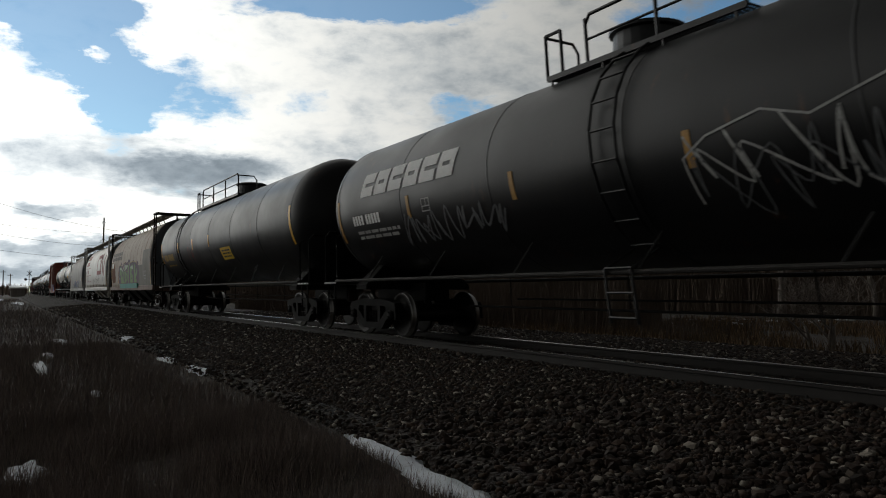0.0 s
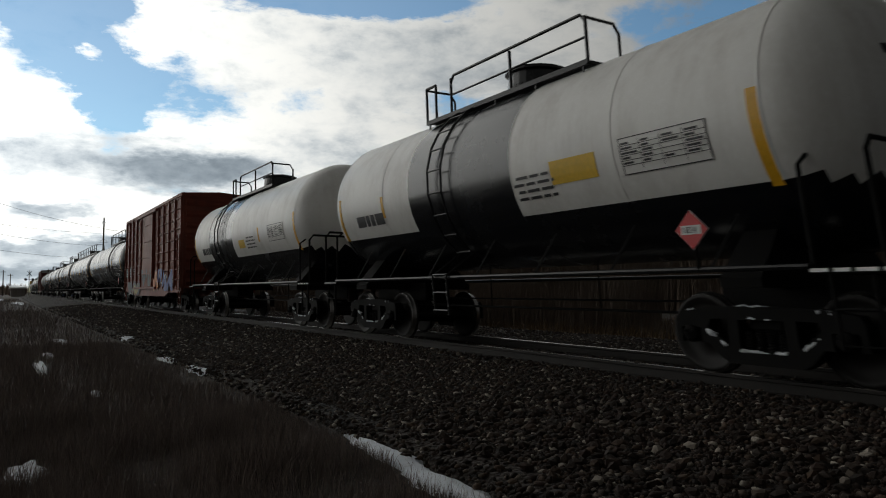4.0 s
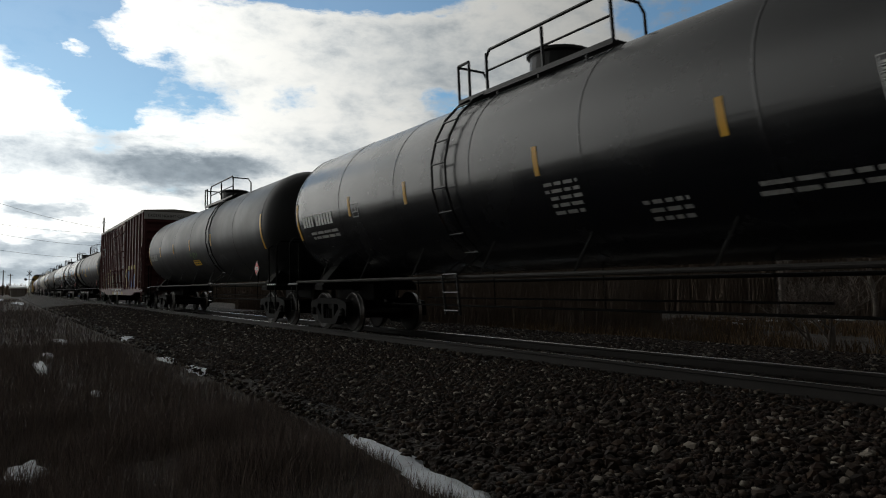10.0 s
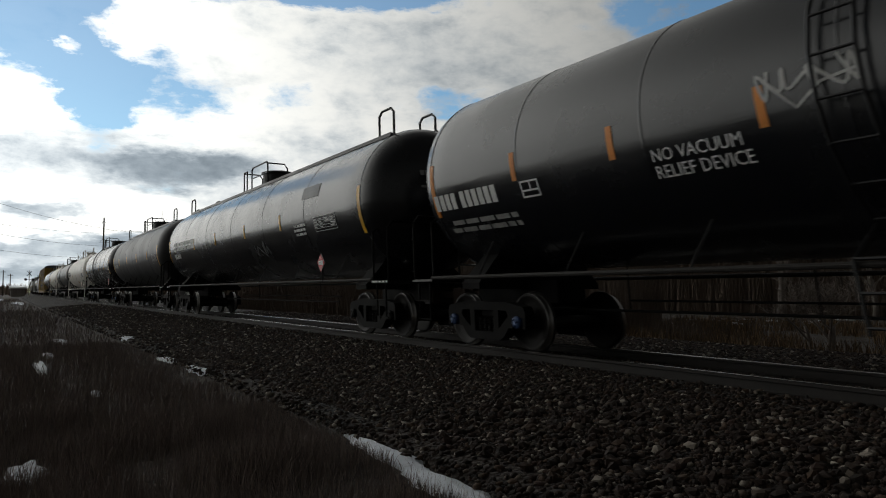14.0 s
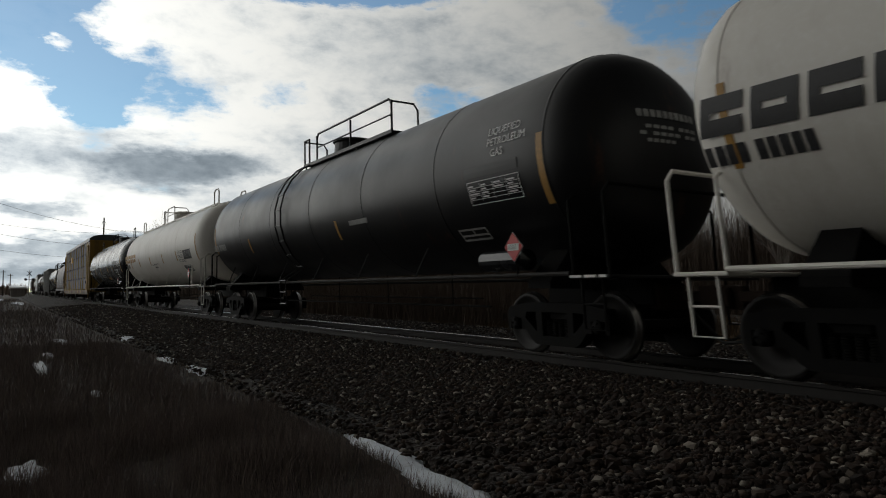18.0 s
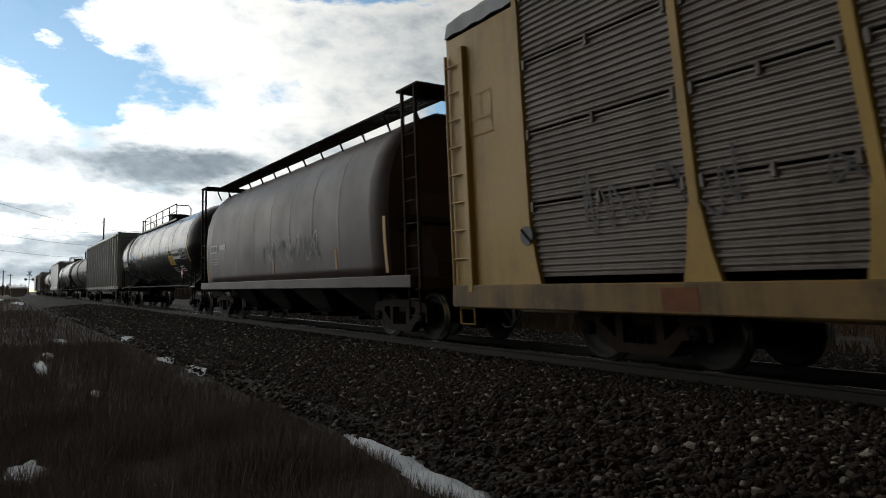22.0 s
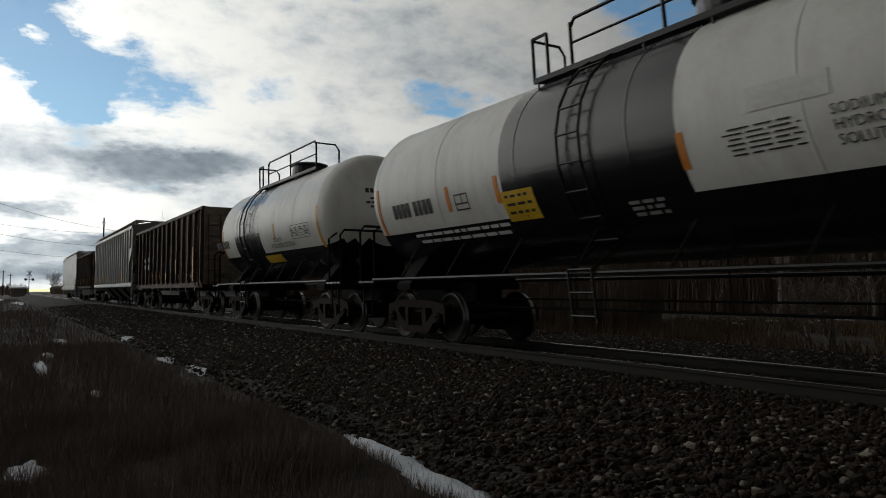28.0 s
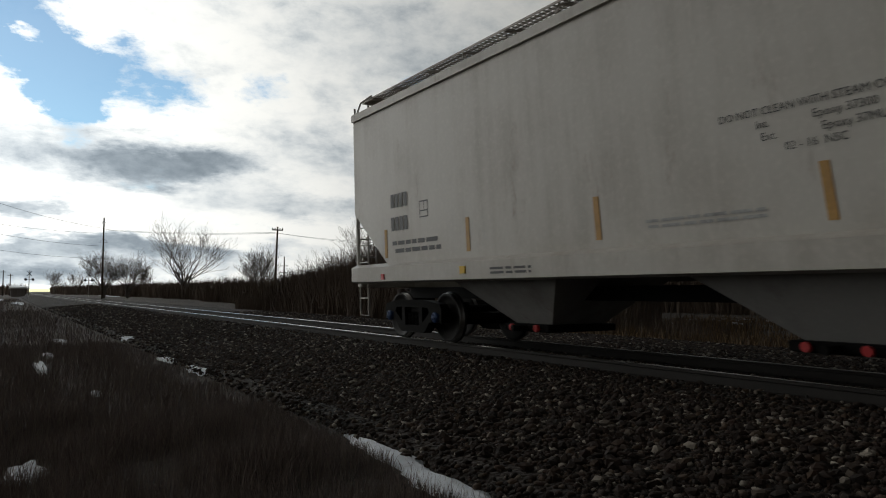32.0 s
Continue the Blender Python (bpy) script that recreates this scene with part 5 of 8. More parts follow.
rnd = random.Random(9)
spots = []
for x0, x1, den in ((-9, 3.5, 900), (-18, -9, 520), (-36, -18, 180), (-70, -36, 60)):
    for _ in range(int((x1 - x0) * 5.6 * den)):
        x = rnd.uniform(x0, x1)
        d = rnd.uniform(-4.95, 0.65)
        if d < -4.5 + 0.35 * noise.noise((x * 0.8, 0, 0)) and rnd.random() < 0.75:
            continue
        if -1.45 < d and rnd.random() < 0.62:
            continue
        s = rnd.uniform(0.016, 0.036) * rnd.choice((0.7, 0.9, 1.0, 1.25)) * (1.0 if den > 600 else 1.15 if den > 400 else 1.25 if den > 100 else 1.7)
        y = TRACK_Y + d
        spots.append((x, y + bend(x), ground_z(x, y) + s * rnd.uniform(0.0, 0.55), s))
for x0, x1, den in ((-14, 4, 230), (-40, -14, 70)):
    for _ in range(int((x1 - x0) * 5.0 * den)):
        x, d = rnd.uniform(x0, x1), rnd.uniform(0.9, 5.9)
        s = rnd.uniform(0.025, 0.05)
        spots.append((x, TRACK_Y + d + bend(x), ground_z(x, TRACK_Y + d) + s * 0.3, s))
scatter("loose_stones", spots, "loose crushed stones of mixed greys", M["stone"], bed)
meshes = []
for i in range(10):
    me = bpy.data.meshes.new("stone")
    me.from_pydata([tuple(p * 0.055) for p in STONES[i]], [], [list(f) for f in ICO])
    me.materials.append(M["stone"])
    meshes.append(me)
for i in range(280):
    x, y = rnd.uniform(-6.5, -1.2), rnd.uniform(3.4, 5.6)
    part("stone", meshes[i % 10], None, bed, at=pose(x, y, ground_z(x, y) + 0.03, rnd.uniform(-20, 20), rnd.uniform(-20, 20), rnd.uniform(0, 360)))

# the track: rails, ties, plates and spikes
track = thing("railway_track", "single railway track with rusty rails on wooden ties", "railway track", kind="structure")
rail_prof = [(-0.07, -0.172), (0.07, -0.172), (0.07, -0.160), (0.012, -0.142), (0.010, -0.05), (0.036, -0.038), (0.037, -0.006), (0.028, 0.0), (-0.028, 0.0), (-0.037, -0.006), (-0.036, -0.038), (-0.010, -0.05), (-0.012, -0.142), (-0.07, -0.160)]
rx = steps((-800, -200, 20), (-200, 120, 5))
for s in (-1, 1):
    g = Geo().loft([[(x, TRACK_Y + bend(x) + s * 0.752 + y, z) for y, z in rail_prof] for x in rx])
    for i in range(len(g.f)):
        if i < (len(rx) - 1) * 14 and i % 14 in (6, 7, 8):
            g.m[i] = 1
    part("rail", g, [M["rail"], M["rail_top"]], track, "steel rail with a polished running surface")
tie_mesh = Geo().box(-0.115, 0.115, -1.3, 1.3, -0.34, -0.175, bevel=0.012).mesh("tie", M["tie"])
plate = Geo().box(-0.09, 0.09, -0.18, 0.18, -0.176, -0.163, bevel=0.004)
for a, b in ((-0.06, -0.1), (0.06, 0.1)):
    plate.box(a - 0.012, a + 0.012, b - 0.012, b + 0.012, -0.165, -0.135)
plate_mesh = plate.mesh("tie_plate", M["rail"])
x, i = -70.0, 0
while x < 8:
    r2 = random.Random(i)
    t = part("tie", tie_mesh, None, track, at=pose(x, TRACK_Y + bend(x) + r2.uniform(-0.04, 0.04), r2.uniform(-0.015, 0.01), 0, 0, r2.uniform(-1.5, 1.5)))
    if x > -30:
        for s in (-1, 1):
            part("tie_plate", plate_mesh, None, t, at=pose(0, s * 0.752, 0.01))
    x += 0.53 + r2.uniform(-0.02, 0.02)
    i += 1


# ---------------------------------------------------------------- snow patches
def snow_patch(x, y, rx_, ry_, seed, label="thin patch of old snow in the weeds", turn=0.0, holes=0.25):
    rnd, g = random.Random(seed), Geo()
    n, m = 8, 30
    off = rnd.uniform(0, 50)
    c, s = math.cos(radians(turn)), math.sin(radians(turn))
    for i in range(n + 1):
        for j in range(m):
            a = 2 * math.pi * j / m
            q = (i / n) * (0.75 + 0.5 * noise.noise((math.cos(a) * 1.7 + off, math.sin(a) * 1.7, seed)) + 0.18 * noise.noise((math.cos(a) * 6 + off, math.sin(a) * 6, seed)))
            u, w = q * rx_ * math.cos(a), q * ry_ * math.sin(a)
            px, py = x + u * c - w * s, y + u * s + w * c
            h = min(0.09, 0.03 + 0.12 * ry_) * (1 - (i / n) ** 2) + 0.02 * noise.noise((px * 4, py * 4, 1))
            g.v.append((px, py, ground_z(px, py) - 0.03 + h - (0.06 if i == n else 0)))
    g.rings(0, n + 1, m, caps=False)
    ob = new("snow_patch", g.mesh("snow_patch", M["snow"], True))
    return tagged(ob, label, "snow", "patches of snow")


# ---------------------------------------------------------------- grass and weeds
def grass_field(name, spots, label, mat):
    """Blades in one mesh: spots of (x, y, height, lean)."""
    rng = np.random.default_rng(5)
    n = len(spots)
    S = np.array([(x, y, ground_z(x, y) - 0.08, h, w) for x, y, h, w in spots])
    a = rng.uniform(0, 6.283, n)
    lean = rng.uniform(0.05, 0.55, n) * S[:, 3]
    la = rng.uniform(0, 6.283, n)
    V = np.empty((n, 5, 3))
    wx, wy = np.cos(a) * S[:, 4], np.sin(a) * S[:, 4]
    dx, dy = np.cos(la) * lean, np.sin(la) * lean
    for i, (hh, ww, ll) in enumerate(((0, 1, 0), (0, -1, 0), (0.55, 0.8, 0.35), (0.55, -0.8, 0.35), (1.0, 0, 1.0))):
        V[:, i, 0] = S[:, 0] + wx * ww + dx * ll
        V[:, i, 1] = S[:, 1] + wy * ww + dy * ll
        V[:, i, 2] = S[:, 2] + S[:, 3] * hh
    T = np.array([0, 1, 3, 0, 3, 2, 2, 3, 4])
    F = (T[None] + 5 * np.arange(n)[:, None]).reshape(-1)
    me = bpy.data.meshes.new(name)
    me.vertices.add(5 * n)
    me.vertices.foreach_set("co", V.reshape(-1))
    me.loops.add(len(F))
    me.loops.foreach_set("vertex_index", F.astype(np.int32))
    me.polygons.add(3 * n)
    me.polygons.foreach_set("loop_start", np.arange(0, len(F), 3, dtype=np.int32))
    me.polygons.foreach_set("loop_total", np.full(3 * n, 3, dtype=np.int32))
    me.materials.append(mat)
    me.update(calc_edges=True)
    return tagged(new(name, me), label, "grass", kind="stuff")


# the larger snow patches press the grass flat
SNOWY = ((-7.0, 0.24, 0.45, 0.22), (-5.7, 2.94, 1.1, 0.12), (-4.6, 2.86, 0.75, 0.2), (-6.9, 2.95, 0.75, 0.12), (-15.7, 0.72, 1.5, 0.16), (-18.7, 0.98, 1.2, 0.16), (-15.9, 3.05, 1.0, 0.2), (-13.4, 3.1, 0.95, 0.22))
rnd = random.Random(21)
spots = []
for x0, x1, y0, y1, den in ((-9, 0.5, -2.5, 3.2, 2000), (-22, -9, -5, 3.4, 420), (-60, -22, -14, 3.4, 40), (-160, -60, -30, 3.2, 4)):
    for _ in range(int((x1 - x0) * (y1 - y0) * den)):
        x, y = rnd.uniform(x0, x1), rnd.uniform(y0, y1)
        if math.hypot(x, y) < 1.6:
            continue
        if any(((x - sx) / rx_) ** 2 + ((y - sy) / ry_) ** 2 < 1.0 for sx, sy, rx_, ry_ in SNOWY) and rnd.random() < 0.9:
            continue
        edge = 3.0 + 0.25 * noise.noise((x * 0.7, 2, 0)) - y
        clump = noise.noise((x * 1.3, y * 1.3, 8))
        if edge < 0 or (clump < -0.28 and rnd.random() < 0.7):
            continue
        h = (0.14 + 0.17 * rnd.random() + 0.18 * max(0, clump)) * min(1, 0.45 + edge * 0.5)
        spots.append((x, y, h, rnd.uniform(0.0012, 0.003) * (1 if den > 500 else 1.8 if den > 100 else 4 if den > 10 else 10)))
grass_field("dry_grass", spots, "dense dead brown grass and weeds", M["grass"])


# ---------------------------------------------------------------- bare trees, brush
def bare_tree(x, y, height, seed, spread=0.5, stems=1, label="tall bare leafless tree behind the brush", lean=0.0):
    """Tapered trunk, limbs that fork, and a crown of fine bare twigs."""
    rnd = random.Random(seed)
    root = thing("tree", label, "tree", "bare trees", at=pose(x, y, ground_z(x, y) - 0.1))
    trunk, limbs, twigs = Geo(), Geo(), Geo()
    fine_r = 0.006 + 0.00005 * math.hypot(x, y)

    def grow(p, d, length, r, level):
        pts, rad = [p], [r]
        n = 4
        for i in range(n):
            d = (d + Vector((rnd.uniform(-1, 1), rnd.uniform(-1, 1), rnd.uniform(-0.4, 0.9))) * 0.16).normalized()
            p = p + d * length / n
            pts.append(p)
            rad.append(max(fine_r, r * (1 - 0.45 * (i + 1) / n)))
        (trunk if level == 0 else limbs if level < 3 else twigs).tube(pts, rad, 7 if level == 0 else 5 if level < 3 else 3, caps=level < 2)
        if level >= 5:
            return
        for i in range(rnd.choice((3, 4)) if level < 3 else rnd.choice((2, 3))):
            k = rnd.uniform(0.45, 1.0) if i else 1.0
            q = pts[min(n, int(k * n))]
            az = rnd.uniform(0, 6.283)
            out = spread * rnd.uniform(0.6, 1.5)
            nd = (d + Vector((math.cos(az) * out, math.sin(az) * out, rnd.uniform(-0.15, 0.35)))).normalized()
            grow(q, nd, length * rnd.uniform(0.66, 0.88), rad[min(n, int(k * n))] * rnd.uniform(0.5, 0.72), level + 1)
    for s in range(stems):
        d0 = Vector((rnd.uniform(-0.3, 0.3) * (stems > 1) + lean, rnd.uniform(-0.3, 0.3) * (stems > 1), 1)).normalized()
        grow(Vector((rnd.uniform(-0.4, 0.4) * (stems > 1), 0, 0)), d0, height * 0.30, height * 0.016 + 0.02, 0)
    part("trunk", trunk, M["bark"], root, smooth=True)
    part("limb_framework", limbs, M["bark"], root)
    part("crown", twigs, M["twig"], root, "crown of fine bare twigs")
    return root


def brush_band(name, spots, label, mat, seed=2):
    """A thicket of thin bare stems in one mesh: spots of (x, y, height)."""
    rng = np.random.default_rng(seed)
    n, per = len(spots), 4
    S = np.array([(x, y, ground_z(x, y) - 0.1, h, math.hypot(x, y)) for x, y, h in spots])
    V = np.empty((n, per, 5, 3))
    for s in range(per):
        la, a = rng.uniform(0, 6.283, n), rng.uniform(0, 6.283, n)
        base = (0.0, 0.0, 0.3, 0.5)[s]                    # side twigs spring from part way up
        top = np.minimum(1.0, base + rng.uniform(0.35, 0.75, n)) if s else np.ones(n)
        lean = rng.uniform(0.05, 0.45, n) * S[:, 3] * (top - base)
        w = (0.0011 * S[:, 4] * rng.uniform(0.2, 0.5, n) + 0.003) * (1, 0.8, 0.6, 0.5)[s]
        for i, (hh, ww, ll) in enumerate(((0, 1, 0), (0, -1, 0), (0.6, 0.8, 0.35), (0.6, -0.8, 0.35), (1.0, 0, 1.0))):
            V[:, s, i, 0] = S[:, 0] + np.cos(a) * w * ww + np.cos(la) * lean * ll
            V[:, s, i, 1] = S[:, 1] + np.sin(a) * w * ww + np.sin(la) * lean * ll
            V[:, s, i, 2] = S[:, 2] + S[:, 3] * (base + (top - base) * hh)
    n *= per
    F = (np.array([0, 1, 3, 0, 3, 2, 2, 3, 4])[None] + 5 * np.arange(n)[:, None]).reshape(-1)
    me = bpy.data.meshes.new(name)
    me.vertices.add(5 * n)
    me.vertices.foreach_set("co", V.reshape(-1))
    me.loops.add(len(F))
    me.loops.foreach_set("vertex_index", F.astype(np.int32))
    me.polygons.add(3 * n)
    me.polygons.foreach_set("loop_start", np.arange(0, len(F), 3, dtype=np.int32))
    me.polygons.foreach_set("loop_total", np.full(3 * n, 3, dtype=np.int32))
    me.materials.append(mat)
    me.update(calc_edges=True)
    return tagged(new(name, me), label, "brush", kind="stuff")


rnd = random.Random(33)
spots = []
for x0, x1, d0, d1, h, den in ((-60, -13.5, 8.5, 11, 1.2, 26), (-60, -14, 10, 17, 2.7, 17), (-60, 60, 34, 46, 4.6, 12), (-110, -60, 17, 34, 3.2, 6), (-330, -110, 21, 60, 3.9, 1.8), (-900, -330, 10, 130, 5.0, 0.2), (-520, -330, -190, -3, 4.6, 0.16)):
    for _ in range(int((x1 - x0) * (d1 - d0) * den)):
        x = rnd.uniform(x0, x1)
        y = TRACK_Y + bend(x) + rnd.uniform(d0, d1)
        c = noise.noise((x * 0.12, y * 0.12, 0))
        b = math.degrees(math.atan2(y, -x))
        low = 1.0
        if 47 < b + 3 * c and y < 41 and d0 == 8.5:
            low = 0.3
        elif 47 < b + 3 * c and y < 41 and rnd.random() < 0.985:
            continue                       # an opening with trodden grass and snow
        grown = min(1.0, max(0.0, (b - 19) / 8)) if y > 0 else 0.0        # the thicket stands taller close to the line
        spots.append((x, y, low * h * (1 + 0.95 * grown) * (0.62 + 0.48 * rnd.random() + 0.3 * c + 0.2 * noise.noise((x * 0.45, y * 0.45, 5)))))
brush_band("thicket", spots, "thicket of leafless brown brush beyond the track", M["brush"])


k = Nodes("pale_straw")
straw_tone = k.n("NewGeometry").outputs["Random Per Island"]
M["straw"] = k.finish(k.ramp(straw_tone, (0.0, (0.05, 0.03, 0.016)), (0.6, (0.12, 0.074, 0.036)), (1.0, (0.26, 0.17, 0.085))), 0.9)
spots = []
for _ in range(34000):
    x, y = rnd.uniform(-24, 3), rnd.uniform(14.0, 32)
    if noise.noise((x * 0.3, y * 0.3, 4)) > -0.1:
        spots.append((x, y, rnd.uniform(0.15, 0.5), rnd.uniform(0.006, 0.014)))
grass_field("straw", spots, "flattened straw-coloured grass beyond the track", M["straw"])


# ---------------------------------------------------------------- trees, poles, cables, crossing
bare_tree(-145.9, 30.6, 17.5, 3, 0.62, 4, "large spreading bare tree behind the brush")
bare_tree(-165, 18.7, 11.5, 4, 0.7, 5, "bushy bare tree beside the line")
bare_tree(-162.5, 22.8, 10.5, 5, 0.7, 5, "bushy bare tree beside the line")
bare_tree(-93.9, 29.0, 8.0, 6, 0.5, 5, "low bare shrub-like tree")
bare_tree(-97.9, 41.6, 9.6, 7, 0.55, 2, "bare tree in the thicket")
bare_tree(-86.4, 41.1, 11.0, 8, 0.55, 2, "bare tree in the thicket")
bare_tree(-29.4, 32.4, 9.0, 9, 0.5, 2, "slender bare tree close behind the track")
bare_tree(-24.2, 37.2, 10.4, 10, 0.5, 2, "slender bare tree close behind the track")
bare_tree(-26.2, 45.3, 11.2, 12, 0.5, 2, "slender bare tree behind the track")
bare_tree(-20.4, 39.5, 9.4, 13, 0.5, 1, "slender bare tree behind the track")
bare_tree(-343.7, 19.3, 11.5, 14, 0.6, 2, "far bare tree on the horizon")
bare_tree(-292.5, 24.0, 11.3, 15, 0.6, 2, "far bare tree on the horizon")
bare_tree(-214.2, 34.4, 9.0, 16, 0.6, 2, "far bare tree on the horizon")
bare_tree(-9.2, 15.3, 2.4, 17, 0.9, 3, "low bare bush at the foot of the ballast")


def utility_pole(x, y, h, r, lean=0.0, arms=(), brackets=(), label="tall grey wooden utility pole"):
    z0 = ground_z(x, y) - 0.2
    root = thing("utility_pole", label, "utility pole", "utility poles", at=pose(x, y, z0, 0, lean, 0))
    part("shaft", Geo().tube([(0, 0, 0), (0, 0, h * 0.5), (0, 0, h)], [r, r * 0.85, r * 0.65], 10), M["pole_wood"], root, smooth=True)
    for z, w in arms:
        arm = part("crossarm", Geo().box(-0.07, 0.07, -w, w, h - z - 0.07, h - z + 0.07, bevel=0.01), M["pole_wood"], root, at=pose(0, 0, 0, 0, 0, -38))
        for q in (-0.92, -0.45, 0.45, 0.92):
            part("insulator", Geo().turned([(h - z + 0.07, 0.045), (h - z + 0.16, 0.06), (h - z + 0.24, 0.03)], "z", 8, at=(0, q * w, 0)), M["cable"], arm)
    for z, w in brackets:
        part("line_bracket", Geo().tube([(0, 0, h - z + 0.6), (0, w, h - z), (0, -w, h - z), (0, 0, h - z + 0.6)], 0.05, 5), M["cable"], root, at=pose(0, 0, 0, 0, 0, -20))
    return root


utility_pole(-121.2, 13.4, 12.7, 0.15, 0.4, brackets=((3.8, 0.6), (5.3, 0.35), (1.0, 0.35)))
utility_pole(-78.1, 26.1, 8.9, 0.14, 5.5, arms=((0.35, 0.62),), label="leaning wooden pole with a crossarm")
utility_pole(-193.8, 67.5, 11.5, 0.24, 0, arms=((2.6, 1.1), (4.4, 1.1)), label="far wooden pole with two crossarms")
utility_pole(-291, 1.0, 9.0, 0.22, 0, arms=((0.6, 1.0),), label="far wooden pole with one crossarm")
utility_pole(-280, 3.0, 7.6, 0.2, 0, arms=((0.6, 1.0),), label="far wooden pole with one crossarm")


def cable(a, b, sag, r=0.022):
    pts = [(a[0] + (b[0] - a[0]) * t, a[1] + (b[1] - a[1]) * t, a[2] + (b[2] - a[2]) * t - sag * 4 * t * (1 - t)) for t in (i / 14 for i in range(15))]
    return tagged(new("cable", Geo().tube(pts, r, 4).mesh("cable", M["cable"])), "thin dark overhead cable between poles", "cable", "overhead cables")


cable((-121.2, 13.4, 10.5), (-78.3, 26.1, 7.55), 0.3)
cable((-121.2, 13.7, 10.4), (-78.5, 26.5, 7.5), 0.35)
cable((-78.1, 26.1, 7.5), (-52.0, 33.5, 4.9), 0.3, 0.016)
cable((-78.1, 26.5, 7.45), (-52.0, 34.5, 4.6), 0.3, 0.016)
cable((-121.2, 13.4, 10.6), (-108, -6, 14.2), 0.6, 0.025)
cable((-121.2, 12.8, 7.9), (-110, -6, 9.6), 0.5, 0.025)
cable((-121.2, 13.2, 6.0), (-112, -6, 7.4), 0.5, 0.025)
cable((-121.2, 13.9, 9.9), (-110, -6, 10.6), 0.5, 0.02)


def crossing_signal(x, y, face):
    """Road crossing signal: mast, crossed boards, a bar with two dark lamps."""
    root = thing("crossing_signal", "level crossing signal with crossed boards and dark lamps", "crossing signal", "crossing signals", at=pose(x, y, ground_z(x, y) - 0.1, 0, 0, face))
    part("mast", Geo().tube([(0, 0, 0), (0, 0, 6.6)], 0.09, 8), M["galv"], root)
    for s in (-1, 1):
        part("crossbuck", Geo().prism([(-0.62 * s, 5.25), (-0.5 * s, 5.13), (0.62 * s, 6.25), (0.5 * s, 6.37)] if s > 0 else [(0.62, 5.25), (0.5, 5.13), (-0.62, 6.25), (-0.5, 6.37)], -0.16 - 0.03 * s, -0.13 - 0.03 * s), M["truck"], root)
        arm = part("lamp_arm", Geo().tube([(0, -0.1, 4.3), (s * 0.8, -0.1, 4.3)], 0.04, 6), M["truck"], root)
        part("lamp_disc", Geo().turned([(-0.12, 0.30), (-0.10, 0.32), (0.05, 0.12)], "y", 14, at=(s * 0.8, -0.15, 4.3)), M["hose"], arm)
    part("relay_box", Geo().box(-0.2, 0.2, -0.2, 0.2, 0.6, 1.3, bevel=0.03), M["galv"], root)
    return root


crossing_signal(-205, 6.2, 95)
crossing_signal(-205, 19.5, 85)
shed = thing("shed", "small far shed with a pale roof beside the crossing", "shed", at=pose(-226, 4.3, -0.75))
part("walls", Geo().box(-2.0, 2.0, -1.7, 1.7, 0, 2.4, bevel=0.02), M["galv"], shed)
part("roof", Geo().prism([(-2.3, 2.4), (2.3, 2.4), (2.3, 2.75), (-2.3, 3.2)], -2.1, 2.1), M["sign_white"], shed)

snow_patch(-103, 2.0, 17, 0.75, 1, "broad patch of old snow beside the line", 0)
snow_patch(-150, 0.2, 20, 0.8, 2, "broad patch of old snow beside the line", 0)
snow_patch(-23.3, 1.55, 1.2, 0.28, 3)
snow_patch(-15.7, 0.72, 1.5, 0.14, 4)
snow_patch(-18.7, 0.98, 1.2, 0.14, 5)
snow_patch(-23.2, 3.3, 1.6, 0.28, 6)
snow_patch(-15.9, 3.05, 1.0, 0.17, 7)
snow_patch(-13.4, 3.1, 0.95, 0.20, 8)
snow_patch(-11.7, 1.25, 0.4, 0.10, 9)
snow_patch(-7.0, 0.24, 0.46, 0.21, 10)
snow_patch(-5.75, 2.95, 1.25, 0.17, 11, "strip of old snow along the foot of the ballast", -2)
snow_patch(-4.6, 2.86, 0.85, 0.22, 12, "strip of old snow along the foot of the ballast", 0)
snow_patch(-170, 40, 26, 2.0, 14, "far strip of snow in the brush")
snow_patch(-250, 30, 30, 1.0, 15, "far strip of snow in the brush")
rnd = random.Random(77)
for i in range(14):
    snow_patch(rnd.uniform(-25.5, -20.5), rnd.uniform(26, 36), rnd.uniform(0.3, 0.9), rnd.uniform(0.1, 0.25), 30 + i, "thin patch of snow in flattened grass", 30)
for i in range(4):
    snow_patch(rnd.uniform(-24, -21), rnd.uniform(40, 44), rnd.uniform(0.5, 1.0), rnd.uniform(0.2, 0.4), 60 + i, "thin patch of snow in flattened grass", 30)


# ---------------------------------------------------------------- clouds
# One thin sheet of cloud, domed towards the horizon, that drifts overhead.
CLOUD_H, CLOUD_R = 300.0, 4700.0
k = Nodes("drifting_cloud")
co = k.coords()
sep = k.n("SeparateXYZ")
k.put(sep.inputs[0], co)
X, Y, Z = sep.outputs
r2 = k.math("SQRT", k.math("ADD", k.math("MULTIPLY", X, X), k.math("MULTIPLY", Y, Y)))
el = k.math("ARCTAN2", Z, r2)                                            # height angle over the middle
az = k.math("ARCTAN2", Y, k.math("MULTIPLY", X, -1.0))                   # 0 down the track, grows to the far side
ang = k.n("CombineXYZ")
k.put(ang.inputs[0], az)
k.put(ang.inputs[1], k.math("MULTIPLY", el, 1.7))
angv = ang.outputs[0]
big = k.noise(angv, 5.0, 10, 0.60, 0.25)
mid = k.noise(k.scaled(angv, 1.0, 1.25, 1.0), 13.0, 9, 0.62, 0.2)
fine = k.noise(angv, 38.0, 6, 0.6, 0.1)
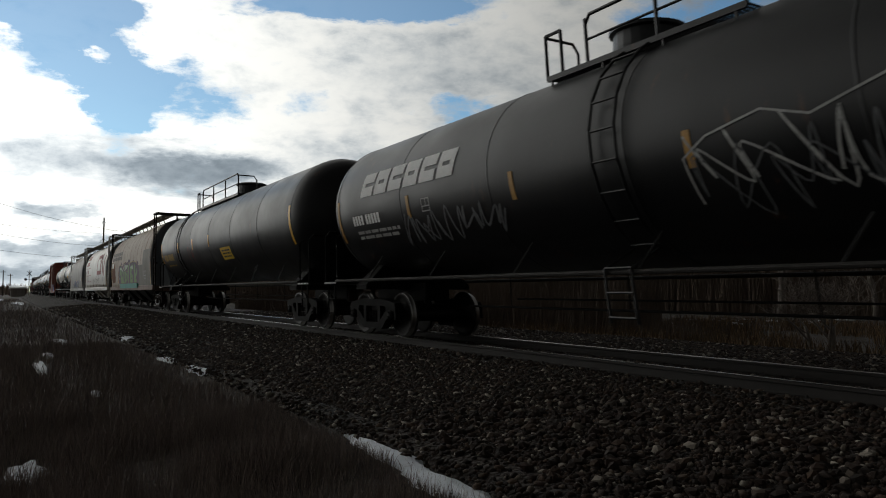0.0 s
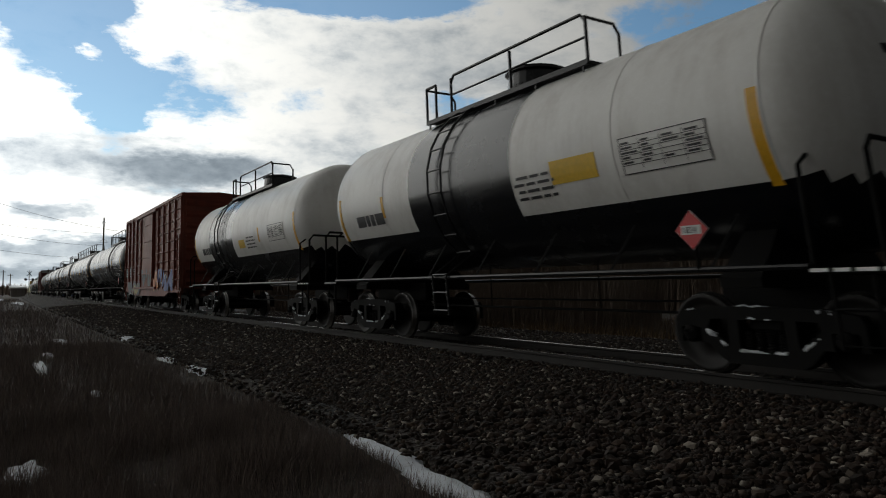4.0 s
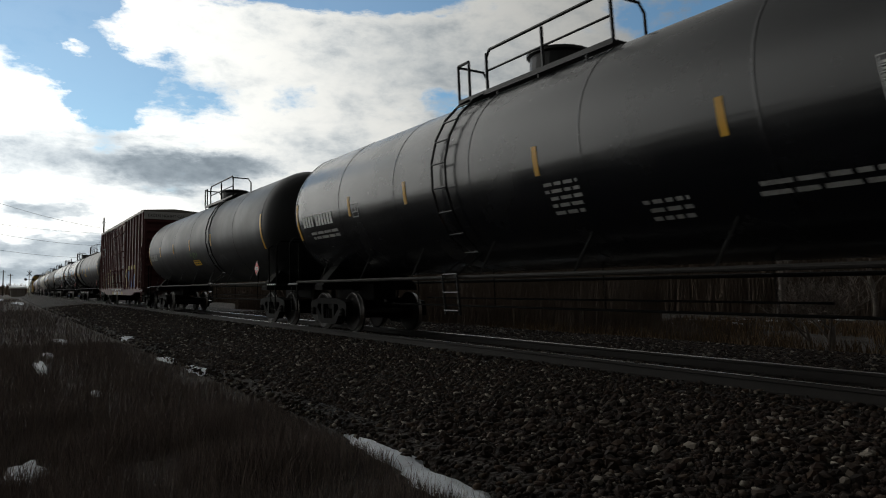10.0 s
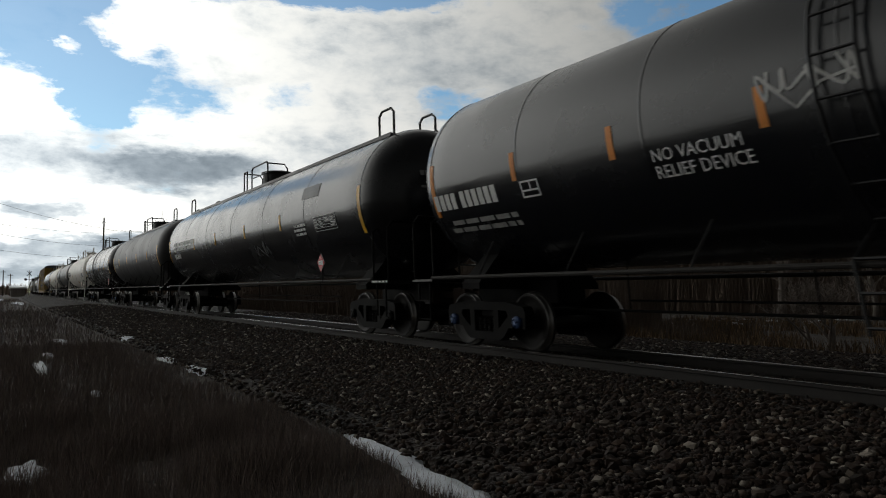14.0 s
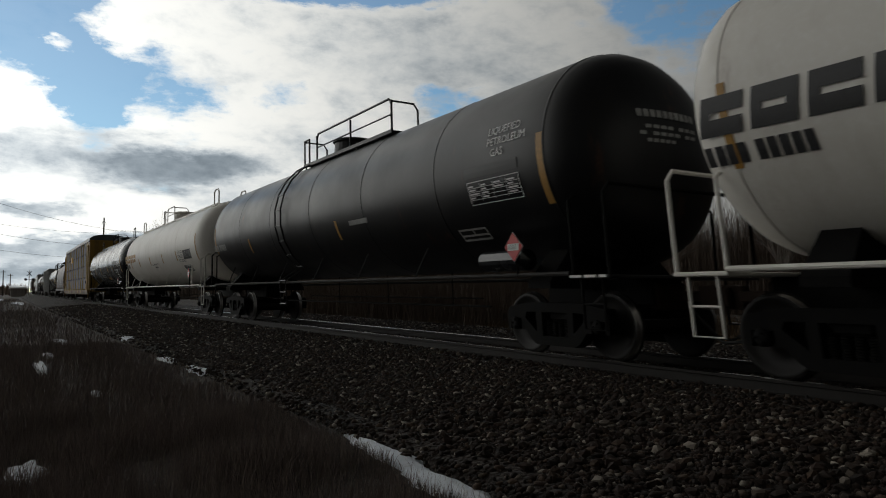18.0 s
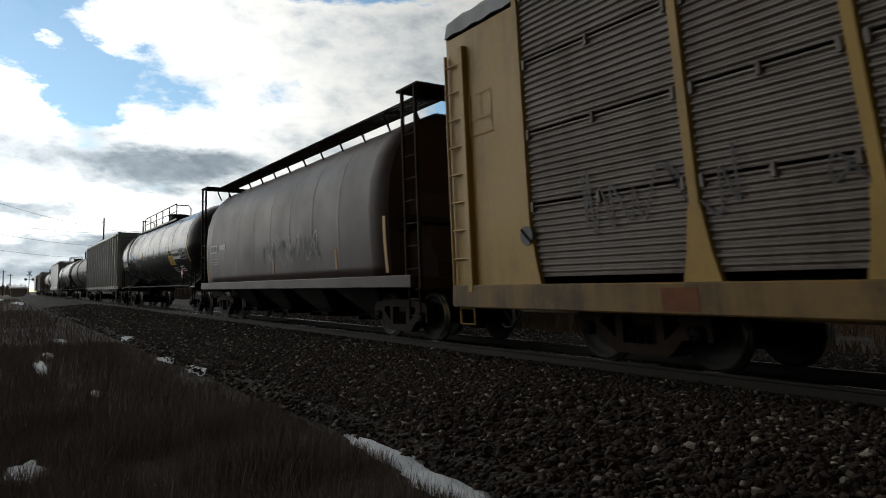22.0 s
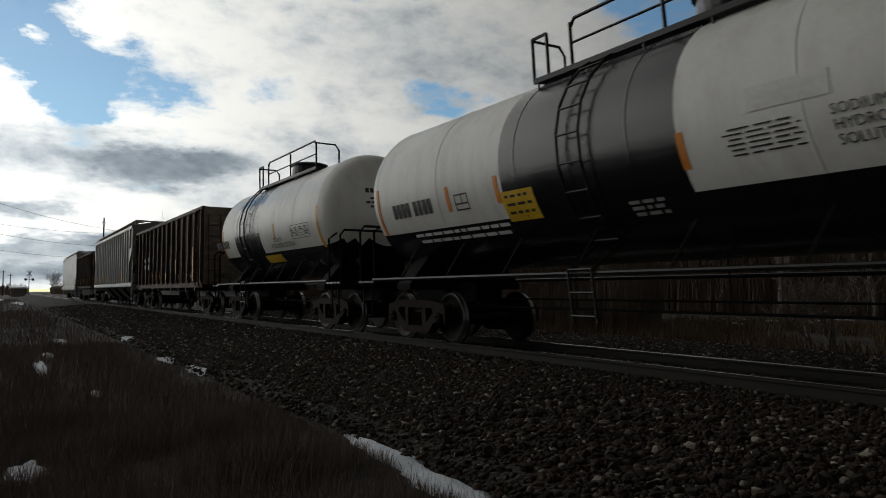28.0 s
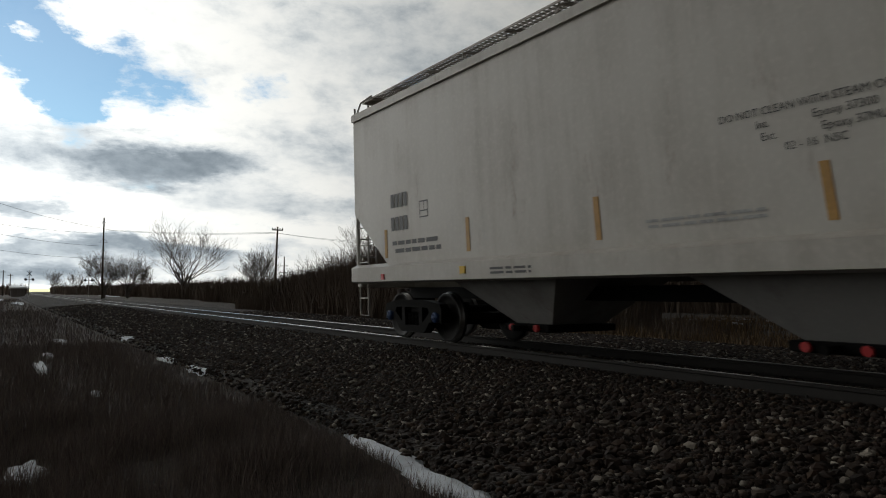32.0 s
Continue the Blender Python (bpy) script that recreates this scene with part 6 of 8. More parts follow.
warp_a = k.math("MULTIPLY", k.math("SUBTRACT", k.noise(angv, 8.0, 9, 0.62), 0.5), 0.17)
warp_e = k.math("MULTIPLY", k.math("SUBTRACT", k.noise(k.scaled(angv, 0.7, 1.3, 1.0), 11.0, 9, 0.62), 0.5), 0.085)


def blob(a_deg, e_deg, ra, re, soft=1.0):
    """1 inside an uneven oval of cloud at this bearing and height, fading to 0 outside."""
    u = k.math("DIVIDE", k.math("SUBTRACT", k.math("ADD", az, warp_a), radians(a_deg)), radians(ra))
    w = k.math("DIVIDE", k.math("SUBTRACT", k.math("ADD", el, warp_e), radians(e_deg)), radians(re))
    d = k.math("SQRT", k.math("ADD", k.math("MULTIPLY", u, u), k.math("MULTIPLY", w, w)))
    return k.math("SUBTRACT", 1.0, k.smooth(d, 1.0 - soft * 0.8, 1.0 + soft * 0.7))


def total(*items):
    out = items[0]
    for i in items[1:]:
        out = k.math("ADD", out, i)
    return out


detail = k.math("ADD", k.math("MULTIPLY", k.math("SUBTRACT", big, 0.5), 0.9), k.math("ADD", k.math("MULTIPLY", k.math("SUBTRACT", mid, 0.5), 1.0), k.math("MULTIPLY", k.math("SUBTRACT", fine, 0.5), 0.35)))
blue = total(blob(3.8, 18.6, 4.0, 3.4), blob(7.2, 14.0, 2.6, 2.8), blob(0.0, 21.5, 6, 2.6), k.math("MULTIPLY", blob(12.2, 14.6, 3.2, 2.0), 0.62), blob(24, 22.6, 11, 1.7),
             k.math("MULTIPLY", blob(20, 14.6, 2.4, 1.4), 0.3), k.math("MULTIPLY", blob(33, 14.3, 3, 1.0), 0.55), k.math("MULTIPLY", blob(52, 20, 6, 3.0), 0.6))
wisp = blob(5.4, 16.6, 1.5, 0.7)
field = k.math("ADD", k.math("SUBTRACT", k.math("ADD", detail, 0.42), k.math("MULTIPLY", blue, 1.0)), k.math("MULTIPLY", wisp, 0.75))
cover = k.math("MAXIMUM", k.smooth(field, -0.22, 0.27), 0.14)        # a thin veil over the blue
grey = total(blob(8, 9.4, 9.0, 1.7), blob(14, 8.9, 5, 1.5), blob(3.0, 5.5, 2.2, 0.8, 0.8), k.math("MULTIPLY", blob(3, 3.2, 9, 0.7), 0.95), k.math("MULTIPLY", blob(14, 3.0, 9, 0.7), 0.8), k.math("MULTIPLY", blob(4, 1.7, 12, 0.8), 1.0), blob(0, 0.6, 8, 0.9), k.math("MULTIPLY", blob(21, 6.4, 7, 1.0), 0.7))
soft_grey = total(blob(30, 17.5, 8, 3.4), k.math("MULTIPLY", blob(43, 15, 11, 6), 0.45), k.math("MULTIPLY", blob(23, 11, 6, 1.6), 0.6), k.math("MULTIPLY", blob(52, 13, 9, 6), 0.4), k.math("MULTIPLY", blob(28, 8.5, 8, 2.2), 0.6))
thick = total(k.math("MULTIPLY", k.math("SUBTRACT", mid, 0.5), 1.0), k.math("MULTIPLY", k.math("SUBTRACT", big, 0.5), 1.0), k.math("MULTIPLY", k.math("SUBTRACT", fine, 0.5), 0.25))
shade = total(k.math("MULTIPLY", k.smooth(k.math("ADD", k.math("MULTIPLY", grey, 0.85), thick), -0.1, 1.3), 1.0),
              k.math("MULTIPLY", k.smooth(k.math("ADD", k.math("MULTIPLY", soft_grey, 0.45), thick), -0.02, 0.85), 0.5))
shade = k.math("MULTIPLY", k.math("MINIMUM", shade, 1.0), k.math("ADD", 0.55, k.math("MULTIPLY", k.math("ADD", mid, fine), 0.38)))
# brightness falls away from the sun's bearing
sunang = k.math("SQRT", k.math("ADD", k.math("POWER", k.math("SUBTRACT", az, SUN_AZ), 2.0), k.math("POWER", k.math("SUBTRACT", el, radians(13)), 2.0)))
glow = k.math("SUBTRACT", 1.0, k.smooth(sunang, 0.0, 2.1))
lit = k.math("ADD", 0.07, k.math("MULTIPLY", k.math("POWER", glow, 2.2), 1.45))
lit = k.math("MULTIPLY", lit, k.math("SUBTRACT", 1.0, k.math("MULTIPLY", k.smooth(el, radians(24), radians(58)), 0.62)))     # glow cut overhead, out of view, so less light reaches the ground
strength = k.math("MULTIPLY", lit, k.math("SUBTRACT", 1.0, k.math("MULTIPLY", shade, 0.7)))
color = k.mix(shade, (1.0, 0.99, 0.955), (0.74, 0.87, 1.0))
em = k.n("Emission")
k.put(em.inputs["Color"], color)
k.put(em.inputs["Strength"], strength)
tr = k.n("BsdfTransparent")
mx = k.n("MixShader")
k.put(mx.inputs[0], cover)
k.t.links.new(tr.outputs[0], mx.inputs[1])
k.t.links.new(em.outputs[0], mx.inputs[2])
out = k.n("OutputMaterial")
k.t.links.new(mx.outputs[0], out.inputs[0])
M["cloud"] = k.mat
g = Geo()
nr, na = 40, 72
for i in range(nr + 1):
    rad = CLOUD_R * (i / nr) ** 1.5 + 0.5
    for j in range(na):
        a_ = 2 * math.pi * j / na
        g.v.append((rad * math.cos(a_), rad * math.sin(a_), CLOUD_H * (1 - (rad / CLOUD_R) ** 2) + 14))
g.rings(0, nr + 1, na, caps=False)
clouds = tagged(new("cloud_layer", g.mesh("cloud_layer", M["cloud"], True)), "broken grey and white cloud layer, lit from behind", "clouds", kind="structure")


# ---------------------------------------------------------------- the train, head to tail
# Each car: its look, then where its rear and front pulling faces lie behind the train's head, in metres.
s1, r1 = tank_car("grimy black tank car with scrawled paint", 20.06, -0.2, "black_dull", R=1.53, zc=2.77, deck=(-2.1, 1.45), deck_x=-0.8, ladder_x=-0.25, strips="strip_old", strip_at=(-5.5, -2.3, 0.95), strip_z=-0.3)
s2, r2 = tank_car("dull black tank car with faded yellow lettering", 40.28, r1, "black_dull", deck=(-4.9, 1.2), ladder_x=-4.65, strip_at=(-5.1, -2.5, 0.05))
s3, r3 = round_hopper("rust-streaked tan covered hopper with green graffiti", 57.92, r2, "tan", "truck_rust", snow=True, ribs=12, board="galv", rib_mat="tan_rib", sill="tan_sill")
s4, r4 = round_hopper("pale covered hopper with large faded red emblem", 75.45, r3, "pale", "pale", snow=True, ribs=5, board="galv")
s5, r5 = round_hopper("grey covered hopper with rust stains along the roof", 92.4, r4, "grey", "grey", snow=True, inset_front=2.1, board="galv")
s6, r6 = tank_car("white short tank car with black middle band", 105.85, r5, "white", "black_dull", 1.5, 2.85, band=(-2.1, 0.9), lower=2.05, deck=(-2.4, 2.2), ladder_x=-1.0, snow=True, strip_at=(-3.2,), seams=5)
s7, r7 = tank_car("white short tank car with dark middle band", 119.8, r6, "white", "black_dull", 1.5, 2.85, band=(-3.4, -0.4), lower=2.05, deck=(-2.6, 1.8), ladder_x=-2.0, snow=True, strip_at=(2.4,), seams=5)
s8, r8 = boxcar("rust-red boxcar with graffiti along its lower side", 136.8, r7, "red", posts=13, z1=5.0, doors=1, door_at=-0.25, door_w=3.5, corrugated=True)
s9, r9 = tank_car("glossy black tank car for butadiene", 157.73, r8, "black", deck=(-1.7, 5.5), ladder_x=4.4, snow=True, strip_at=(-5.0, -1.65, 2.05, 5.1), shift=-0.11, gear=True)
s10, r10 = tank_car("black pressure tank car with a long railed walkway", 178.55, r9, "black", deck=(-9.3, 9.4), ladder_x=-9.0, snow=True, strip_at=(-4.3, -1.0, 2.35, 5.65), shift=-0.43)
s11, r11 = tank_car("black tank car with a red hazard placard", 197.5, r10, "black", deck=(-1.1, 3.2), deck_x=0.5, ladder_x=-0.85, cap="cap_blue", strip_at=(-5.4, -2.05, 1.65, 4.6), shift=-0.4)
s12, r12 = tank_car("glossy black tank car with white lettering", 218.45, r11, "black", deck=(-0.8, 7.4), deck_x=0.6, ladder_x=5.6, strip_at=(-6.6, -3.6, -0.9, 3.0, 6.35), shift=-0.19, gear=True)
s13, r13 = tank_car("black tank car with white stencils", 237, r12, "black", deck=(-1.15, 2.8), deck_x=0.7, ladder_x=-0.6, strip_at=(-4.5, -2.0, 1.85, 4.95), shift=-0.17)
s14, r14 = tank_car("dark grey tank car with faint scrawls", 258, r13, "grey_tank", deck=(-0.75, 3.4), deck_x=0.65, ladder_x=3.2, strip_at=(-6.15, -3.2, -0.1, 3.25), shift=-0.05)
s15, r15 = boxcar("maroon high boxcar with yellow and white graffiti", 278.25, r14, "maroon", white_top=True, door_at=0.25, door_w=2.6, posts=19)
s16, r16 = tank_car("dull black tank car with faded yellow lettering", 298.7, r15, "black_dull", deck=(-5.1, 0.6), ladder_x=-4.9, strip_at=(-5.5, -3.25, -0.55, 2.55), shift=0.12, gear=True)
s17, r17 = tank_car("black tank car with orange reflectors", 316.16, r16, "black", deck=(-0.3, 2.6), deck_x=1.2, ladder_x=-0.15, cap="cap_blue", strips="orange", strip_at=(-5.1, -3.1, -1.0, 3.2), shift=0.15)
s18, r18 = tank_car("black pressure tank car with full-length walkway", 338.77, r17, "black", deck="full")
s19, r19 = tank_car("grey tank car with a top platform", 357.2, r18, "grey_tank", deck="full")
s20, r20 = tank_car("black tank car with white number", 375.7, r19, "black", cap="cap_blue", shift=0.2)
s21, r21 = tank_car("cream pressure tank car with full-length walkway", 396, r20, "cream", deck="full", deck_x=-0.75, end_rails="cream", strips="strip_old", strip_at=(-6.5, -3.35, 0.25, 4.1), strip_z=-0.6, shift=0.2)
s22, r22 = tank_car("black pressure tank car for liquefied gas", 416.7, r21, "black_dull", deck=(-2.1, 3.1), deck_x=-0.7, ladder_x=-1.9, strips="strip_old", strip_at=(-5.0, 1.6), strip_z=-0.7, shift=-0.1)
s23, r23 = tank_car("cream pressure tank car with black lettering", 437.15, r22, "cream", deck="full", deck_x=-0.4, end_rails="cream", strips="strip_old", strip_at=(-6.9, -4.2, -1.0, 2.2, 5.3), strip_z=-0.55, shift=-0.35)
s24, r24 = tank_car("black pressure tank car with white lettering", 457.6, r23, "black", deck="full", deck_x=-0.1, strips="strip_old", strip_at=(-5.0, -1.7, 2.35, 5.05), strip_z=-0.58, shift=-0.2)
s25, r25 = autorack("yellow autorack with galvanised side screens", 486.3, r24)
s26, r26 = round_hopper("dark brown covered hopper with a scrawled tag", 503.98, r25, "brown", "truck_rust", end_body="brown", ribs=9, inset=1.75, strips="strip_old")
s27, r27 = tank_car("shiny black tank car with yellow reflectors", 524.55, r26, "black", deck=(-6.7, 2.9), deck_x=-0.7, ladder_x=-6.2, strip_at=(-4.8, -1.8, 1.3, 4.95), shift=0.07)
s28, r28 = gondola("dented silver-grey gondola with outside posts", 545.6, r27, "silver", posts=17, z1=4.6, teeth=True)
s29, r29 = tank_car("black tank car with a peeled pale patch", 564.39, r28, "black_dull", deck=(-0.7, 3.2), R=1.5, zc=2.82, ladder_x=0.3, rusty=True, strip_at=(-5.2, -2.0, 1.6, 4.75), strip_z=-0.45, shift=0.05)
s30, r30 = tank_car("glossy black tank car with a short top platform", 584.4, r29, "black", deck=(-1.6, 2.0))
s31, r31 = flat_hopper("light grey smooth-sided covered hopper", 604.5, r30, "light_grey")
s32, r32 = tank_car("white short tank car with black band and belly", 618.77, r31, "white", "black_dull", 1.5, 2.85, band=(-1.7, 1.95), lower=2.05, deck=(-1.45, 3.0), deck_x=1.7, ladder_x=0.05, rusty=True, strips="orange", strip_at=(-3.2, -1.78, 1.8), strip_z=-0.35, seams=5, shift=0.13)
s33, r33 = tank_car("white short tank car with dark band and belly", 630.85, r32, "white", "black_dull", 1.5, 2.85, band=(-3.2, -0.35), lower=2.1, deck=(-2.5, 2.4), deck_x=-0.3, ladder_x=-1.9, rusty=True, strip_at=(0.8,), seams=5, tail=1.75, shift=0.2)
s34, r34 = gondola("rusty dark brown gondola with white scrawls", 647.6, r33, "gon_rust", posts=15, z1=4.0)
s35, r35 = flat_hopper("light grey ribbed covered hopper", 668.5, r34, "light_grey", ribs=19)
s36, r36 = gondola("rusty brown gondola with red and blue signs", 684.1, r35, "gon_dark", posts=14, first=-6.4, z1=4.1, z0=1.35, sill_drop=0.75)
s37, r37 = flat_hopper("clean pale covered hopper at the train's tail", 704.9, r36, "pale")
s15.dx = -0.03
s25.dx = 0.05
s26.dx = 0.04
s28.dx = 0.07
s31.dx = -0.1
s34.dx = -0.03



# ---------------------------------------------------------------- lettering and paint on the cars
WHITE, DIM, BLACK, RED, YEL = M["letter_white"], M["letter_dim"], M["letter_black"], M["letter_red"], M["letter_yellow"]
M["spray_green"] = plain("sprayed_green", (0.10, 0.22, 0.05), 0.55, 0, 5, 0.5)
M["spray_pale"] = plain("sprayed_pale_green", (0.34, 0.44, 0.30), 0.55, 0, 5, 0.35)
M["spray_teal"] = plain("sprayed_teal", (0.02, 0.27, 0.22), 0.55, 0, 5, 0.3)
M["spray_purple"] = plain("sprayed_dark_purple", (0.075, 0.035, 0.07), 0.6, 0, 4, 0.5)
M["spray_blue"] = plain("sprayed_blue", (0.03, 0.06, 0.25), 0.55, 0, 5, 0.4)
M["spray_orange"] = plain("sprayed_orange", (0.45, 0.13, 0.02), 0.55, 0, 5, 0.4)
M["spray_white"] = plain("sprayed_white", (0.52, 0.52, 0.50), 0.55, 0, 4, 0.35)
M["spray_yellow"] = plain("sprayed_dull_yellow", (0.38, 0.26, 0.05), 0.55, 0, 5, 0.4)
M["spray_silver"] = paint("sprayed_silver", (0.50, 0.50, 0.48), 0.5, (0.09, 0.055, 0.045), 0.85, rust=0.2, streak=3.0)
M["rust_patch"] = plain("rust_stain", (0.16, 0.06, 0.025), 0.85, 0, 3, 0.6)
M["peel"] = plain("pale_primer", (0.62, 0.60, 0.54), 0.6, 0, 3, 0.4)


def blocks(side, x, z, h, n, mat, gap=0.26, w=0.62, name="emblem_block", lean=0.22):
    """A maker's word as plain slanted blocks, one a letter, each with a slit."""
    for i in range(n):
        x0 = x + i * h * (w + gap)
        x1, t, m = x0 + h * (w + gap * 0.72), h * 0.3, 4
        g = Geo()
        for a, b, za, zb in ((x0, x1, z + h * 0.58, z + h), (x0, x1, z, z + h * 0.42), (x0, x0 + t, z + h * 0.42, z + h * 0.58), (x1 - t, x1, z + h * 0.42, z + h * 0.58))[:4 if i % 2 else 3]:
            b0 = len(g.v)
            for j in range(m + 1):
                zz = za + (zb - za) * j / m
                g.v += [side.p(a + lean * (zz - z), zz, 0.011), side.p(b + lean * (zz - z), zz, 0.011)]
            for j in range(m):
                q = b0 + 2 * j
                g.face((q, q + 1, q + 3, q + 2))
        part(name, g, mat, side.root)


blocks(s1, -7.5, 2.88, 0.48, 6, WHITE, gap=0.66)
s1.mark(-7.95, 2.32, 0.2, (4, 5), WHITE)
s1.bars(-7.9, 2.2, 1.9, 2, DIM, 0.06, seed=3)
s1.outline(-5.0, -4.72, 2.36, 2.6, DIM, 0.02)
s1.scrawl(-5.9, -2.6, 1.8, 2.4, 0.04, M["spray_grey"], 2, 8)
s1.scrawl(0.9, 4.4, 1.85, 2.75, 0.028, DIM, 14, 5)
s1.scrawl(1.0, 4.2, 1.7, 2.6, 0.022, M["spray_grey"], 9, 6)
s1.ribbon([(0.9, 1.9), (0.85, 2.4), (1.2, 2.6), (1.9, 2.75), (2.4, 2.6), (3.3, 2.85), (4.3, 2.8)], 0.025, DIM)

s2.mark(-8.1, 2.28, 0.27, (4, 6), YEL)
s2.patch("warning_label", 1.4, 2.6, 2.02, 2.42, M["sign_yellow"], "yellow warning label")
s2.bars(1.5, 2.34, 1.0, 3, BLACK, 0.05, 0.05, seed=5)
s2.scrawl(-3.3, -2.3, 2.0, 2.9, 0.03, RED, 4, 2)
s2.scrawl(-1.0, 0.9, 1.9, 2.4, 0.03, M["spray_grey"], 6, 4)
s2.bars(-7.9, 2.1, 1.6, 1, YEL, 0.05, seed=4)

M["olive"] = paint("grey_green_repaint", (0.15, 0.145, 0.12), 0.6, (0.08, 0.06, 0.045), 0.5, rust=0.05)
M["faded_black"] = plain("faded_black_lettering", (0.11, 0.095, 0.08), 0.6, 0, 6, 0.4)
blocks(s3, -6.95, 2.88, 0.5, 6, M["faded_black"], gap=0.72, w=0.72, lean=0.0)
s3.field([(-7.3, 2.86), (-5.74, 2.74), (-5.32, 1.79), (-5.5, 1.48), (-6.98, 1.46)], M["rust_patch"], "rust_field", 0.009)
s3.patch("mark_panel", -6.95, -6.15, 2.42, 2.76, M["pale"], off=0.013)
s3.mark(-6.86, 2.48, 0.2, (4,), BLACK)
s3.patch("repaint_field", 2.6, 5.0, 1.26, 2.35, M["olive"], "dark grey-green repainted field", off=0.0075)
s3.patch("repaint_field", 5.0, 7.2, 1.26, 3.1, M["olive"], "dark grey-green repainted field", off=0.0075)
s3.outline(5.3, 6.0, 1.6, 2.0, DIM, 0.03)
s3.strip(-4.1, 1.8, 0.7, 0.12)
s3.strip(-0.6, 2.0, 0.7, 0.12)
GREEN, PALE, PURPLE = M["spray_green"], M["spray_pale"], M["spray_purple"]
s3.field([(-4.08, 2.04), (-3.65, 2.55), (-2.95, 2.52), (-2.67, 2.81), (-2.59, 2.43), (-1.79, 2.53), (-1.28, 2.72), (-0.4, 2.6), (0.3, 2.85), (1.0, 2.5), (1.9, 2.75), (2.6, 2.5), (3.6, 2.6), (3.9, 1.9), (3.5, 1.3), (-3.64, 1.3), (-4.05, 1.58)], PURPLE, off=0.009)
for pts in ([(-3.44, 2.38), (-3.16, 2.48), (-2.59, 2.41), (-1.64, 2.13), (-1.56, 1.98), (-1.79, 1.64), (-1.39, 1.52), (-1.43, 1.38), (-3.04, 1.38), (-3.17, 1.67), (-2.76, 1.95), (-3.38, 1.81)],
            [(-1.5, 2.6), (-1.23, 2.56), (-1.07, 2.18), (-0.2, 1.95), (0.1, 2.5), (0.5, 2.45), (0.3, 1.4), (-0.1, 1.38), (-0.3, 1.65), (-0.85, 1.42), (-1.37, 1.42), (-1.44, 1.85)],
            [(0.75, 2.35), (1.7, 2.5), (2.0, 2.2), (1.3, 2.0), (1.9, 1.85), (1.8, 1.4), (0.7, 1.38)],
            [(2.2, 2.5), (2.6, 2.45), (2.7, 1.9), (3.3, 2.3), (3.4, 1.9), (2.9, 1.7), (3.3, 1.4), (2.1, 1.38)]):
    s3.lined(pts, GREEN, BLACK, 0.09)
    top = [(x, z - 0.06) for x, z in pts if z > 2.0]
    if len(top) > 2:
        s3.field(top, PALE, off=0.0128)
for pts in ([(-2.71, 2.24), (-2.39, 2.20), (-1.97, 1.86), (-2.05, 1.71), (-2.29, 1.85)], [(-3.03, 1.90), (-2.62, 1.94), (-2.96, 1.77)], [(-0.7, 1.9), (-0.4, 1.75), (-0.75, 1.65)], [(1.0, 1.75), (1.5, 1.7), (1.05, 1.6)]):
    s3.field(pts, BLACK, off=0.0155)
for pts in ([(-3.74, 2.09), (-3.60, 2.05), (-3.55, 1.59), (-3.73, 1.70)], [(-2.53, 2.65), (-2.42, 2.60), (-2.47, 2.33), (-2.59, 2.38)], [(-1.8, 2.40), (-1.6, 2.47), (-1.56, 2.15), (-1.74, 2.26)], [(-1.42, 2.57), (-1.30, 2.56), (-1.08, 2.14), (-1.24, 2.14)], [(0.6, 2.7), (0.75, 2.66), (0.8, 2.4), (0.66, 2.42)]):
    s3.lined(pts, M["spray_white"], BLACK, 0.05, 0.016)
s3.ribbon([(-3.85, 2.1), (-3.5, 2.45), (-3.1, 2.56), (-2.6, 2.5), (-1.6, 2.22), (-1.5, 2.7), (-1.1, 2.62), (-0.9, 2.2), (-0.2, 2.05), (0.1, 2.6), (0.6, 2.55), (1.8, 2.62), (2.7, 2.6), (3.5, 2.4)], 0.03, M["spray_yellow"], off=0.017)
s3.patch("painted_band", -3.06, 3.5, 1.12, 1.39, M["spray_teal"], "sprayed teal band", off=0.085)
for i in range(8):
    x = -6.2 + i * 1.7
    s3.ribbon([(x, 4.3), (x + 0.05, 3.9), (x - 0.03, 3.4 - 0.3 * (i % 3))], 0.06 + 0.03 * (i % 2), M["tan_rib"], "rust_streak", off=0.012)

for rect in ((1.4, 3.7, 2.2, 2.5), (1.4, 1.72, 2.5, 3.5), (1.4, 3.7, 3.4, 3.68), (3.4, 3.7, 2.5, 3.4)):
    s4.quads("emblem_stroke", [rect], RED, "faded red painted emblem")
s4.ribbon([(3.95, 2.2), (3.95, 3.6), (4.25, 3.6), (5.4, 2.2), (5.7, 2.2), (5.9, 3.6)], 0.3, RED, "emblem_stroke")
s4.scrawl(-1.0, 3.0, 1.5, 2.2, 0.03, BLACK, 4, 5)
s4.outline(4.9, 5.4, 1.7, 2.0, BLACK)
blocks(s4, -6.6, 3.56, 0.32, 8, RED, gap=0.2, w=0.6)
blocks(s4, -6.6, 3.05, 0.32, 8, RED, gap=0.2, w=0.6)
s4.quads("red_rule", [(-6.6, -3.2, 2.82, 2.87), (-6.6, -3.2, 2.22, 2.27), (-6.45, -3.2, 1.72, 1.76), (-5.2, -5.14, 1.76, 2.22)], RED)
s4.mark(-6.8, 2.4, 0.26, (4,), BLACK)
s4.mark(-5.7, 2.42, 0.27, (6,), RED)
s4.bars(-6.4, 2.1, 1.0, 2, DIM, 0.07, 0.1, seed=8)
s4.blobs(-7.1, 6.8, 1.28, 1.5, 6, M["rust_patch"], 3, 0.14)

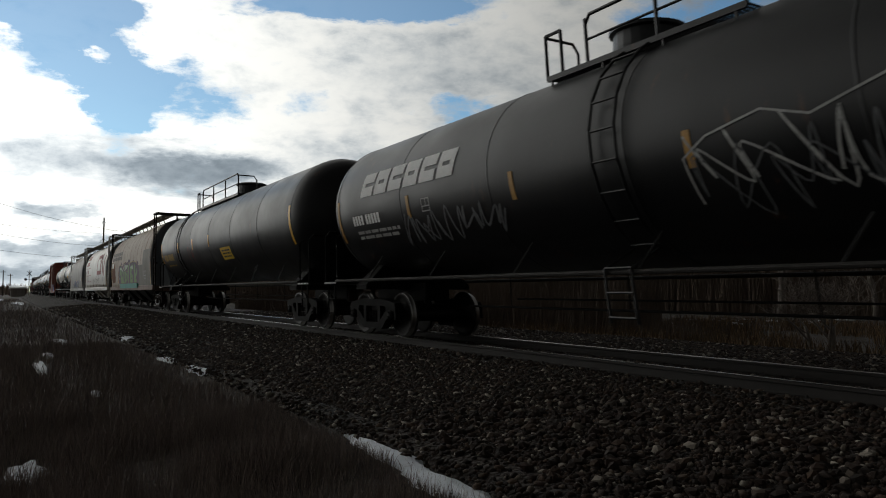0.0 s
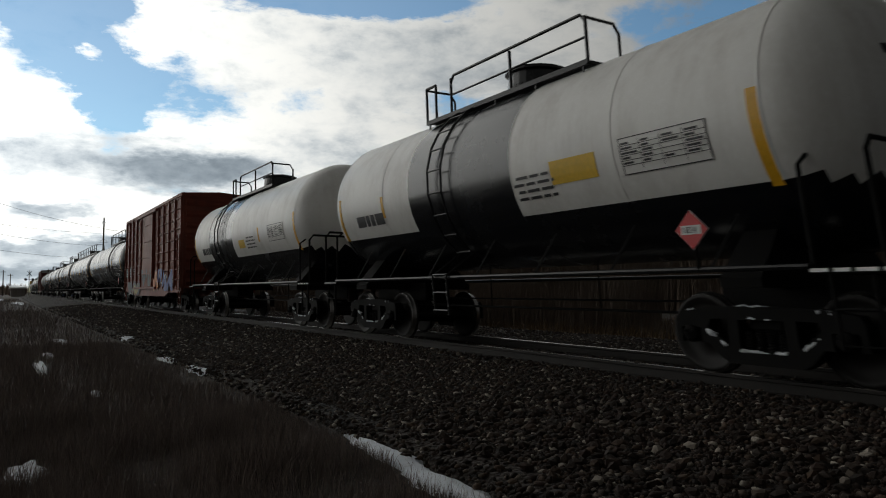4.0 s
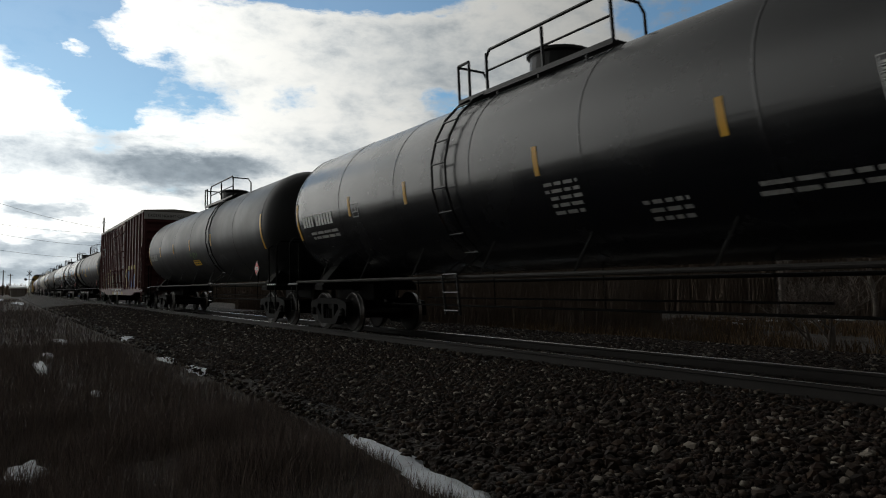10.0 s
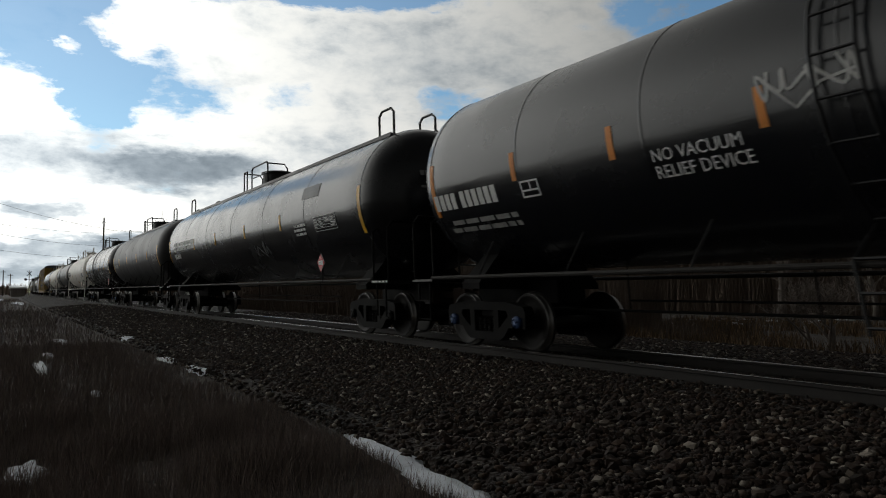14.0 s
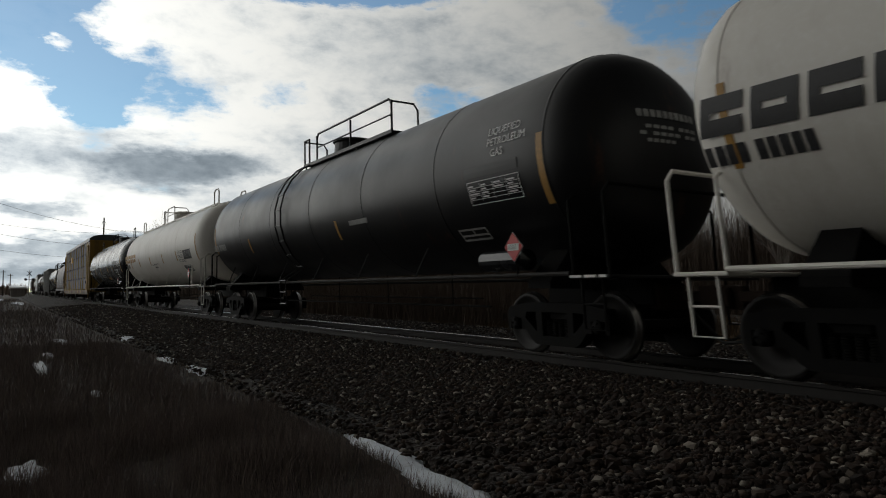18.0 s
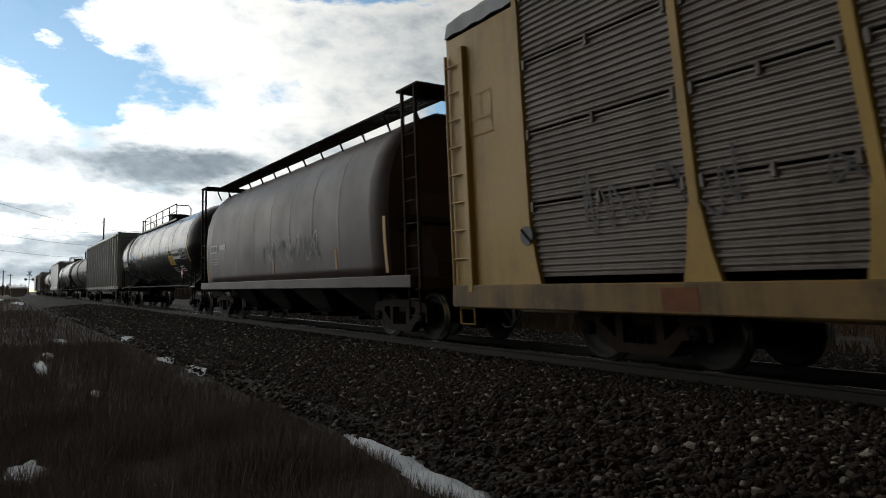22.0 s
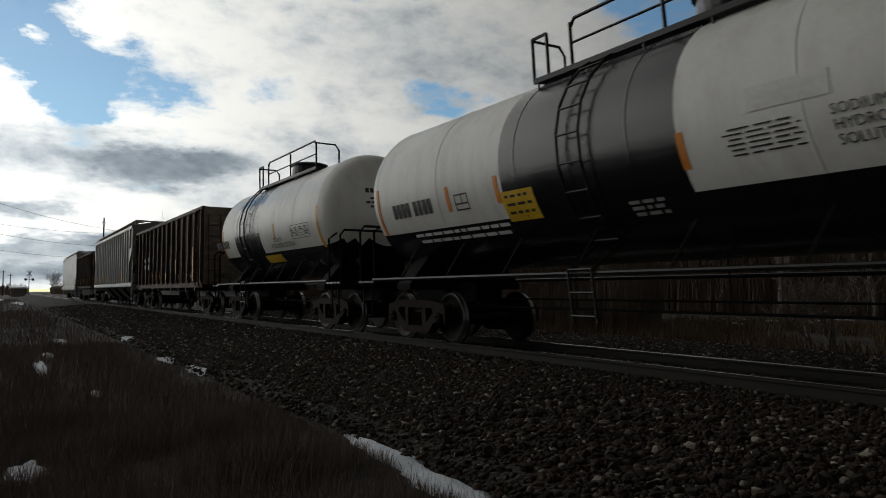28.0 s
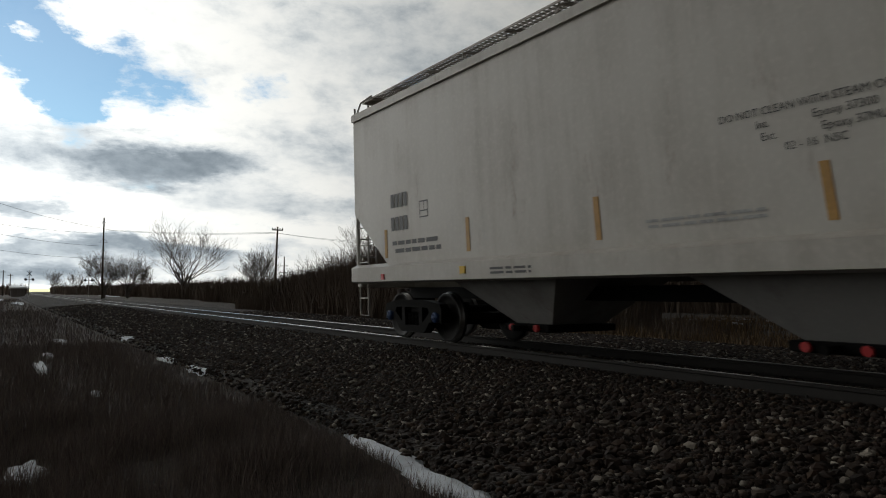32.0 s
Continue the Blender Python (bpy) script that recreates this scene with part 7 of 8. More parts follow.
s5.patch("repaint_field", -5.8, -5.1, 2.6, 2.9, M["pale"])
s5.patch("repaint_field", -5.75, -4.95, 2.28, 2.42, M["pale"])
s5.mark(-6.7, 2.38, 0.2, (4, 4), BLACK)
s5.outline(-4.6, -4.3, 2.45, 2.7, DIM, 0.02)
s5.outline(4.35, 5.0, 1.95, 2.25, WHITE)
s5.blobs(-3.3, 3.2, 1.25, 2.0, 11, M["spray_blue"], 4, 0.38, 0.0095)
s5.blobs(-3.2, 3.0, 1.3, 1.95, 12, M["spray_grey"], 7, 0.27, 0.0125)
s5.scrawl(-3.3, 3.1, 1.3, 2.0, 0.04, M["spray_white"], 8, 9)
s5.strip(0.75, 1.75, 0.6, 0.12, "orange")
s5.strip(-3.0, 1.6, 0.4, 0.1, "orange")
for a, b in ((-6.2, -5.0), (-4.4, -3.1), (-2.5, -1.2), (0.5, 1.4), (5.4, 6.4)):
    s5.blobs(a, b, 3.75, 4.2, 3, M["rust_patch"], int(a * 7 + 60), 0.22)
s5.blobs(5.9, 6.3, 1.5, 2.3, 3, M["rust_patch"], 5, 0.14)

for s in (s6, s7):
    s.bars(-4.6, 2.5, 1.4, 1, BLACK, 0.22, seed=2)
    s.table(3.3, 4.6, 2.35, 2.8, M["white"], BLACK)
    s.bars(1.1, 2.6, 0.9, 4, BLACK, 0.04, 0.06, seed=6)
s6.patch("warning_label", 1.95, 2.85, 2.4, 2.72, M["sign_yellow"], "yellow warning label")
s7.patch("warning_label", 0.3, 0.9, 2.3, 2.55, M["sign_yellow"], "yellow warning label")
placard(s6, 4.3, "1824", 1.6)

for a in (-7.35, -6.2):
    s8.patch("number_panel", a - 0.3, a + 0.25, 1.72, 2.3, M["letter_black"])
    s8.quads("reporting_mark", [(a - 0.24, a - 0.02, 2.05, 2.25), (a + 0.02, a + 0.2, 2.05, 2.25), (a - 0.24, a - 0.02, 1.77, 1.97), (a + 0.02, a + 0.2, 1.77, 1.97)], WHITE, off=0.02)
s8.outline(-5.0, -4.7, 2.05, 2.35, WHITE, 0.025)
s8.bars(-1.7, 3.7, 1.6, 1, DIM, 0.07, seed=5)
s8.bars(-2.0, 3.45, 0.9, 1, WHITE, 0.06, seed=6)
s8.blobs(-6.4, -2.3, 0.72, 1.5, 8, M["spray_grey"], 6, 0.42, 0.10)
s8.blobs(-4.6, -2.6, 0.75, 1.3, 5, M["spray_yellow"], 9, 0.3, 0.105)
s8.scrawl(-6.2, -2.2, 0.75, 1.6, 0.05, M["spray_white"], 6, 8)
s8.blobs(-1.8, 1.3, 1.2, 2.2, 5, M["spray_grey"], 12, 0.4, 0.105)
s8.scrawl(-1.8, 1.3, 0.8, 2.1, 0.06, M["spray_white"], 14, 7)
s8.blobs(1.7, 2.9, 0.95, 1.9, 3, M["spray_orange"], 4, 0.5, 0.10)
s8.blobs(2.8, 6.2, 0.95, 2.0, 6, M["spray_blue"], 8, 0.55, 0.10)
s8.scrawl(1.6, 6.5, 0.9, 2.1, 0.05, M["spray_white"], 5, 6)
s8.strip(-5.55, 1.4, 0.5, 0.1)
s8.strip(-3.0, 1.45, 0.55, 0.1)

def tank_lines(s, x, lines, z=2.58, h=0.16, mat=WHITE, gap=0.05):
    for i, t in enumerate(lines):
        s.text(t, x, z - i * (h + gap), h, mat)


tank_lines(s9, 5.95, ("NON-ODORIZED", "BUTADIENE, STABILIZED"), 2.56, 0.1)
s9.table(7.65, 9.0, 2.25, 2.75, M["black"], WHITE)
s9.outline(6.4, 7.15, 1.85, 2.12, WHITE)
s9.text("IN CASE OF EMERGENCY CALL", 0.8, 2.4, 0.08, WHITE)
s9.bars(0.85, 2.34, 0.8, 1, WHITE, 0.07, seed=2)
s9.bars(3.0, 2.2, 1.2, 1, DIM, 0.05, seed=3)
s9.bars(5.0, 2.12, 1.2, 2, DIM, 0.05, seed=4)
s9.mark(-8.6, 2.45, 0.2, (4, 6), WHITE)
placard(s9, 8.4, "1010", 1.62)

tank_lines(s10, 6.9, ("NON-ODORIZED",), 2.72, 0.08)
tank_lines(s10, 7.0, ("LIQUEFIED", "PETROLEUM", "GAS"), 2.58, 0.075, WHITE)
s10.table(8.05, 9.3, 2.38, 2.86, M["black"], WHITE)
s10.outline(6.75, 7.5, 1.9, 2.15, WHITE)
s10.text("IN CASE OF EMERGENCY", 2.3, 2.15, 0.07, WHITE)
s10.bars(2.35, 2.1, 0.8, 1, WHITE, 0.06, seed=2)
s10.bars(5.7, 2.2, 0.55, 3, DIM, 0.05, seed=3)
s10.mark(-9.1, 2.42, 0.2, (4, 6), WHITE)
placard(s10, 8.95, "1075", 1.58)

s11.table(6.9, 8.25, 2.52, 3.02, M["black"], WHITE)
s11.outline(6.4, 7.2, 1.72, 1.98, WHITE)
s11.bars(1.6, 2.4, 0.7, 4, DIM, 0.045, 0.05, seed=3)
s11.bars(3.1, 2.05, 0.6, 3, DIM, 0.045, 0.05, seed=4)
s11.bars(4.5, 2.05, 1.4, 2, DIM, 0.045, 0.05, seed=5)
s11.mark(-7.3, 2.45, 0.26, (4, 6), WHITE)
s11.bars(-7.2, 2.3, 1.6, 2, DIM, 0.05, seed=5)
s11.outline(-5.6, -5.3, 2.5, 2.75, DIM, 0.02)
placard(s11, 8.1, "3295", 1.6)

tank_lines(s12, 7.2, ("NON-ODORIZED", "BUTADIENE, STABILIZED"), 2.6, 0.15)
s12.text("IN CASE OF EMERGENCY CALL", 1.8, 2.28, 0.1, WHITE)
s12.bars(1.85, 2.24, 1.0, 1, WHITE, 0.08, seed=2)
s12.bars(3.95, 2.15, 1.3, 1, DIM, 0.05, seed=3)
s12.bars(6.2, 2.15, 1.5, 2, DIM, 0.05, seed=4)
s12.outline(7.8, 8.5, 1.85, 2.12, WHITE)
s12.mark(-9.1, 2.48, 0.25, (4, 6), WHITE)
s12.bars(-9.0, 2.35, 1.6, 2, DIM, 0.05, seed=5)
placard(s12, 9.3, "1010", 1.6)

s13.mark(-7.25, 2.48, 0.26, (4, 6), WHITE)
s13.bars(-7.0, 2.35, 1.7, 2, DIM, 0.06, seed=5)
s13.outline(-4.35, -4.05, 2.5, 2.78, DIM, 0.02)
s13.bars(1.9, 2.42, 0.7, 5, DIM, 0.045, 0.05, seed=3)
s13.bars(3.5, 2.02, 0.7, 3, DIM, 0.045, 0.05, seed=4)
s13.bars(5.0, 2.05, 1.5, 2, DIM, 0.045, 0.05, seed=6)
s13.table(6.6, 7.9, 2.45, 2.95, M["black"], WHITE)
placard(s13, 7.9, "3295", 1.6)

s14.mark(-8.65, 2.4, 0.26, (4, 5), DIM)
s14.patch("warning_label", -0.15, 0.85, 1.95, 2.15, M["sign_yellow"], "grimy yellow warning label")
s14.bars(-0.1, 2.12, 0.9, 2, BLACK, 0.04, seed=4)
s14.scrawl(-2.2, -0.5, 1.9, 2.4, 0.04, M["spray_grey"], 4, 4)
s14.scrawl(1.5, 4.8, 1.85, 2.3, 0.04, M["spray_grey"], 7, 6)
s14.scrawl(-0.2, 1.0, 2.2, 2.5, 0.03, M["spray_green"], 9, 3)
placard(s14, 8.6, "1267", 1.6)

s15.quads("emblem_stroke", [(-8.35, -7.75, 3.4, 3.5), (-8.35, -8.22, 3.5, 3.95), (-8.35, -7.75, 3.9, 4.02)], WHITE)
s15.ribbon([(-7.6, 3.5), (-7.6, 3.95), (-7.1, 3.5), (-7.0, 4.0)], 0.1, WHITE, "emblem_stroke")
s15.mark(-8.4, 2.9, 0.2, (3,), WHITE)
s15.mark(-8.4, 2.35, 0.24, (3, 3), WHITE)
s15.bars(-8.4, 3.25, 1.2, 1, DIM, 0.12, seed=3)
s15.text("LD LMT  207900", -8.4, 1.55, 0.09, WHITE)
s15.text("LT WT    78100", -8.4, 1.38, 0.09, WHITE)
M["spray_dark"] = plain("sprayed_dark_brown", (0.022, 0.012, 0.011), 0.6, 0, 5, 0.4)
for a, b in ((-7.95, -7.0), (-6.7, -5.6), (-5.55, -4.6), (-4.4, -3.05)):
    m = (a + b) / 2
    s15.lined([(a, 0.98), (m, 0.95), (b, 1.0), (b - 0.1, 1.5), (b, 2.1), (m, 2.2), (a + 0.1, 2.0), (a + 0.04, 1.4)], M["spray_dark"], M["spray_yellow"], 0.07, 0.0105)
for i, t in enumerate(("-IMPORTANT-", "CLOSE THIS DOOR", "BEFORE CLOSING", "MAIN DOOR", "-IMPORTANT-", "FERMER CETTE PORTE", "AVANT DE FERMER", "LA PORTE PRINCIPALE")):
    s15.text(t, -1.5, 4.72 - i * 0.115, 0.08, M["sign_white"], off=0.1)
for i, t in enumerate(("OPENING", "MAIN W", "TOTAL W")):
    s15.text(t, 1.9, 3.75 - i * 0.12, 0.07, DIM, off=0.1)
for i, t in enumerate(("IMPORTANT", "DO NOT", "LUBRICATE", "DOOR OR", "ROLLERS")):
    s15.text(t, 2.3, 2.4 - i * 0.11, 0.07, DIM, off=0.1)
for x in (-1.0, 1.5):
    s15.ribbon([(x + 0.13 * math.cos(k * 0.4), 2.15 + 0.13 * math.sin(k * 0.4)) for k in range(17)], 0.035, WHITE, "dial_ring", off=0.1)
    s15.text("OPEN  CLOSE", x - 0.3, 2.4, 0.07, WHITE, off=0.1)
# silver and yellow sprayed letters over the doors, the sill and the posts
for a, b, z0, z1 in ((-2.35, -1.75, 1.0, 1.95), (-1.7, -1.2, 1.0, 1.5), (-1.15, -0.62, 1.05, 1.9), (-0.55, 0.02, 0.98, 1.75), (0.05, 0.5, 1.0, 1.98), (0.55, 1.15, 1.0, 1.45), (1.2, 1.62, 1.02, 1.98), (1.7, 2.3, 1.0, 1.85)):
    s15.field([(a, z0), (b, z0 - 0.02), (b + 0.03, z0 + 0.45), (b - 0.06, z1 - 0.1), (b - 0.04, z1), (a + 0.08, z1 + 0.03), (a - 0.03, z1 - 0.3)], M["spray_silver"], off=0.136)
    s15.ribbon([(a - 0.02, z0 + 0.1), (a - 0.04, z1), (b - 0.02, z1 + 0.03), (b, z1 - 0.35)], 0.05, M["spray_yellow"], off=0.138)
for i in range(7):
    a = -2.4 + i * 0.68
    s15.field([(a, 0.72), (a + 0.62, 0.71), (a + 0.6, 0.86), (a + 0.3, 0.95), (a - 0.02, 0.93)], M["spray_silver"] if i % 3 else M["spray_yellow"], off=0.046)
for path in ([(-7.1, 1.95), (-7.6, 1.98), (-7.75, 1.6), (-7.15, 1.4), (-7.2, 0.95), (-7.8, 0.9)], [(-6.35, 2.35), (-6.2, 1.1), (-5.9, 0.9), (-5.7, 1.05)], [(-6.6, 1.75), (-5.9, 1.8)],
             [(-5.4, 1.4), (-4.75, 1.5), (-4.8, 1.95), (-5.3, 1.95), (-5.45, 1.2), (-4.8, 0.95)], [(-4.25, 1.0), (-4.25, 2.33), (-3.5, 2.3), (-3.3, 2.0), (-3.25, 1.04)], [(-3.9, 1.05), (-3.85, 1.9), (-3.6, 1.9), (-3.55, 1.05)]):
    s15.ribbon(path, 0.11, M["spray_yellow"], off=0.016)
s15.ribbon([(3.3, 1.75), (3.35, 2.1), (4.2, 2.3), (6.8, 2.3), (6.9, 1.0), (3.6, 0.95), (3.7, 1.8)], 0.22, M["spray_yellow"], off=0.03)
s15.blobs(3.7, 6.6, 1.0, 2.1, 6, M["spray_blue"], 8, 0.5, 0.02)
s15.strip(-5.82, 1.5, 0.5, 0.1)
s15.strip(-2.78, 1.5, 0.55, 0.1)
s15.patch("reflector", 0.76, 0.88, 1.45, 2.0, M["strip"], off=0.1)
g = Geo()
pts, faces = letters("EXCESS HEIGHT CAR")
g.v = [(s15.hs + 0.045, -1.35 + u * 0.2, 4.9 + v * 0.2) for u, v in pts]
g.f, g.m = [list(f) for f in faces], [0] * len(faces)
part("lettering", g, BLACK, s15.root)

s16.mark(-8.5, 2.36, 0.26, (4, 6), YEL)
s16.bars(-8.2, 2.2, 1.8, 1, YEL, 0.05, seed=4)
s16.patch("warning_label", -1.85, -0.8, 2.24, 2.48, M["sign_yellow"], "yellow warning label")
s16.bars(-1.75, 2.44, 0.85, 3, BLACK, 0.035, 0.03, seed=4)
placard(s16, 8.2, "1267", 1.6)

s17.mark(-7.4, 2.3, 0.26, (4, 6), WHITE)
s17.bars(-7.2, 2.12, 1.9, 2, DIM, 0.07, 0.05, seed=5)
s17.outline(-5.0, -4.6, 2.28, 2.52, WHITE, 0.025)
tank_lines(s17, -2.5, ("NO VACUUM", "RELIEF DEVICE"), 2.42, 0.14)
s17.scrawl(-1.0, 0.0, 2.75, 3.1, 0.035, M["spray_white"], 6, 3)
s17.ribbon([(-0.95, 3.0), (-0.62, 2.66), (-0.35, 2.85), (0.0, 2.9), (0.02, 3.15)], 0.03, M["spray_white"])
placard(s17, 7.6, "3295", 1.6)

for s in (s18, s24):
    blocks(s, -8.9, 2.62, 0.34, 6, WHITE, gap=1.1, w=0.75)
    s.mark(-8.9, 2.3, 0.18, (4, 5), WHITE)
s18.table(7.2, 8.5, 2.35, 2.7, M["black"], WHITE)
s18.patch("repaint_field", 6.4, 7.5, 3.2, 3.5, M["grey_tank"])
s18.bars(5.8, 2.6, 0.8, 3, WHITE, 0.06, seed=3)
s18.scrawl(2.2, 3.4, 1.9, 2.4, 0.05, M["spray_grey"], 3, 3)
placard(s18, 7.6, "1010", 1.6)
s19.mark(-7.2, 2.4, 0.22, (4, 5), DIM)
s19.table(6.2, 7.4, 2.3, 2.75, M["grey_tank"], DIM)

s20.mark(-6.75, 2.55, 0.24, (4, 6), WHITE)
s20.text("LD LMT  201400 LB", -6.7, 2.34, 0.1, WHITE)
s20.text("LT WT    84600 LB", -6.7, 2.18, 0.1, WHITE)
s20.bars(1.7, 2.4, 0.7, 4, DIM, 0.045, 0.05, seed=3)
s20.bars(4.4, 2.05, 1.4, 2, DIM, 0.045, 0.05, seed=4)
s20.table(6.6, 7.8, 2.45, 2.95, M["black"], WHITE)
placard(s20, 7.9, "3295", 1.6)

for s, dx in ((s21, 0.0), (s23, 0.35)):
    blocks(s, -9.2 + dx, 2.55, 0.42, 6, BLACK if s is s21 else M["strip_old"], gap=0.85)
    s.mark(-9.2 + dx, 2.25, 0.2, (4, 5), BLACK)
    s.table(6.3 + dx, 7.65 + dx, 2.25, 2.62, BLACK, M["letter_dim"])
    tank_lines(s, 5.3 + dx, ("BUTADIENE", "STABILIZED", "NOT ODORIZED"), 2.52, 0.12, BLACK, 0.06)
    s.patch("hazard_panel", 5.6 + dx, 6.8 + dx, 1.78, 2.02, BLACK)
    s.outline(6.0 + dx, 6.75 + dx, 1.8, 2.0, WHITE, 0.025)
    s.text("IN CASE OF EMERGENCY CALL", -1.1 + dx, 2.2, 0.085, BLACK)
    s.bars(-0.6 + dx, 2.14, 0.8, 1, BLACK, 0.07, seed=2)
    placard(s, 7.5 + dx, "1010", 1.65)
    part("placard_post", Geo().tube([(7.5 + dx, -1.5, 1.1), (7.5 + dx, -1.5, 1.95)], 0.035, 8), M["cream"], s.root)
s21.patch("repaint_field", 6.2, 7.9, 2.85, 3.2, M["pale"])
s21.patch("stain_field", 0.1, 1.2, 1.82, 1.95, M["strip_old"])
part("brake_reservoir", Geo().turned([(0, 0.02), (0.05, 0.16), (1.1, 0.16), (1.15, 0.02)], "x", 16, at=(6.9, -1.35, 1.42)), M["cream"], s21.root)
part("brake_reservoir", Geo().turned([(0, 0.02), (0.05, 0.17), (1.1, 0.17), (1.15, 0.02)], "x", 16, at=(7.4, -1.35, 1.42)), M["black"], s24.root)

for i, t in enumerate(("LIQUEFIED", "PETROLEUM", "GAS")):
    s22.text(t, 7.65 + 0.1 * (i == 2), 3.32 - i * 0.17, 0.12, WHITE)
s22.patch("repaint_field", 7.0, 8.4, 2.72, 2.88, M["grey_tank"])
s22.table(7.05, 8.4, 2.3, 2.66, M["black"], WHITE)
s22.outline(6.3, 7.1, 1.78, 1.97, DIM)
s22.patch("repaint_field", 2.3, 3.2, 2.35, 2.45, M["letter_dim"])
s22.mark(-9.0, 2.3, 0.2, (4, 6), DIM)
placard(s22, 8.15, "1075", 1.58)
part("brake_reservoir", Geo().turned([(0, 0.02), (0.05, 0.16), (1.1, 0.16), (1.15, 0.02)], "x", 16, at=(7.0, -1.35, 1.4)), M["black"], s22.root)

s24.table(7.7, 8.95, 2.55, 2.93, M["black"], WHITE)
tank_lines(s24, 5.75, ("BUTADIENE STABILIZED", "    NOT ODORIZED"), 2.27, 0.11)
s24.outline(6.25, 7.0, 1.83, 2.05, WHITE)
s24.bars(-1.75, 2.12, 1.9, 2, DIM, 0.06, seed=3)
s24.patch("repaint_field", 5.2, 7.2, 2.72, 2.9, M["grey_tank"])
s24.patch("warning_label", 1.1, 2.2, 1.78, 1.92, M["strip_old"], "grimy yellow label")
placard(s24, 8.02, "1010", 1.62)

s25.patch("notice_plate", -4.6, -3.4, 3.9, 4.5, M["strip"], off=0.06)
s25.bars(-4.4, 4.4, 0.9, 4, M["letter_yellow"], 0.08, 0.05, seed=2)
s25.patch("data_plate", 10.6, 11.05, 0.74, 0.95, M["letter_black"], off=0.085)
s25.outline(10.62, 11.03, 0.76, 0.93, WHITE, 0.012)
for x in (-9.5, -3.3, 2.4, 5.2, 9.6):
    s25.patch("rust_stain", x, x + 0.5, 0.72, 0.98, M["rust_patch"], off=0.076)
for x in (-6.1, 4.5, 7.7):
    s25.patch("sill_bracket", x, x + 0.42, 0.82, 1.0, M["yellow"], off=0.12)
s25.outline(12.5, 13.0, 1.95, 2.15, M["letter_black"], 0.014, False)
s25.bars(12.6, 2.14, 0.55, 2, YEL, 0.04, seed=4)
for a in (-10.8, -7.4):
    s25.scrawl(a, a + 2.4, 1.6, 2.5, 0.03, BLACK, int(30 + a), 4)
s25.outline(-13.2, -12.6, 3.4, 4.1, YEL, 0.03)

s26.patch("mark_field", -6.55, -5.65, 2.24, 2.52, WHITE)
s26.quads("reporting_mark", [(-6.47 + i * 0.2, -6.33 + i * 0.2, 2.29, 2.47) for i in range(4)], BLACK, off=0.02)
s26.mark(-5.4, 2.3, 0.2, (6,), WHITE)
s26.scrawl(-0.6, 3.6, 1.7, 2.3, 0.05, M["spray_grey"], 4, 6)
s26.scrawl(-0.4, 3.4, 1.6, 2.4, 0.03, M["spray_white"], 11, 5)
s26.outline(-6.3, -5.6, 1.85, 2.05, DIM, 0.02)
s26.strip(4.5, 1.65, 0.45, 0.1, "strip_old")
s26.strip(0.2, 1.65, 0.45, 0.1, "strip_old")

s27.patch("warning_label", 4.75, 5.75, 2.1, 2.5, M["sign_yellow"], "yellow warning label")
s27.bars(4.85, 2.42, 0.8, 4, BLACK, 0.04, 0.04, seed=3)
s27.patch("white_label", 5.6, 6.95, 2.56, 2.68, WHITE)
s27.patch("white_label", 5.75, 7.15, 2.32, 2.44, WHITE)
s27.table(7.15, 8.5, 2.28, 2.72, M["black"], WHITE)
s27.outline(6.3, 7.0, 1.8, 2.02, WHITE)
s27.bars(4.9, 2.0, 0.9, 3, DIM, 0.045, 0.04, seed=5)
s27.mark(-8.6, 2.38, 0.24, (4, 6), WHITE)
placard(s27, 7.8, "1268", 1.68)

blocks(s28, -8.95, 3.52, 0.26, 4, BLACK, gap=0.35, w=0.5, name="reporting_mark")
s28.mark(-9.0, 3.02, 0.3, (5,), BLACK)
s28.bars(-8.65, 1.72, 0.7, 2, BLACK, 0.08, 0.06, seed=2)
s28.patch("orange_label", -8.85, -8.2, 1.22, 1.42, M["orange"], off=0.02)
s28.patch("orange_label", 8.15, 8.85, 1.24, 1.45, M["orange"], off=0.02)
for x in (5.75, 3.1, 0.4):
    s28.patch("orange_label", x, x + 0.4, 1.2, 1.32, M["orange"], off=0.02)
s28.bars(7.0, 1.95, 0.7, 2, BLACK, 0.06, seed=4)

s29.table(6.25, 7.6, 2.25, 2.7, M["black"], M["letter_dim"])
s29.blobs(3.2, 4.0, 2.3, 3.5, 1, M["peel"], 4, 0.55, 0.01, "peeled_patch")
s29.patch("peeled_patch", -2.3, -1.6, 2.6, 3.4, M["grey_tank"], lean=0.2)
s29.scrawl(3.5, 4.1, 1.95, 2.25, 0.02, M["spray_grey"], 3, 2)
s29.mark(-7.0, 2.35, 0.22, (4, 5), DIM)
for i in range(14):
    x = -3.0 + i * 0.75
    s29.ribbon([(x, 4.1), (x + 0.04, 3.7 - 0.2 * (i % 3))], 0.05, M["letter_dim"], "run_mark")
s30.mark(-7.6, 2.4, 0.24, (4, 5), DIM)
s30.table(6.4, 7.6, 2.3, 2.75, M["black"], WHITE)
placard(s30, 7.6, "1170", 1.6)

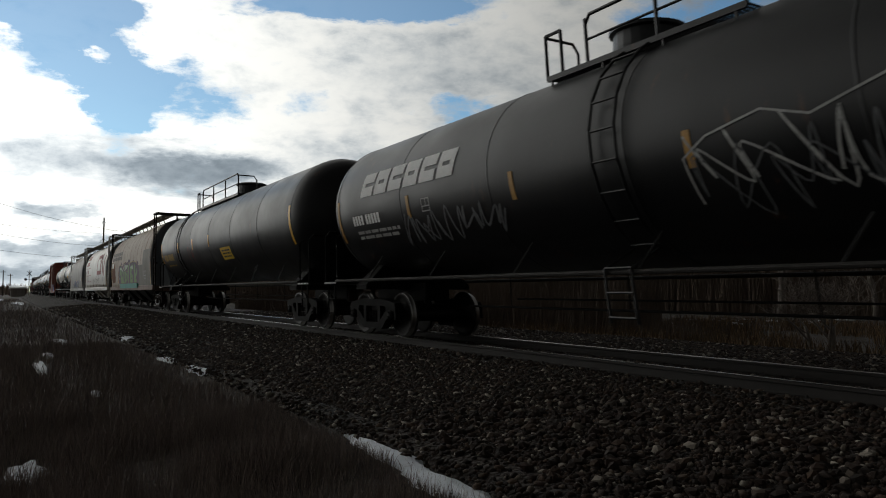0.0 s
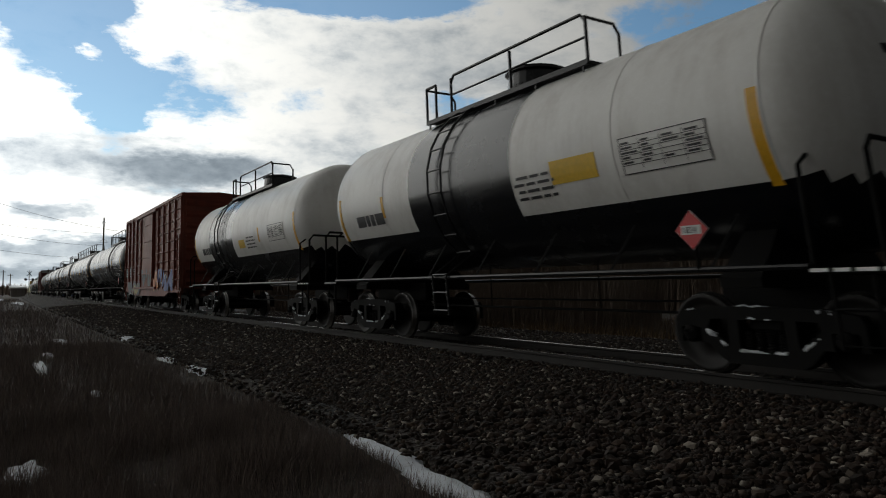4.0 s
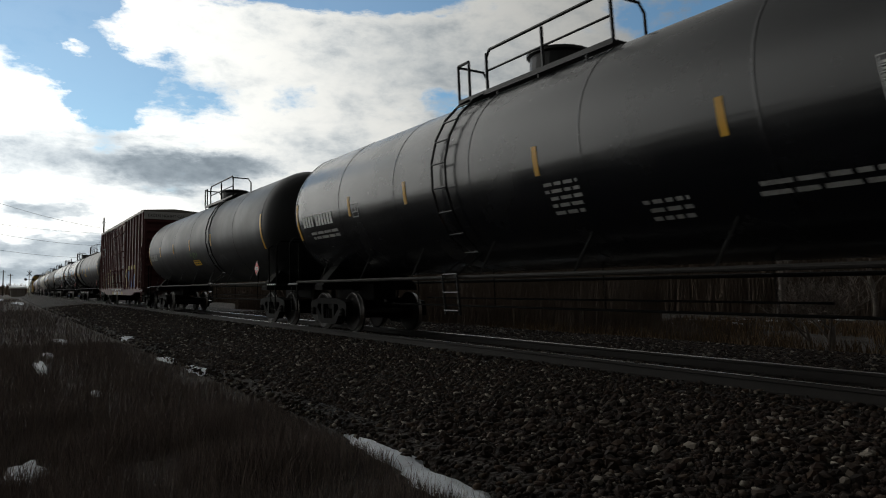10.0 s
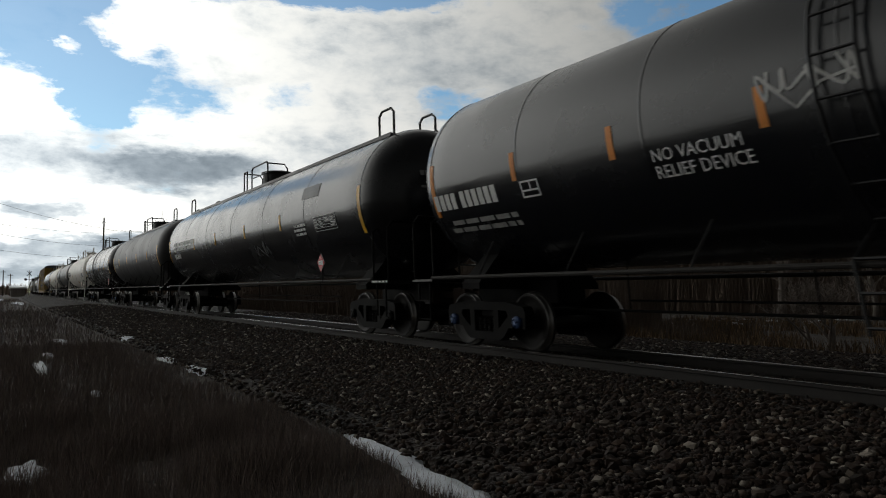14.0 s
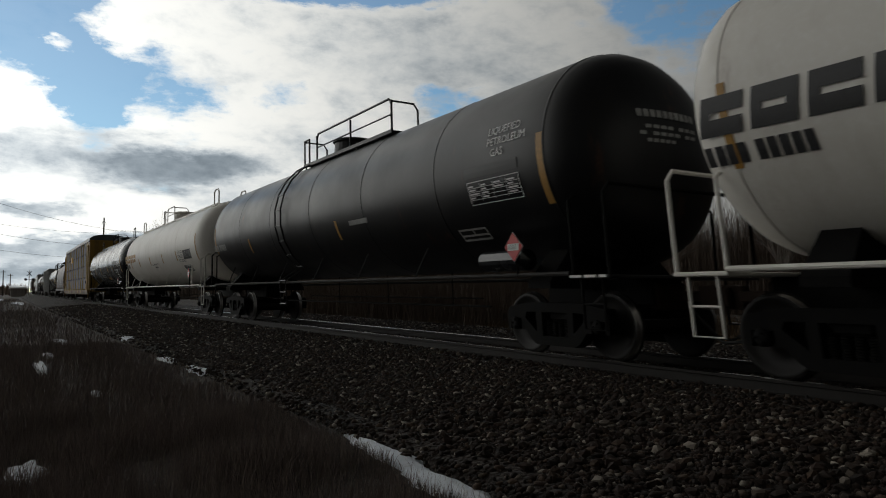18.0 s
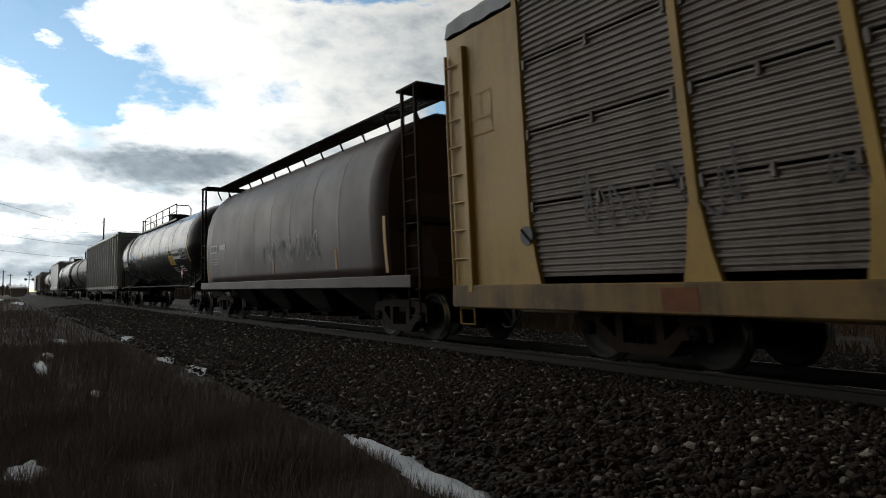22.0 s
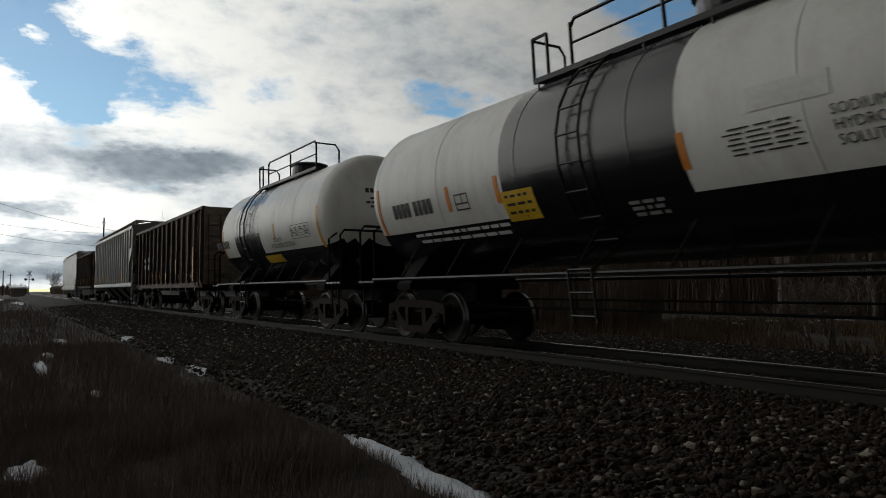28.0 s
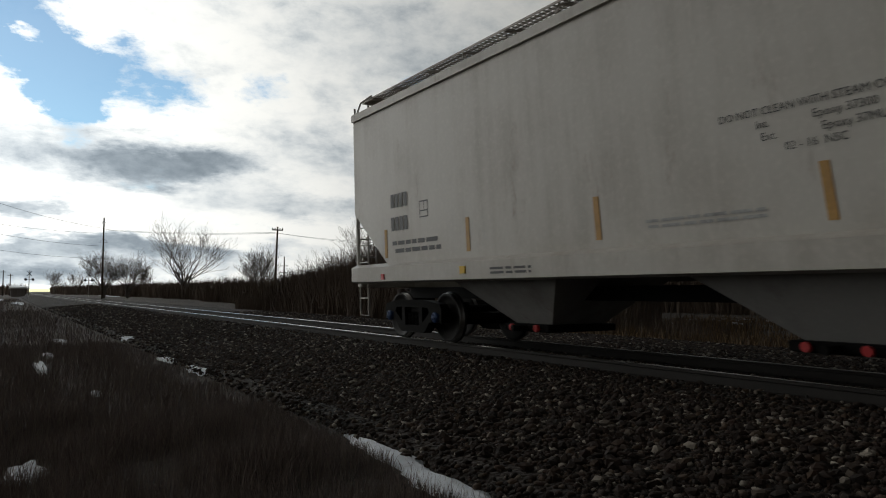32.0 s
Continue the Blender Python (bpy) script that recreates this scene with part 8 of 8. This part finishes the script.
for s, dx, dz in ((s31, 0.0, 0.0), (s37, -0.4, -0.3)):
    s.mark(-7.5 + dx, 2.82 + dz, 0.26, (4,), BLACK)
    s.mark(-7.5 + dx, 2.38 + dz, 0.26, (4,), BLACK)
    s.outline(-6.4 + dx, -6.1 + dx, 2.55 + dz, 2.85 + dz, BLACK, 0.02)
    s.bars(-7.5 + dx, 2.0 + dz * 0.4, 1.8, 2, BLACK, 0.075, 0.07, seed=4)
    for x in (-7.95, -4.9, -1.9, 1.1, 4.1, 7.6) if s is s31 else (-8.14, -5.28, -2.34, 0.65, 3.6, 6.6):
        s.strip(x, 1.98 if s is s31 else 1.85, 0.55, 0.1, "strip_old")
    s.patch("red_label", -7.78 + dx, -7.66 + dx, 1.16, 1.27, M["sign_red"], off=0.02)
    s.patch("yellow_label", -5.4, -5.25, 1.22, 1.34, M["sign_yellow"], off=0.02)
    s.bars(-1.6, 1.76, 1.6, 2, M["letter_dim"], 0.035, 0.03, seed=7)
    s.bars(-4.6, 1.3, 1.0, 2, BLACK, 0.035, 0.03, seed=8)
for i, (x, t) in enumerate(((-0.4, "DO NOT CLEAN WITH STEAM OR BOILING WATER"), (0.02, "Int.              Epoxy 37300"), (0.06, "Ext.              Epoxy 37MU5"), (0.3, "02 - 16  NSC"))):
    s37.text(t, x, 2.67 - i * 0.13, 0.08, BLACK)
s37.bars(7.0, 2.2, 0.8, 4, BLACK, 0.06, 0.08, seed=3)

s32.mark(-5.2, 2.32, 0.26, (4, 4), BLACK)
s32.outline(-3.0, -2.6, 2.28, 2.55, BLACK, 0.025)
s32.bars(-4.8, 2.0, 3.0, 2, WHITE, 0.05, 0.06, seed=3)
s32.patch("warning_label", -1.72, -0.95, 2.0, 2.44, M["sign_yellow"], "yellow warning label")
s32.bars(-1.65, 2.38, 0.62, 3, BLACK, 0.04, 0.08, seed=4)
s32.bars(0.7, 2.05, 0.6, 3, DIM, 0.04, 0.03, seed=5)
s32.bars(2.35, 2.62, 0.9, 6, BLACK, 0.018, 0.035, seed=6)
s32.patch("faded_patch", 2.7, 3.6, 2.75, 3.0, M["sign_white"])
s32.patch("end_stripe", 4.4, 4.55, 2.3, 3.2, M["strip"])
for i, t in enumerate(("SODIUM", "HYDROXIDE", "SOLUTION")):
    s32.text(t, 3.55, 2.55 - i * 0.14, 0.1, BLACK)
s33.mark(-5.3, 2.36, 0.24, (4, 5), BLACK)
s33.text("SODIUM", 0.65, 2.3, 0.12, BLACK)
s33.text("HYDROXIDE SOLUTION", 0.3, 2.14, 0.12, BLACK)
s33.patch("warning_label", -0.7, 0.7, 1.78, 1.98, M["sign_yellow"], "yellow warning label")
s33.table(2.1, 3.4, 2.3, 2.65, M["white"], BLACK)
placard(s32, 5.4, "1824", 1.7)

for x, z, h in ((3.19, 1.95, 0.6), (1.06, 1.5, 0.5), (6.35, 2.0, 1.3)):
    s34.patch("reflector", x - 0.055, x + 0.055, z - h / 2, z + h / 2, M["strip"], off=0.105)
s34.scrawl(4.85, 5.75, 1.4, 1.75, 0.035, M["spray_white"], 3, 4)
s34.scrawl(2.85, 3.5, 1.25, 1.85, 0.035, M["spray_white"], 5, 4)
s34.scrawl(1.7, 2.0, 1.25, 1.75, 0.03, M["spray_white"], 6, 2)
s34.outline(3.95, 4.45, 1.3, 1.7, DIM, 0.03, False)
s34.quads("stencil", [(5.25, 5.42, 2.7 + i * 0.045, 2.725 + i * 0.045) for i in range(10)], WHITE)
s34.mark(-5.0, 2.4, 0.22, (2,), WHITE)
s34.mark(-3.95, 2.4, 0.22, (2,), WHITE)
s34.mark(-5.0, 2.05, 0.22, (3,), WHITE)
s34.mark(-3.95, 2.05, 0.22, (3,), WHITE)
s34.scrawl(-3.0, 0.0, 1.4, 2.0, 0.04, M["spray_orange"], 9, 5)

for i in range(6):
    blocks(s35, -8.22 + 0.97 * i, 3.05, 0.42, 1, M["letter_black"], gap=0.55, w=0.8, lean=0.0)
s35.text("LD LMT", -8.25, 1.78, 0.085, BLACK)
s35.text("LT WT", -8.25, 1.6, 0.085, BLACK)
for i, (a, b) in enumerate((("192800 LB", "87450 KG"), ("70200 LB", "31850 KG"))):
    s35.text(a, -7.32, 1.78 - i * 0.18, 0.085, BLACK)
    s35.text(b, -6.32, 1.78 - i * 0.18, 0.085, BLACK)
s35.text("LD", -5.1, 1.82, 0.11, BLACK)
s35.text("P75 09-96", -5.25, 1.62, 0.095, BLACK)
s35.outline(-6.25, -5.95, 2.45, 2.75, BLACK, 0.02)
for x, z, n in ((-8.15, 2.55, 2), (-7.2, 2.55, 2), (-8.22, 2.12, 3), (-7.27, 2.12, 3)):
    s35.mark(x, z, 0.26, (n,), BLACK)
for x in (-8.3, -5.38, -2.63, 0.25, 3.17, 6.2):
    s35.patch("reflector", x - 0.06, x + 0.06, 1.48, 2.0, M["strip"], off=0.084)
for x in (0.35, 3.4, 4.6):
    s35.bars(x, 1.92, 0.75, 4 if x == 0.35 else 2, BLACK, 0.035, 0.06, seed=int(x * 3 + 20))

s36.mark(-4.9, 2.42, 0.22, (2,), WHITE)
s36.mark(-3.95, 2.42, 0.22, (2,), WHITE)
s36.mark(-4.9, 2.1, 0.22, (2,), WHITE)
s36.mark(-3.95, 2.1, 0.22, (3,), WHITE)
for x, w in ((-1.35, 0.72), (2.55, 0.78)):
    s36.patch("red_sign", x, x + w, 2.55, 2.96, M["sign_red"], "red and white warning sign", off=0.01)
    s36.text("DO NOT", x + 0.06, 2.79, 0.12, WHITE, stretch=0.85, off=0.02)
    s36.text("TAMP", x + 0.16, 2.62, 0.12, WHITE, stretch=0.85, off=0.02)
s36.patch("white_sign", 0.55, 1.3, 2.35, 3.02, M["sign_white"], off=0.01)
g = Geo()
g.v = [s36.p(0.62, 2.7, 0.016), s36.p(0.92, 2.42, 0.016), s36.p(1.22, 2.7, 0.016), s36.p(0.92, 2.98, 0.016)]
g.face((0, 1, 2, 3))
part("blue_diamond", g, M["sign_blue"], s36.root)
s36.quads("emblem_block", [(0.72, 0.82, 2.64, 2.76), (0.86, 0.96, 2.64, 2.76), (1.0, 1.1, 2.64, 2.76)], WHITE, off=0.022)
s36.patch("blue_sign", 0.55, 1.3, 2.1, 2.35, M["sign_blue"], off=0.01)
s36.bars(0.65, 2.31, 0.55, 3, WHITE, 0.035, 0.03, seed=3)
for a, b, q in ((1.6, 2.25, 3), (2.62, 3.2, 5), (-1.3, -0.75, 7)):
    s36.scrawl(a, b, 1.82, 2.2, 0.035, M["spray_white"], q, 3)
for x in (-2.5, 0.42, 3.39, -5.4):
    s36.patch("reflector", x - 0.05, x + 0.05, 1.5, 2.02, M["strip"], off=0.1)


# ---------------------------------------------------------------- what moves
def motions():
    """The train rolls by at an even speed, its wheels turn, the clouds drift."""
    for root, s in TRAIN:
        rows = []
        for i in range(17):
            t = 2.0 * i
            x = SPEED * t - s + 3.89
            rows.append((t, pose(x, TRACK_Y + bend(x), 0, 0, 0, math.degrees(math.atan2(bend(x + 8) - bend(x - 8), 16)))))
        walk(root, rows)
    # every wheelset rolls: one turn of the wheel a circumference; alike wheelsets share their keys
    spin = math.degrees(SPEED / WHEEL_R)
    for sign in (-1, 1):
        alike = [w for w, s in WHEELSETS if s == sign]
        walk(alike[0], [(i / 30, pose(sign * AXLE, 0, WHEEL_R, 0, (spin * i / 30) % 360, 0)) for i in range(961)])
        keys = alike[0].animation_data
        for w in alike[1:]:
            w.rotation_mode = "QUATERNION"
            w.animation_data_create()
            w.animation_data.action = keys.action
            w.animation_data.action_slot = keys.action_slot
    walk(clouds, [(0.0, pose(0, 0, 0)), (32.0, pose(46, -80, 0))])


motions()
